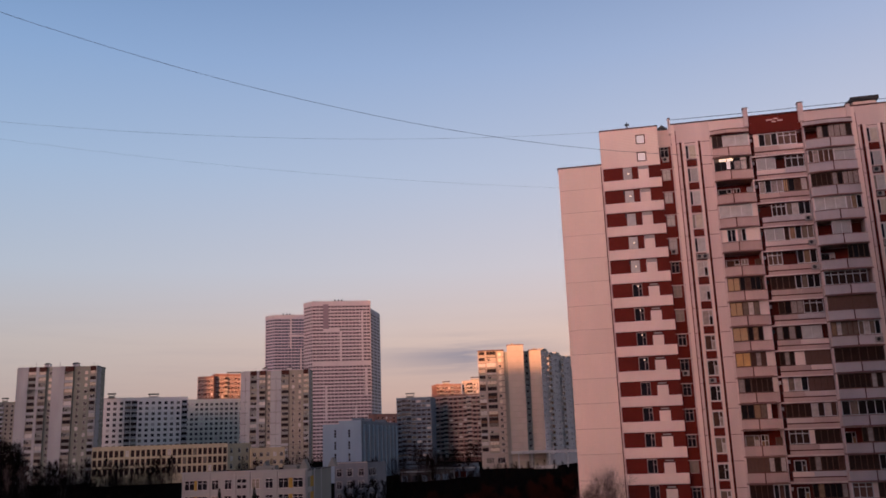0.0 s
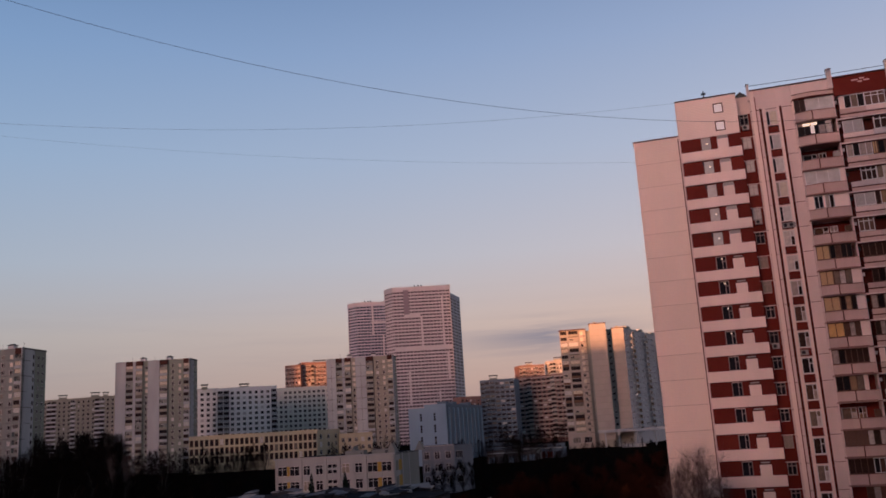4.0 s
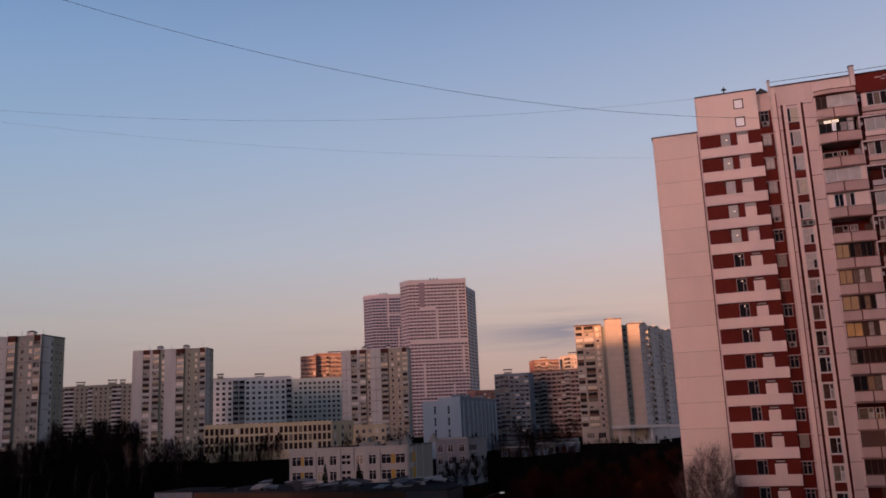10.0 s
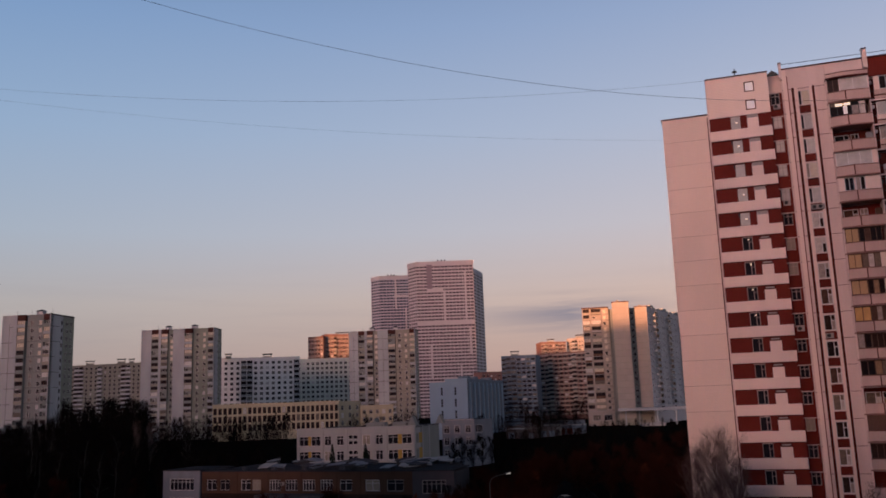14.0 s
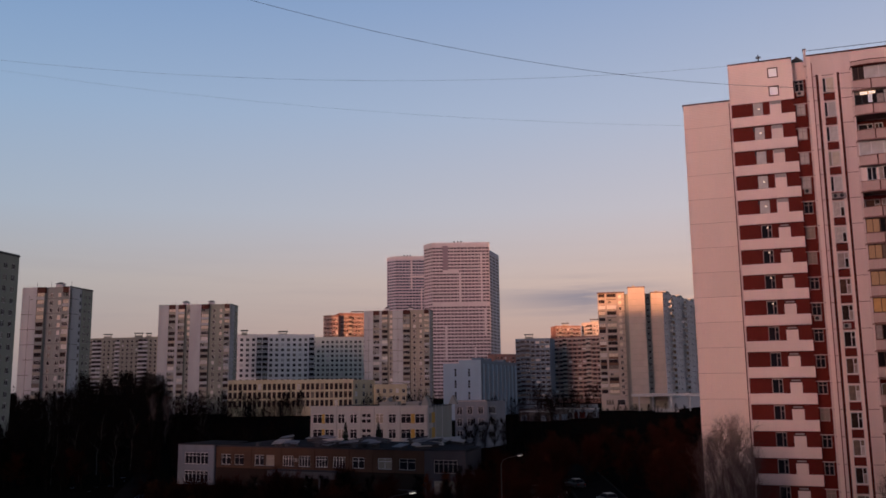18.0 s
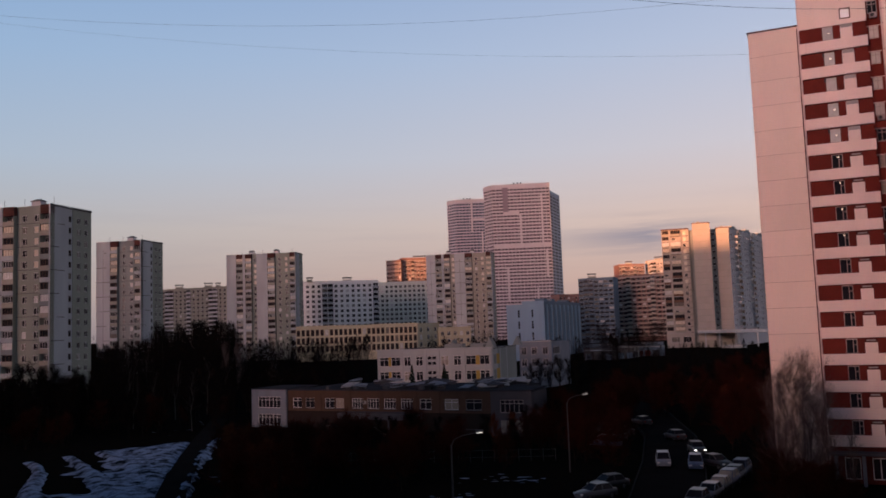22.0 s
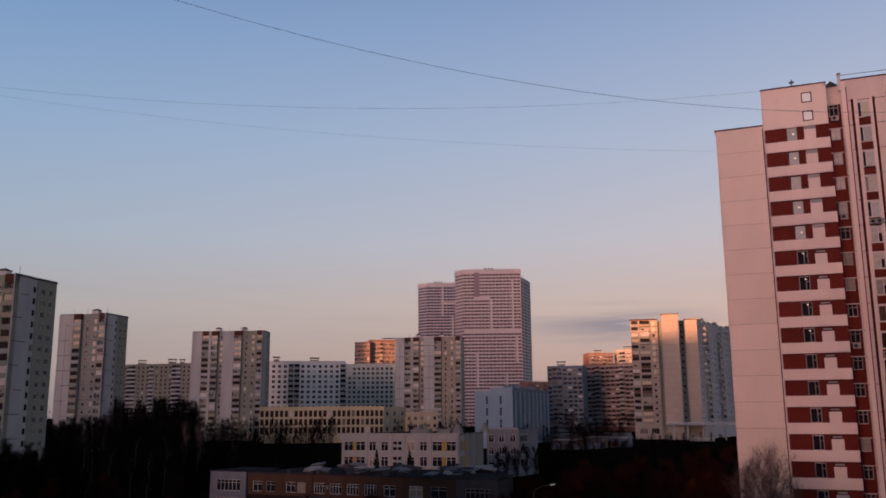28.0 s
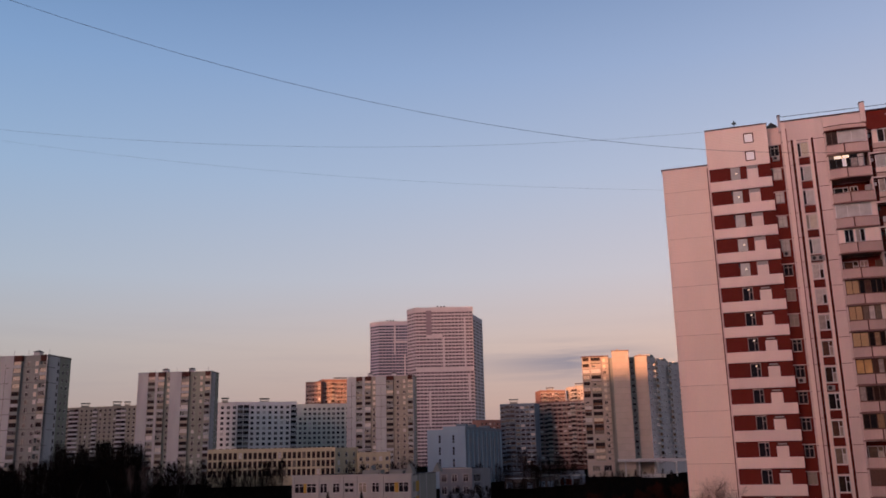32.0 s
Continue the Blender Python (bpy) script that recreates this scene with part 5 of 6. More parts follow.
    wall(b, L, 0, T2, holes, "side_grey", m, name="side_wall")
    part("side_body", Mesh().box(0.3, L - 0.3, 0.3, 14, 0, T2 - 0.4).data("side_body", "concrete_shade"), b, m)
    for h in holes:
        window(b, m @ at(h[0], 0.1, h[2]), 1.5, 1.5, "two", "frame_white", "pane_far", whole=True)
    for i, c in enumerate(cols):
        if i % 3 == 1:
            for k in range(17):
                z = T2 - 3.4 - S * k
                box_part("balcony", b, c - 2.4, c + 2.4, -1.3, 0, z, z + 1.05, "concrete_pale", "", m)
                window(b, m @ at(c - 2.3, -1.2, z + 1.05), 4.6, 1.5, "row4", rnd.choice(["frame_white", "frame_brown"]), "pane_far", "glazing", whole=True)
            v = part("lift_house", Mesh().box(c - 3, c + 3, 1, 6, T2 - 0.4, T2 + 1.7).data("lift_house", "concrete_shade"), b, m)
            part("cap", Mesh().box(c - 3.2, c + 3.2, 0.8, 6.2, T2 + 1.7, T2 + 2.1).data("cap", "concrete_pale"), v)
        box_part("merlon", b, c - 2.6, c + 2.4, -0.1, 0.4, T2, T2 + 0.9, "concrete_pale", "", m)
    # ground floor of shops under a canopy
    part("canopy", Mesh().box(-1, 34, -7, 6, 6.4, 7.6).data("canopy", "concrete_pale"), b, None, "pale shop canopy")
    part("shop_front", Mesh().box(-14.7, -2.4, 2.6, 3.6, 0, 6.3).data("shop_front", "brick_beige"), b)
    for u in (-12.6, -7.4):
        window(b, at(u, 2.5, 2.4), 3.6, 2.6, "row3", "frame_white", "pane_far", "shop_window", whole=True)
    part("kiosk", Mesh().box(9.0, 19.0, -16, -9, -2.5, 1.2).data("kiosk", "school_white"), b)
    for u in (2.0, 8.0, 16.0, 24.0):
        box_part("pillar", b, u, u + 0.6, -6.5, -5.9, 0, 6.4, "concrete_pale")


build_stepped()


# ---- blue-grey technical building ----
def build_technical():
    c = polar(2.69, 335)
    l = polar(0.2, 338)
    w = (c - l).length
    yaw = math.degrees(math.atan2(c.y - l.y, c.x - l.x))
    b = thing("office_building", "windowless blue-grey concrete building with slit windows", "building", pose(l.x, l.y, 4.0, 0, 0, yaw))
    T = 23.0
    holes = []
    for u in (w * 0.30, w * 0.66):
        for k in range(4):
            for j in range(3):
                z = T - 4.2 - k * 4.4 - j * 1.0
                holes.append((u, u + 0.75, z, z + 0.85))
    wall(b, w, 0, T - 1.2, holes, "steel_blue", at(0, 0, 0))
    for h in holes:
        window(b, at(h[0], 0.1, h[2]), 0.75, 0.85, "bare", "metal_dark", "pane_far")
    r = polar(5.05, 392)
    side = (r - c).length
    m = pose(w, 0, 0, 0, 0, math.degrees(math.atan2(r.y - c.y, r.x - c.x)) - yaw)
    # side wall in the darker copy, its shade put into the paint
    wall(b, side, 0, T - 0.1, [], "steel_shade", m, name="side_wall")
    for i in range(9):
        u = side * (i + 0.5) / 9
        box_part("pilaster", b, u - 0.4, u + 0.4, -0.5, 0, 0, T - 1.5, "steel_blue", "", m)
        box_part("window_slit", b, u + 1.6, u + 2.6, -0.06, 0.05, 2, T - 4, "tower_glass", "", m)
    q = Matrix.Rotation(radians(-yaw), 4, "Z") @ (r - c)
    part("body", Mesh().prism([(0.1, 0.3), (w - 0.2, 0.3), (w + q.x - 0.3, q.y), (q.x, q.y)], 0, T - 1.3).data("body", "steel_shade"), b)
    part("upper_wall", Mesh().box(w * 0.42, w, -0.02, 12, T - 1.2, T).data("upper_wall", "steel_blue"), b)
    for u in (side * 0.25, side * 0.45, side * 0.85):
        box_part("roof_unit", b, u, u + 4, 4, 8, T - 0.4, T + 1.3, "steel_shade", "", m)


build_technical()


# ---- yellow school ----
slab("school_building", "long yellow school with rows of tall paired windows", polar(-13.7, 388), polar(-5.75, 391), 14, 5.0, 20.5, 3.6, 26, (1.42, 2.7), "yellow_wall", frame_mat="frame_brown",
     kind="tee", attic=1.1, bottom=0.5, category="school", seed=51)
slab("school_building", "yellow school wing with few windows", polar(-5.75, 391.5), polar(-4.3, 402), 14, 5.0, 20.2, 3.35, 3, (1.5, 2.0), "yellow_wall", kind="tee", attic=1.1, bottom=0.5, category="school", seed=52)
slab("school_building", "low yellow school annexe with a pale cornice", polar(-4.3, 400), polar(-2.2, 404), 14, 5.0, 18.0, 3.35, 5, (1.5, 1.8), "yellow_wall", kind="tee", attic=1.1, bottom=0.5, category="school", seed=53)


# ---- white two-tone nursery school with gables on the roof ----
def build_white_school():
    l, r = polar(-8.42, 199), polar(-0.87, 191)
    w = (r - l).length
    yaw = math.degrees(math.atan2(r.y - l.y, r.x - l.x))
    b = thing("school_building", "white nursery school with yellow panels and small roof gables", "school", pose(l.x, l.y, 0, 0, 0, yaw))
    T = 12.9
    g = w / 592.0
    wins = [(10, 58), (72, 120), (140, 175), (202, 238), (332, 372), (398, 435), (460, 510), (530, 578)]
    rows = (T - 3.55, T - 6.85, T - 10.15)
    holes = [(a * g, c * g, z, z + 2.05) for a, c in wins for z in rows]
    stair = [(a * g, c * g, z, z + 0.8) for a, c in ((262, 284), (286, 308)) for zz in rows for z in (zz + 0.1, zz + 1.3)]
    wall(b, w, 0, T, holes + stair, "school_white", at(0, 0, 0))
    for a, c, z, _ in holes:
        window(b, at(a, 0.1, z), c - a, 2.05, "tee", "frame_white", "pane")
    for a, c, z, _ in stair:
        window(b, at(a, 0.1, z), c - a, 0.8, "bare", "frame_white", "pane")
    for z in rows:
        for a in (58, 510):
            box_part("yellow_panel", b, a * g, (a + (14 if a == 58 else 20)) * g, -0.03, 0.05, z, z + 2.05, "yellow_bright")
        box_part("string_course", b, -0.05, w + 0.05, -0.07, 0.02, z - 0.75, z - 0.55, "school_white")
    for a in (0, 124, 248, 316, 446, 580):
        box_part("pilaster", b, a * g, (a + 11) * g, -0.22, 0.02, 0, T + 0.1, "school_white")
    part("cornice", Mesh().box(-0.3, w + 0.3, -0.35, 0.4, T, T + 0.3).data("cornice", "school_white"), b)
    part("body", Mesh().box(0.05, w - 0.05, 0.3, 26, 0, T - 0.2).data("body", "concrete_shade"), b)
    part("roof", Mesh().box(0, w, 0.4, 26, T - 0.2, T - 0.05).data("roof", "roof_felt"), b)
    # receding side
    c = polar(0.71, 217)
    L = (c - r).length
    m = pose(w, 0, 0, 0, 0, math.degrees(math.atan2(c.y - r.y, c.x - r.x)) - yaw)
    holes = [(u, u + 2.6, z, z + 2.05) for u in (1.6, 8.5, 15.5, 21.5) for z in rows]
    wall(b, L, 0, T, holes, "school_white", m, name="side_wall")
    for a, _, z, _ in holes:
        window(b, m @ at(a, 0.1, z), 2.6, 2.05, "row3", "frame_brown", "pane")
    for z in rows:
        for u in (4.3, 11.2, 18.2):
            box_part("yellow_panel", b, u, u + 3.2, -0.03, 0.05, z - 0.1, z + 2.15, "yellow_bright", "", m)
    for u in (0.2, 7.7, 14.7, 25.0):
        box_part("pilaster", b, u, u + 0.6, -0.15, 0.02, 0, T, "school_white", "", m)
    # roof gables and boxes
    for u, y, s in ((w * 0.57, 9, 1.8), (w * 0.90, 9, 2.1), (w * 1.02, 24, 2.0)):
        part("gable", Mesh().face([(u - s / 2, y, T), (u + s / 2, y, T), (u, y, T + s * 1.05)]).face([(u - s / 2, y + 3, T), (u, y + 3, T + s * 1.05), (u + s / 2, y + 3, T)])
             .face([(u - s / 2, y, T), (u, y, T + s * 1.05), (u, y + 3, T + s * 1.05), (u - s / 2, y + 3, T)])
             .face([(u + s / 2, y, T), (u + s / 2, y + 3, T), (u, y + 3, T + s * 1.05), (u, y, T + s * 1.05)]).data("gable", "concrete_shade"), b, None, "small triangular roof gable")
    for u, y, a, h in ((w * 0.53, 7, 4.0, 1.0), (w * 0.70, 12, 5.0, 0.9), (w * 0.78, 8, 2.0, 0.7), (w * 0.44, 14, 3.0, 0.8), (w * 0.62, 6, 1.2, 0.5)):
        box_part("roof_box", b, u, u + a, y, y + 3, T - 0.1, T + h, "concrete_shade")
    # second wing beyond
    p0, p1, p2 = polar(0.95, 246), polar(3.02, 246), polar(4.24, 254)
    b2 = thing("school_building", "white nursery school wing behind bare shrubs", "school", pose(p0.x, p0.y, 0, 0, 0, -2.0))
    T2 = 12.95
    w2 = (p1 - p0).length
    holes = [(u, u + 1.5, z, z + 2.05) for u in (0.5, 3.4, 6.5) for z in rows]
    # wing walls take the darkened white for the shade behind the shrubs
    wall(b2, w2, 0, T2, holes, "wing_shaded_white", at(0, 0, 0))
    for a, _, z, _ in holes:
        window(b2, at(a, 0.1, z), 1.5, 2.05, "tee", "frame_white", "pane")
    for u in (2.4, w2 - 0.4):
        box_part("pilaster", b2, u, u + 0.5, -0.2, 0.02, 0, T2, "wing_shaded_white")
    q = p2 - p1
    m2 = pose(w2, 0, 0, 0, 0, math.degrees(math.atan2(q.y, q.x)) + 2.0)
    holes = [(1.0, 4.6, z, z + 2.05) for z in rows]
    wall(b2, q.length, 0, T2, holes, "wing_shaded_white", m2, name="side_wall")
    for a, _, z, _ in holes:
        window(b2, m2 @ at(a, 0.1, z), 3.6, 2.05, "row4", "frame_white", "pane")
    q = Matrix.Rotation(radians(2.0), 4, "Z") @ q
    part("body", Mesh().prism([(0.1, 0.3), (w2 - 0.3, 0.3), (w2 + q.x - 0.5, q.y), (w2 + q.x - 3, 30), (0.1, 30)], 0, T2 - 0.2).data("body", "roof_felt"), b2)
    part("cornice", Mesh().box(-0.2, w2 + 0.1, -0.3, 0.3, T2, T2 + 0.25).data("cornice", "school_white"), b2)


build_white_school()


# ---- low kindergarten with an ochre front ----
def build_kindergarten():
    l, r = polar(-14.3, 167), polar(-0.65, 144)
    w = (r - l).length
    yaw = math.degrees(math.atan2(r.y - l.y, r.x - l.x))
    b = thing("kindergarten", "low flat-roofed kindergarten with ochre upper wall", "kindergarten", pose(l.x, l.y, 0, 0, 0, yaw))
    T = 6.9
    rnd = random.Random(8)
    wins = [(1.2, 3.3), (4.1, 6.2), (8.6, 10.6), (11.0, 12.8), (14.6, 16.9), (17.9, 20.3), (21.4, 23.8), (24.9, 27.3), (28.7, 31.0), (33.6, 36.2), (37.6, 40.6)]
    holes = [(a, c, 3.75, 5.55) for a, c in wins] + [(a, c, 0.6, 2.4) for a, c in wins if a < 13 or a > 30]
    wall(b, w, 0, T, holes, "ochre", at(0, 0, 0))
    for i, (a, c, z, _) in enumerate(holes):
        bright = 14 < a < 28
        window(b, at(a, 0.08, z), c - a, 1.8, "rail4" if bright else "tee", "frame_white" if bright or rnd.random() < 0.4 else "grey_panel", "pane")
        box_part("sill", b, a - 0.1, c + 0.1, -0.12, 0.1, z - 0.1, z, "kg_shaded_white")
    aircon(b, at(16.95, -0.3, 4.6))
    # lower wall faced dark in place of the porch's shade
    part("plinth", Mesh().box(-0.02, w, -0.06, 0.0, 0, 3.2).data("plinth", "kg_shaded_plinth"), b)
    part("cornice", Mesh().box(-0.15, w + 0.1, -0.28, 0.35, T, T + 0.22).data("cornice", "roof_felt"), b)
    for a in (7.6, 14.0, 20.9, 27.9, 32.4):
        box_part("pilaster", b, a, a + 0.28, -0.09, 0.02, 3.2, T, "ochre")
    part("body", Mesh().box(0.1, w - 0.1, 0.3, 19, 0, T - 0.1).data("body", "kg_shaded_white"), b)
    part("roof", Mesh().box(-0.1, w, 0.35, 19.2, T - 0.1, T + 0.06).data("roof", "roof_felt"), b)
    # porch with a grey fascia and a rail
    part("porch_roof", Mesh().box(13.6, 29.2, -3.2, 0.0, 2.15, 3.25).data("porch_roof", "kg_shaded_white"), b)
    for u in (14, 19, 24, 29):
        box_part("porch_post", b, u - 0.12, u + 0.12, -3.0, -2.75, 0, 2.15, "kg_shaded_white")
    part("porch_rail", Mesh().tube([(14, -3.4, 0.95), (21.5, -3.4, 0.95), (25.5, -6.2, 0.1)], 0.05).tube([(14, -3.4, 0.5), (21.5, -3.4, 0.5), (25.5, -6.2, -0.2)], 0.04).data("porch_rail", "metal_grey"), b)
    # projecting ends; the right one's white is darkened for the trees' shade
    for m, ww, n, lab, mat in ((at(-8.3, -0.6, 0), 8.3, 6, "frame_white", "wing_shaded_white"), (at(w + 0.3, -3.2, 0, 7.0), 6.8, 5, "grey_panel", "kg_shaded_white")):
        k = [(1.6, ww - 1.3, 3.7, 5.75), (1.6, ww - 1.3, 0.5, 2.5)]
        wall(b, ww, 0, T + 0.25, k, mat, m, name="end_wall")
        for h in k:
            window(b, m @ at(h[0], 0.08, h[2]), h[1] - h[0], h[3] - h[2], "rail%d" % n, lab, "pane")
        part("end_body", Mesh().box(0.05, ww - 0.05, 0.3, 10, 0, T).data("end_body", "kg_shaded_white"), b, m)
        part("end_roof", Mesh().box(-0.1, ww + 0.1, -0.15, 10, T + 0.25, T + 0.4).data("end_roof", "roof_felt"), b, m)
    # hatches, vents and boards lying on the roof
    for i in range(34):
        u, y = w * (0.12 + 0.86 * rnd.random() ** (0.6 if i % 3 else 1.0)), rnd.uniform(2.0, 18)
        s = rnd.uniform(1.3, 3.4)
        h = rnd.uniform(0.45, 1.05)
        v = part("roof_hatch", Mesh().box(-s / 2, s / 2, -0.7, 0.7, 0, h).data("roof_hatch", "metal_dark"), b, at(u, y, T + 0.05, rnd.uniform(-30, 30)))
        part("lid", Mesh().box(-s / 2 - 0.2, s / 2 + 0.2, -1.0, 1.0, h, h + 0.12).data("lid", rnd.choice(["wing_shaded_white", "kg_shaded_white", "grey_panel", "wing_shaded_white"])), v, Matrix.Rotation(radians(rnd.uniform(-9, 9)), 4, "Y") @ Matrix.Rotation(radians(rnd.uniform(2, 12)), 4, "X"))
    for u in (8.2, 14.4, 21.0, 28.2):
        box_part("chimney", b, u, u + 0.7, 0.8, 1.5, T, T + 0.75, "kg_shaded_white")


build_kindergarten()


# ---- low garages and sheds before the far blocks ----
def garages():
    rnd = random.Random(17)
    for i in range(20):
        az, d = rnd.uniform(5.6, 10.2), rnd.uniform(325, 395)
        p = polar(az, d)
        w, dp, h = rnd.uniform(5, 12), rnd.uniform(5, 7), rnd.uniform(2.4, 4.2)
        t = thing("garage", "low grey garage with a snow-dusted roof", "garage", pose(p.x, p.y, ground_z(p.x, p.y) - 0.2, 0, 0, rnd.uniform(-35, 25)), "garages and sheds")
        part("body", Mesh().box(-w / 2, w / 2, 0, dp, 0, h).data("body", rnd.choice(["concrete_shade", "seam", "steel_shade"])), t)
        part("roof", Mesh().box(-w / 2 - 0.2, w / 2 + 0.2, -0.25, dp + 0.2, h, h + 0.18).data("roof", rnd.choice(["kg_shaded_white", "concrete_pale", "wing_shaded_white"])), t)
        n = max(1, int(w / 3))
        for k in range(n):
            u = -w / 2 + (k + 0.5) * w / n
            part("gate", Mesh().box(u - 1.1, u + 1.1, -0.06, 0.0, 0.1, 2.2).data("gate", rnd.choice(["metal_dark", "oxblood_dark", "steel_shade"])), t)


garages()


# ---- unseen blocks behind the camera, added for their shade ----
def build_behind():
    own = thing("apartment_block", "plain panel house behind the viewpoint", "apartment building", pose(0, 0, 0))
    # own house, out of view; its edge and height shade the right-hand loggias
    part("body", Mesh().box(-7, 80, -14, -1.6, 0, 62).data("body", "concrete_pale"), own)
    # low houses out of view, added to darken the yard
    for x0, x1 in ((-170, -7.2), (80.2, 200)):
        house = thing("apartment_block", "unseen low house added to shade the yard", "apartment building", pose((x0 + x1) / 2, -8, 0))
        part("body", Mesh().box((x0 - x1) / 2, (x1 - x0) / 2, -6, 6, 0, 25).data("body", "concrete_shade"), house)
    # unseen wing added to keep the afterglow off the right-hand loggias
    part("wing", Mesh().box(46, 80, -1.6, 50, 0, 58).data("wing", "concrete_pale"), own)
    part("balcony", Mesh().box(-1.6, 1.6, -1.6, -0.35, 14.9, 15.9).data("balcony", "concrete_pale"), own)
    # added rows out of view; their heights decide where sun reaches far blocks
    for i, (a0, a1, h) in enumerate(((140, 168, 70), (168, 196, 84), (196, 222, 86), (222, 229.4, 81.5), (229.4, 233.0, 112), (233.0, 246.5, 92), (246.5, 249.3, 82), (249.3, 257, 205), (257, 259.5, 95), (259.5, 268, 210), (268, 290, 80))):
        p0, p1 = polar(a0 + 0.05, 700), polar(a1 - 0.05, 700)
        q0, q1 = polar(a0 + 0.05, 720), polar(a1 - 0.05, 720)
        single("backdrop", Mesh().prism([(p0.x, p0.y), (q0.x, q0.y), (q1.x, q1.y), (p1.x, p1.y)][::-1], -1, h).data("backdrop", "concrete_shade"),
               "unseen block row added to shape the low sun's shadows", "backdrop", kind="structure")


build_behind()


# ---- overhead wires ----
def build_wires():
    for label, y, tilt, (a, b, c), x0, x1, r in (("black overhead cable sagging between roofs", 60.0, 0.2517, (0.0030013, -0.120859, 42.19), -62, 75.3, 0.015),
                                                 ("thin overhead cable far across the courtyard", 130.0, 0.0, (0.000869, 0.000347, 65.03), -120, 60, 0.015),
                                                 ("thin overhead cable hanging below another", 130.5, 0.0, (0.000625, -0.07608, 59.393), -120, 60, 0.010)):
        xs = [x0 + (x1 - x0) * i / 60 for i in range(61)]
        single("overhead_cable", Mesh().tube([(x, y + tilt * x, a * x * x + b * x + c) for x in xs], r, 5).data("overhead_cable", "cable"), label, "cable", group="overhead cables")
    # plain houses out of sight that carry the cables
    for x0, x1, y0, y1, h in ((-80, -61.5, 38, 60, 70), (-140, -119.5, 120, 140, 82), (59.5, 78, 126, 146, 66.5)):
        own = thing("apartment_block", "plain panel house that carries cables", "apartment building", pose((x0 + x1) / 2, (y0 + y1) / 2, 0))
        part("body", Mesh().box((x0 - x1) / 2, (x1 - x0) / 2, (y0 - y1) / 2, (y1 - y0) / 2, 0, h).data("body", "concrete_pale"), own)


build_wires()


# ---- bare trees, shrubs and spruces ----
def grow(seed, h, spread, trunk_r, limbs, twigs, twig_len, twig_w, low=0.3, droop=0.0, rise=(0.5, 1.1)):
    """A bare tree: wood with limbs and branches, and a haze of fine twigs. Returns the two meshes' data."""
    rnd = random.Random(seed)
    wood, fine = Mesh(), Mesh()
    lean = Vector((rnd.uniform(-0.05, 0.05), rnd.uniform(-0.05, 0.05), 1))
    spine = [Vector((0, 0, -0.4))]
    for i in range(1, 7):
        q = lean * (h * 0.92 * i / 6)
        spine.append(q + Vector((rnd.uniform(-1, 1), rnd.uniform(-1, 1), 0)) * h * 0.012 * i)
    wood.tube(spine, [trunk_r * (1 - 0.86 * i / 6) for i in range(7)], 6)

    def on_spine(f):
        f *= 6
        i = min(int(f), 5)
        return spine[i].lerp(spine[i + 1], f - i)

    tips = []
    for j in range(limbs):
        f = low + (0.97 - low) * (j + rnd.random()) / limbs
        a = rnd.uniform(0, 2 * math.pi)
        start = on_spine(f)
        length = spread * (1.1 - 0.75 * (f - low) / (1 - low)) * rnd.uniform(0.65, 1.1)
        up = rnd.uniform(*rise)
        d = Vector((math.cos(a), math.sin(a), up)).normalized()
        pts = [start]
        for s in range(3):
            d = (d + Vector((rnd.uniform(-0.3, 0.3), rnd.uniform(-0.3, 0.3), rnd.uniform(-0.1, 0.3) - droop))).normalized()
            pts.append(pts[-1] + d * length / 3)
        r = trunk_r * (0.42 - 0.25 * f)
        wood.tube(pts, [r, r * 0.7, r * 0.45, r * 0.2], 4)
        for s in range(3):
            for _ in range(2):
                p = pts[s].lerp(pts[s + 1], rnd.random())
                e = (d + Vector((rnd.uniform(-1, 1), rnd.uniform(-1, 1), rnd.uniform(-0.3, 0.8) - droop))).normalized()
                q = p + e * length * rnd.uniform(0.25, 0.45)
                wood.tube([p, p.lerp(q, 0.5) + Vector((0, 0, 0.05)), q], [r * 0.4, r * 0.28, r * 0.12], 3)
                tips.append((p, q))
        tips.append((pts[2], pts[3]))
    for _ in range(twigs):
        p, q = rnd.choice(tips)
        s = p.lerp(q, rnd.uniform(0.15, 1.05))
        e = ((q - p).normalized() + Vector((rnd.uniform(-1, 1), rnd.uniform(-1, 1), rnd.uniform(-0.7, 1.0) - droop * 2))).normalized() * twig_len * rnd.uniform(0.5, 1.2)
        o = e.cross(Vector((rnd.uniform(-1, 1), rnd.uniform(-1, 1), rnd.uniform(-1, 1)))).normalized() * twig_w
        mid = s + e * 0.55 + Vector((rnd.uniform(-1, 1), rnd.uniform(-1, 1), rnd.uniform(-1, 1))) * twig_len * 0.12
        fine.face([tuple(s - o), tuple(s + o), tuple(mid + o * 0.6), tuple(mid - o * 0.6)])
        fine.face([tuple(mid - o * 0.6), tuple(mid + o * 0.6), tuple(s + e)])
    return wood, fine


def tree_kind(name, label, category, seed, bark, twig, group, **kw):
    wood, fine = grow(seed, **kw)
    t = thing(name, label, category, pose(0, -300, 0), group)
    part("trunk", wood.data("trunk", bark), t)
    part("crown", fine.data("crown", twig), t)
    return t


def plant(kind, x, y, s, turn):
    return copy_thing(kind, pose(x, y, ground_z(x, y) - 0.3, 0, 0, turn) @ Matrix.Scale(s, 4))


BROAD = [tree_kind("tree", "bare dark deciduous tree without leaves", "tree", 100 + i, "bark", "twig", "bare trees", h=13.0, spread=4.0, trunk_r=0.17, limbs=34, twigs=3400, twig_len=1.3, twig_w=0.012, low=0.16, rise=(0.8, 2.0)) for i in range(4)]
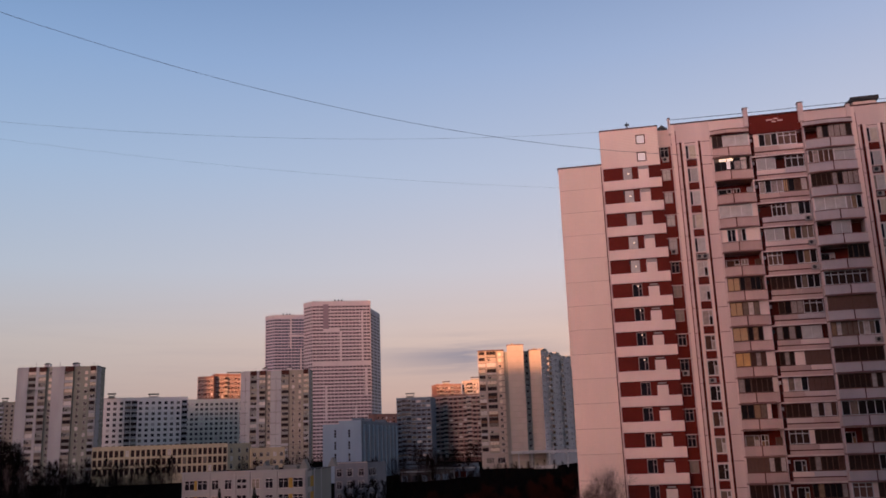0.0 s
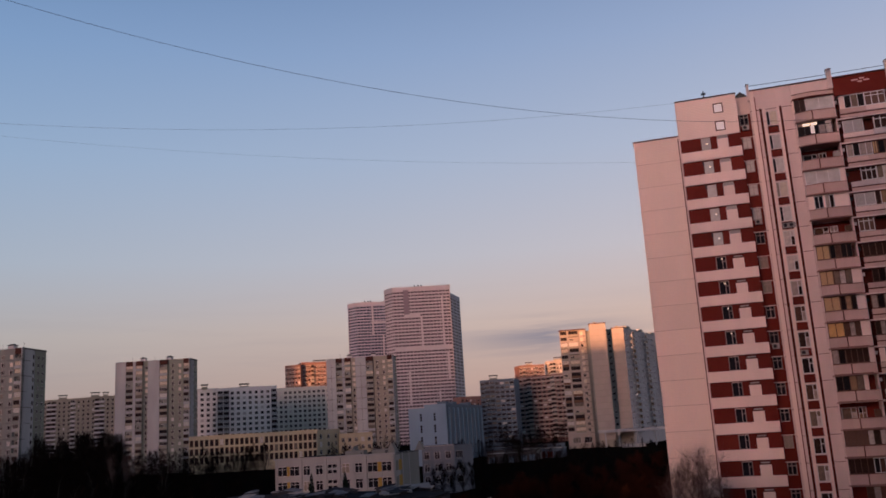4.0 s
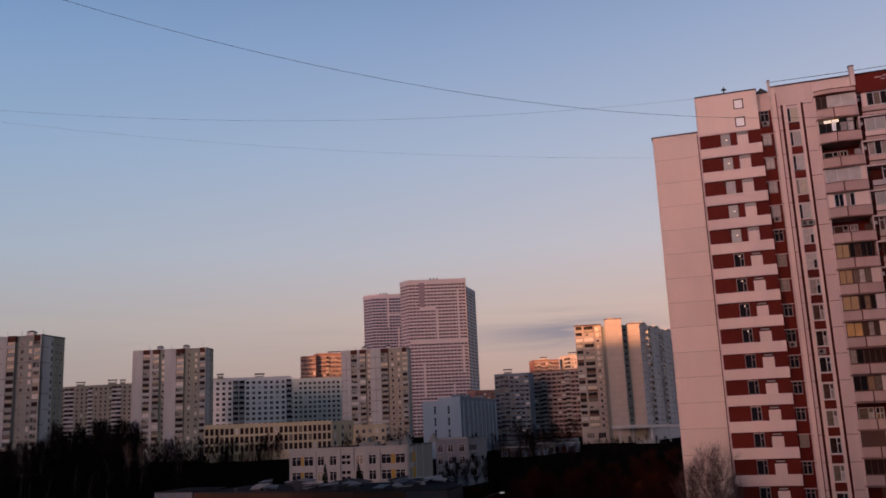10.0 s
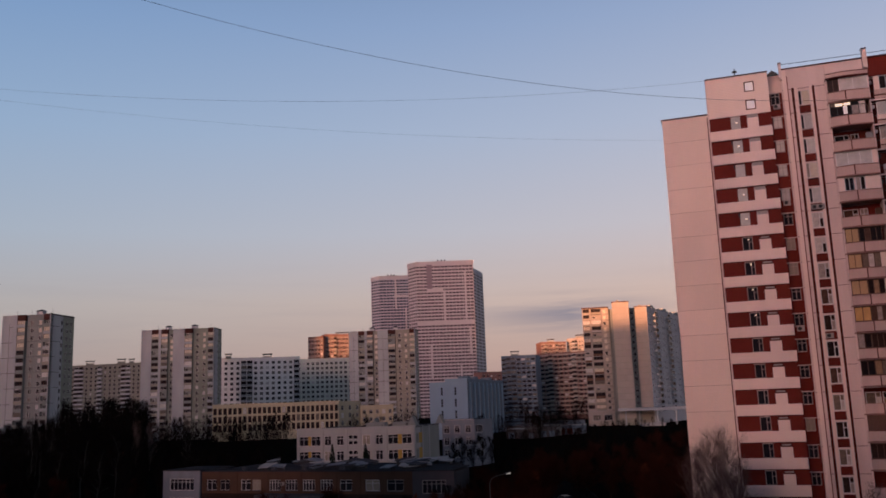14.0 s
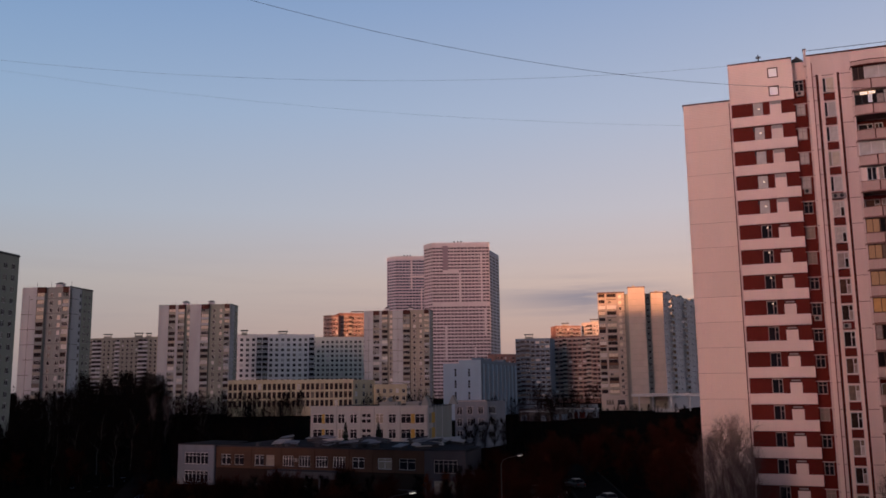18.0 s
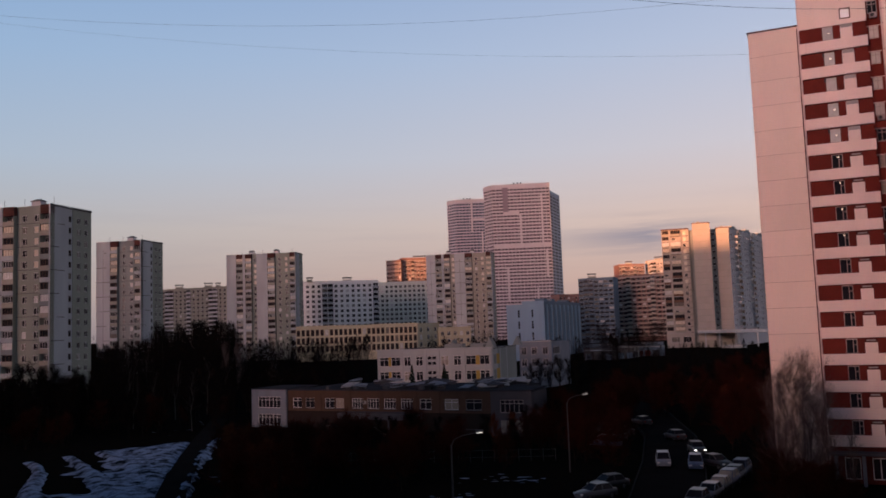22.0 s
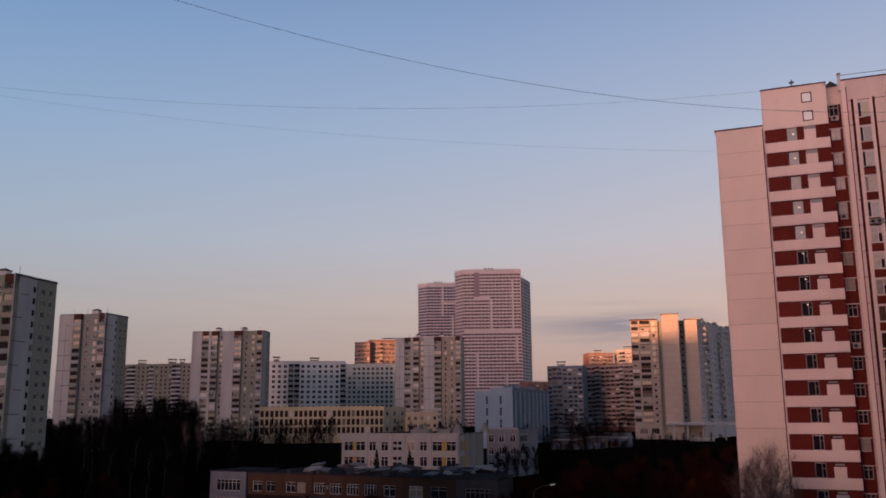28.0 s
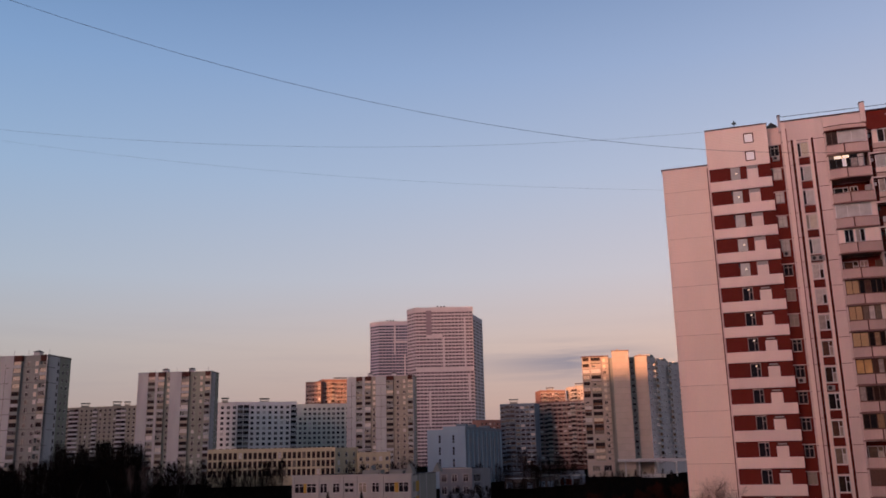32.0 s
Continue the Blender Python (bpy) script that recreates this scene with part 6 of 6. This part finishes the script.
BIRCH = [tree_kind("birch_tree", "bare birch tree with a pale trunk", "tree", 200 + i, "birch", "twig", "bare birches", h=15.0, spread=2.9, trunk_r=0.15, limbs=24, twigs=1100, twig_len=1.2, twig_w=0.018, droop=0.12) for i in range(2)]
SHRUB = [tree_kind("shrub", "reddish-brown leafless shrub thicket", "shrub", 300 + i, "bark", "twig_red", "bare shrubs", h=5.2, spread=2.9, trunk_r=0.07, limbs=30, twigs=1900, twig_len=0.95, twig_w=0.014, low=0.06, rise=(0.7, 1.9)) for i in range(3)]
RUST = [tree_kind("shrub", "rust-coloured shrub holding dry winter twigs", "shrub", 500 + i, "bark", "twig_rust", "bare shrubs", h=6.4, spread=2.6, trunk_r=0.07, limbs=34, twigs=2600, twig_len=0.8, twig_w=0.013, low=0.08, rise=(0.8, 2.0)) for i in range(2)]
POPLAR = [tree_kind("tree", "tall bare fine-twigged tree beside the pink block", "tree", 400 + i, "bark_grey", "twig_grey", "bare trees", h=14.0, spread=4.6, trunk_r=0.085, limbs=56, twigs=3200, twig_len=1.3, twig_w=0.005, low=0.02, rise=(1.8, 3.6)) for i in range(2)]


def spruce():
    rnd = random.Random(7)
    t = thing("spruce_tree", "small dark spruce before the white school", "tree", pose(0, -320, 0), "spruces")
    part("trunk", Mesh().tube([(0, 0, -0.3), (0, 0, 9)], [0.16, 0.03], 6).data("trunk", "bark"), t)
    k = Mesh()
    for i in range(520):
        z = 0.8 + 8.2 * rnd.random() ** 1.25
        r = 2.0 * (1 - z / 9.6) * rnd.uniform(0.6, 1.1)
        a = rnd.uniform(0, 6.283)
        p = Vector((0.1 * math.cos(a), 0.1 * math.sin(a), z))
        q = Vector((r * math.cos(a), r * math.sin(a), z - 0.25 * r))
        o = Vector((-math.sin(a), math.cos(a), 0)) * 0.16
        k.face([tuple(p), tuple(p.lerp(q, 0.6) - o), tuple(q), tuple(p.lerp(q, 0.6) + o)])
        k.face([tuple(p), tuple(p.lerp(q, 0.6) + Vector((0, 0, -0.28))), tuple(q), tuple(p.lerp(q, 0.6) + Vector((0, 0, 0.1)))])
    part("crown", k.data("crown", "needles"), t)
    return t


SPRUCE = spruce()


def free_of_houses(x, y):
    """True where no house, road or snowfield lies."""
    az, d = math.degrees(math.atan2(x, y)), math.hypot(x, y)
    if -17.5 < az < 3.3 and 124 < d < 190:
        return False
    if -9.5 < az < 5 and 186 < d < 285:
        return False
    if -14.5 < az < -1.5 and 380 < d < 425:
        return False
    if -0.4 < az < 6.5 and 325 < d < 400:
        return False
    if -33 < az < -25.5 and 214 < d < 250 or -27 < az < -21.3 and 338 < d < 375 or -19 < az < -12.6 and 414 < d < 450:
        return False
    if 9.8 < az < 18 and 390 < d < 500:
        return False
    if 7.4 < az < 13.6 and d < 150 or 10 < az < 16.3 and 78 < d < 108:
        return False
    if -31.5 < az < -18.6 and 84 < d < 160:
        return False
    if d > 60 and az > 16.0 and d < 125:
        return False
    return True


def plant_all():
    rnd = random.Random(77)
    # az from, az to, d from, d to, how many, kinds, scale from, to
    zones = ((-35, -26, 165, 212, 30, BROAD, 0.6, 0.9), (-33, -25.5, 185, 212, 12, BROAD, 0.9, 1.1), (-26, -12, 165, 235, 58, BROAD, 0.55, 0.85),
             (-17, -9, 192, 235, 26, BROAD, 0.5, 0.75), (4.6, 17, 165, 240, 50, BROAD, 0.40, 0.60), (-25, -11, 165, 235, 8, BIRCH, 0.7, 1.0),
             (-19, 3, 96, 126, 32, SHRUB, 0.8, 1.25), (-18, -11.5, 84, 118, 20, SHRUB, 0.9, 1.3), (3.2, 8, 100, 170, 22, SHRUB, 0.9, 1.3), (13.6, 17, 118, 250, 24, SHRUB, 1.0, 1.7),
             (6, 15, 150, 210, 28, SHRUB, 0.9, 1.5), (-34, -18, 160, 190, 18, SHRUB, 0.8, 1.4), (-13, 2, 112, 124, 8, BROAD, 0.40, 0.55), (-34, -31, 90, 165, 12, BROAD, 0.5, 0.8))
    for a0, a1, d0, d1, n, kinds, s0, s1 in zones:
        done = 0
        for _ in range(n * 6):
            az, d = rnd.uniform(a0, a1), math.sqrt(rnd.uniform(d0 * d0, d1 * d1))
            p = polar(az, d)
            if not free_of_houses(p.x, p.y):
                continue
            plant(rnd.choice(kinds), p.x, p.y, rnd.uniform(s0, s1), rnd.uniform(0, 360))
            done += 1
            if done == n:
                break
    for az, d, s, kind in ((16.6, 91, 0.86, POPLAR[0]), (17.0, 88, 0.90, POPLAR[1]), (17.4, 91, 0.95, POPLAR[0]), (17.9, 88, 1.02, POPLAR[1]), (18.4, 91, 1.03, POPLAR[0]), (18.9, 88, 0.98, POPLAR[1]), (19.4, 90, 0.84, POPLAR[0]), (20.8, 90, 0.55, POPLAR[1]), (26.8, 90, 0.66, POPLAR[1]), (25.4, 92, 0.5, POPLAR[0])):
        p = polar(az, d)
        plant(kind, p.x, p.y, s, az * 40)
    for i in range(22):
        az = 16.4 + 4.4 * i / 21
        p = polar(az + rnd.uniform(-0.2, 0.2), rnd.uniform(84, 91))
        plant(SHRUB[i % 3], p.x, p.y, rnd.uniform(0.6, 0.95) if az < 19.6 else 0.5, 47 * i)
    for az, d, s in ((0.4, 131, 0.42), (1.2, 128, 0.48), (1.9, 133, 0.45), (2.6, 128, 0.5), (3.2, 136, 0.48), (1.6, 225, 0.62), (2.2, 232, 0.7), (2.9, 226, 0.66), (3.5, 233, 0.74), (4.1, 228, 0.7), (4.6, 236, 0.72),
                     (-11.5, 121, 0.42), (-9.0, 120, 0.40), (-6.0, 120, 0.42), (-3.5, 119, 0.45), (-1.5, 122, 0.43)):
        p = polar(az, d)
        plant(BROAD[int(az * 10) % 4], p.x, p.y, s, az * 77)
    for i, (az, d, s) in enumerate(((-17.9, 108, 1.05), (-17.2, 103, 1.1), (-16.5, 110, 0.95), (-15.6, 105, 1.0), (-14.6, 108, 0.85), (-16.9, 96, 0.9), (-15.3, 97, 0.85), (-0.9, 128, 0.75), (0.2, 127, 0.8), (7.0, 150, 0.9), (13.8, 150, 1.0), (14.6, 160, 1.1))):
        p = polar(az, d)
        plant(RUST[i % 2], p.x, p.y, s, 67 * i)
    for az, d, s in ((-6.19, 186, 1.16), (-4.06, 184, 1.16), (-5.2, 186, 0.7)):
        p = polar(az, d)
        plant(SPRUCE, p.x, p.y, s, az * 30)


plant_all()
for t in (*BROAD, *BIRCH, *SHRUB, *RUST, *POPLAR, SPRUCE):
    # the first of each kind stands with the others in the far wood
    i = (*BROAD, *BIRCH, *SHRUB, *RUST, *POPLAR, SPRUCE).index(t)
    p = polar(-27 + i * 0.8, 275 + 4 * (i % 3))
    t.matrix_basis = pose(p.x, p.y, ground_z(p.x, p.y) - 0.3, 0, 0, 33 * i)


def far_woods():
    """Woods at the feet of the distant blocks, and the tree line at the horizon, as one mass of trunks and twigs."""
    rnd = random.Random(91)
    k = Mesh()
    spots = []
    for a0, a1, d0, d1, n, h0, h1 in ((-36, 20, 395, 590, 420, 7, 13), (-40, 40, 700, 1500, 260, 10, 20), (-36, -17.5, 250, 335, 130, 10, 14.5), (-26, -12, 235, 300, 90, 7, 11), (-21, -9, 300, 378, 90, 8, 12),
                                      (-22.5, -17.6, 300, 390, 110, 10, 19), (-13.5, -5.5, 430, 466, 90, 10, 15.5), (-17, -8, 235, 300, 40, 6, 9.5), (-5, 9, 290, 378, 80, 7, 10), (4.6, 17, 240, 300, 90, 5, 7), (5, 9.8, 300, 385, 50, 6, 9), (9.8, 16.5, 300, 380, 50, 3, 4.5), (-34.5, -25.2, 192, 212, 150, 6.5, 10), (-26.5, -20.5, 318, 336, 60, 9, 12)):
        spots += [(rnd.uniform(a0, a1), math.sqrt(rnd.uniform(d0 * d0, d1 * d1)), rnd.uniform(h0, h1)) for _ in range(n)]
    for az, d, h in spots:
        p = polar(az, d)
        if d < 590 and not free_of_houses(p.x, p.y):
            continue
        g = ground_z(p.x, p.y) - 0.3
        k.tube([(p.x, p.y, g), (p.x + rnd.uniform(-.4, .4), p.y, g + h * 0.85)], [0.13, 0.04], 3)
        for _ in range(360 if d < 395 else 110):
            z = h * (0.12 + 0.88 * rnd.random() ** 0.8)
            r = h * 0.30 * math.sin(math.pi * min(1, 0.2 + 0.8 * z / h)) * rnd.uniform(0.1, 1.1)
            a = rnd.uniform(0, 6.283)
            q = Vector((p.x + r * math.cos(a), p.y + r * math.sin(a), g + z))
            e = Vector((math.cos(a) * 0.35 + rnd.uniform(-.3, .3), math.sin(a) * 0.35 + rnd.uniform(-.3, .3), rnd.uniform(0.5, 1.1))) * h * 0.13
            o = Vector((rnd.uniform(-1, 1), rnd.uniform(-1, 1), rnd.uniform(-.2, .2))) * h * (0.0045 if d < 395 else 0.009)
            k.face([tuple(q - o), tuple(q + o), tuple(q + e)])
    single("far_woods", k.data("far_woods", "twig"), "bare dark woods at the feet of distant blocks", "woods", kind="stuff")


far_woods()


# ---- road, pavement, path and snow ----
def ribbon(name, pts, width, z, mat, label, category, thick=0.05, kind="structure"):
    k = Mesh()
    v = [Vector(p) for p in pts]
    left, right = [], []
    for i, p in enumerate(v):
        d = (v[min(i + 1, len(v) - 1)] - v[max(i - 1, 0)]).normalized()
        s = Vector((-d.y, d.x)) * width / 2
        left.append(p + s)
        right.append(p - s)
    for i in range(len(v) - 1):
        a, b, c, d = right[i], right[i + 1], left[i + 1], left[i]
        k.face([(a.x, a.y, z), (b.x, b.y, z), (c.x, c.y, z), (d.x, d.y, z)])
        for q, r in ((a, b), (c, d)):
            k.face([(q.x, q.y, z - thick), (r.x, r.y, z - thick), (r.x, r.y, z), (q.x, q.y, z)])
    return single(name, k.data(name, mat), label, category, kind=kind)


drive = [polar(az, d).to_2d() for az, d in ((9.0, 30), (9.2, 70), (10.0, 90), (10.4, 110), (10.3, 135), (9.0, 170), (8.0, 215))]
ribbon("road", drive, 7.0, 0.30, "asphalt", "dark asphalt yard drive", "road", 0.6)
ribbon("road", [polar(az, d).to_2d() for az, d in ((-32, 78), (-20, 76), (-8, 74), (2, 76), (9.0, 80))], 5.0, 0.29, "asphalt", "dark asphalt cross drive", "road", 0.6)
for off, nm in ((-3.7, "kerb"), (3.7, "kerb")):
    pts = []
    for i, p in enumerate(drive):
        d = (drive[min(i + 1, len(drive) - 1)] - drive[max(i - 1, 0)]).normalized()
        pts.append(p + Vector((-d.y, d.x)) * off)
    ribbon("kerb", pts, 0.2, 0.42, "kerb", "grey concrete kerb along the drive", "kerb", 0.6)
ribbon("path", [polar(az, d).to_2d() for az, d in ((-22.6, 80), (-21.9, 95), (-21.2, 112), (-20.3, 135), (-19.6, 155), (-18.6, 190))], 3.2, 0.31, "asphalt", "wet asphalt footpath beside the snow", "path", 0.6)


def snowfield():
    k = Mesh()
    step = 0.45
    spots = {}
    for i in range(-270, -60):
        for j in range(170, 360):
            x, y = i * step * 0.9, j * step
            spots[i, j] = (x, y)

    def keep(x, y):
        az, d = math.degrees(math.atan2(x, y)), math.hypot(x, y)
        edge = (-23.0 + (d - 95) * 0.038 - az) / 0.8
        reach = min((d - 84) / 6, (152 + (az + 21) * 1.1 - d) / 6)
        # heaped furrows run from the far left to the near right
        along, across = 0.59 * x - 0.81 * y, 0.81 * x + 0.59 * y
        rough = 0.35 * noise.noise((x * 0.45, y * 0.45, 9.0)) + 0.30 * noise.noise((along * 0.16, across * 0.3, 5.0)) + 0.3 * noise.noise((x * 0.13, y * 0.13, 4.0))
        furrow = math.sin(across * 0.95 + 3.0 * noise.noise((along * 0.04, across * 0.08, 2.0)))
        near = min(1, max(0, (116 - d) / 20))
        ease = min(1, max(0, (az + 25.6 + 1.2 * near) / 2.2))
        ridges = -0.75 + 1.25 * max(0, furrow) ** 2 + 0.55 * near + 1.0 * rough - 0.12 * max(0, -27 - az)
        field = ridges * (1 - ease) + (0.42 + 0.30 * furrow + 1.0 * rough) * ease
        strip = 0.5 - abs(az + 21.3 - (d - 94) * 0.040) / 0.35 + 2.4 * rough
        return min(max(min(field, edge + rough), strip), reach + rough, 0.8)

    idx = {}

    def vert(i, j):
        if (i, j) not in idx:
            x, y = spots[i, j]
            idx[i, j] = len(k.v)
            h = keep(x, y)
            k.v.append((x, y, 0.20 + (0.28 if h > 0 else 0.7) * h + 0.08 * noise.noise((x * 0.5, y * 0.5, 1.0))))
        return idx[i, j]

    for (i, j), (x, y) in spots.items():
        if (i + 1, j + 1) in spots and keep(x, y) > -0.9:
            k.f.append((vert(i, j), vert(i + 1, j), vert(i + 1, j + 1), vert(i, j + 1)))
            k.m.append(0)
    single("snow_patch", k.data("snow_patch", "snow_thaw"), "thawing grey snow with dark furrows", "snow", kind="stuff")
    rnd = random.Random(5)
    p = Mesh()
    for _ in range(95):
        az, d = rnd.choice(((rnd.uniform(-3.5, 2.5), rnd.uniform(97, 103)), (rnd.uniform(-16, -10.5), rnd.uniform(120, 126)), (rnd.uniform(-5.5, -2.5), rnd.uniform(85, 92)), (rnd.uniform(-19, -14), rnd.uniform(96, 122)), (rnd.uniform(-24, -16), rnd.uniform(160, 190)), (rnd.uniform(-14, -8), rnd.uniform(200, 260))))
        c = polar(az, d)
        n = 17
        r = rnd.uniform(0.12, 0.42)
        p.face([(c.x + r * rnd.uniform(0.6, 1.4) * 1.6 * math.cos(6.283 * q / n), c.y + r * rnd.uniform(0.5, 1.0) * math.sin(6.283 * q / n), ground_z(c.x, c.y) + 0.30) for q in range(n)])
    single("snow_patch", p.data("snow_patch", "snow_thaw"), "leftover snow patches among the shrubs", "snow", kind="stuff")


snowfield()


# ---- street lamps ----
def street_lamp(x, y, turn, label):
    t = thing("street_lamp", label, "street lamp", pose(x, y, 0, 0, 0, turn), "street lamps")
    part("pole", Mesh().tube([(0, 0, -0.2), (0, 0, 4), (0, 0, 8.1)], [0.10, 0.085, 0.07], 8).data("pole", "pole_steel"), t)
    part("arm", Mesh().tube([(0, 0, 8.0), (0.25, 0, 8.5), (0.9, 0, 8.8), (2.1, 0, 9.0)], [0.06, 0.05, 0.05, 0.045], 6).data("arm", "pole_steel"), t)
    h = part("head", Mesh().prism([(0, -0.13), (0.6, -0.16), (0.7, 0), (0.6, 0.16), (0, 0.13)], 0, 0.14).data("head", "pole_steel"), t, pose(2.0, 0, 8.98, 0, -8, 0))
    part("lens", Mesh().box(0.12, 0.62, -0.11, 0.11, -0.05, -0.002).data("lens", "lamp_cold"), h, None, "lit lamp lens")


street_lamp(-4.67, 71.0, 0, "grey steel street lamp with a curved arm")
street_lamp(7.2, 106.0, 12, "grey steel street lamp with a lit head")


# ---- parked cars ----
def car_paint(name, base):
    m = material(name, base, 0.3, 0.06, 0.8, 6.0, 0.0, dirt_amount=0.35, spec=0.35)
    return m


PAINT = {n: car_paint("paint_" + n, c) for n, c in (("white", (0.19, 0.215, 0.26)), ("silver", (0.06, 0.068, 0.085)), ("dark", (0.03, 0.032, 0.038)), ("blue", (0.06, 0.09, 0.16)), ("red", (0.20, 0.03, 0.025)))}


def car_kind(paint, tall):
    """A hatchback or estate, 4.3 m long; it points along +y."""
    t = thing("car", "x", "car", pose(0, 0, 0))
    L, W = 2.15, 0.86
    k = Mesh()
    shape = ((-2.15, 0.70, 0.78), (-2.06, 0.80, 0.92), (-1.6, 0.85, 0.98), (-0.8, 0.86, 1.0), (0.0, 0.86, 0.98), (0.95, 0.86, 0.95), (1.6, 0.84, 0.86), (2.0, 0.77, 0.77), (2.15, 0.66, 0.66))
    for y, hw, top in shape:
        k.v += [(-hw * 0.95, y, 0.30), (-hw, y, 0.58), (-hw * 0.97, y, top - 0.10), (-hw * 0.85, y, top), (hw * 0.85, y, top), (hw * 0.97, y, top - 0.10), (hw, y, 0.58), (hw * 0.95, y, 0.30)]
    for r in range(len(shape) - 1):
        for j in range(8):
            a, b = r * 8 + j, r * 8 + (j + 1) % 8
            k.f.append((a, a + 8, b + 8, b))
    k.f += [tuple(range(8)), tuple(range(len(k.v) - 1, len(k.v) - 9, -1))]
    k.m = [0] * len(k.f)
    shell = k.data("body", paint)
    shell.polygons.foreach_set("use_smooth", [True] * (len(k.f) - 2) + [False, False])
    part("body", shell, t)
    hgt = 1.48 + 0.12 * tall
    back = -1.9 if tall else -1.55
    c = Mesh()
    lo = [(-0.78, back, 0.95), (0.78, back, 0.95), (0.78, 1.0, 0.95), (-0.78, 1.0, 0.95)]
    hi = [(-0.62, back + 0.35, hgt), (0.62, back + 0.35, hgt), (0.62, 0.25, hgt), (-0.62, 0.25, hgt)]
    for i in range(4):
        j = (i + 1) % 4
        c.face([lo[i], lo[j], hi[j], hi[i]])
    part("cabin_glass", c.data("cabin_glass", "pane"), t)
    posts = Mesh()
    for p, q in zip(lo, hi):
        posts.tube([p, q], 0.05, 4)
    for x in (-1, 1):
        posts.tube([(0.785 * x, -0.25, 0.95), (0.63 * x, -0.3, hgt)], 0.05, 4)
    part("window_pillar", posts.data("window_pillar", paint), t)
    rf = Mesh().box(-0.64, 0.64, back + 0.30, 0.32, hgt - 0.02, hgt + 0.03)
    part("roof_panel", rf.data("roof_panel", paint), t)
    for x in (-0.8, 0.8):
        for y in (-1.3, 1.35):
            w = part("wheel", Mesh().tube([(x - 0.1, y, 0.31), (x + 0.1, y, 0.31)], 0.31, 12).data("wheel", "rubber"), t)
            part("rim", Mesh().tube([(x - 0.11, y, 0.31), (x + 0.11, y, 0.31)], [0.19, 0.19], 10).face([(x + 0.11 * (1 if x > 0 else -1), y + 0.19 * math.cos(a), 0.31 + 0.19 * math.sin(a)) for a in (6.283 * i / 10 for i in range(10))]).data("rim", "metal_grey"), w)
    for x in (-0.62, 0.62):
        part("headlight", Mesh().box(x - 0.16, x + 0.16, L - 0.06, L + 0.02, 0.60, 0.74).data("headlight", "frame_white"), t)
        part("tail_light", Mesh().box(x - 0.14, x + 0.14, -L - 0.02, -L + 0.05, 0.66, 0.86).data("tail_light", "oxblood"), t)
    return t


CARS = {}
for paint, tall in (("white", 1), ("silver", 0), ("dark", 0), ("blue", 1), ("white", 0)):
    CARS[paint, tall] = car_kind(PAINT[paint], tall)
LABEL = {"white": "white car parked along the yard drive", "silver": "silver car parked along the yard drive", "dark": "dark car parked in the yard", "blue": "dark blue car parked in the yard", "red": "dark red car parked in the yard"}
parked = ((9.78, 107.8, "white", 1, 172), (11.7, 85, "silver", 0, 152), (12.5, 88.5, "white", 0, 150), (13.1, 92, "silver", 0, 153), (13.6, 95.5, "blue", 1, 150), (14.0, 99, "silver", 0, 151), (14.4, 102.5, "blue", 1, 152), (11.75, 106, "blue", 1, 169),
          (13.0, 107, "dark", 0, 205), (5.46, 88, "silver", 0, 120), (6.3, 93, "dark", 0, 118), (6.7, 131, "silver", 0, 75), (7.2, 136, "dark", 0, 80),
          (5.9, 140, "dark", 0, 80), (6.3, 124, "blue", 1, 70), (8.6, 150, "dark", 0, 20), (10.6, 131, "dark", 0, 15), (-15.0, 70, "dark", 0, 95), (3.6, 78.5, "dark", 0, 95))
used = set()
for az, d, paint, tall, turn in parked:
    p = polar(az, d)
    m = pose(p.x, p.y, 0.30, 0, 0, turn)
    kind = CARS[paint, tall]
    if kind in used:
        c = copy_thing(kind, m)
    else:
        used.add(kind)
        kind.matrix_basis = m
        c = kind
    tagged(c, LABEL[paint], "car", "parked cars")
# a car with its lights on
c = car_kind(PAINT["dark"], 0)
p = polar(11.87, 118)
c.matrix_basis = pose(p.x, p.y, 0.30, 0, 0, 180)
tagged(c, "dark car facing the viewer with headlights on", "car", "parked cars")
for o in c.children:
    if o.name.startswith("headlight"):
        o.data.materials.clear()
        o.data.materials.append(M["lamp_head"])


# ---- fence of the kindergarten ----
def fence():
    t = thing("fence", "low metal fence round the kindergarten yard", "fence", pose(0, 0, 0))
    a, b = polar(-17, 122), polar(3.0, 116)
    n = 26
    post = Mesh().box(-0.04, 0.04, -0.04, 0.04, 0, 1.6).data("post", "metal_dark")
    for i in range(n + 1):
        q = a.lerp(b, i / n)
        part("post", post, t, Matrix.Translation((q.x, q.y, -0.2)))
    for z in (0.35, 1.25):
        part("rail", Mesh().tube([(a.x, a.y, z), (b.x, b.y, z)], 0.025, 4).data("rail", "metal_dark"), t)


fence()
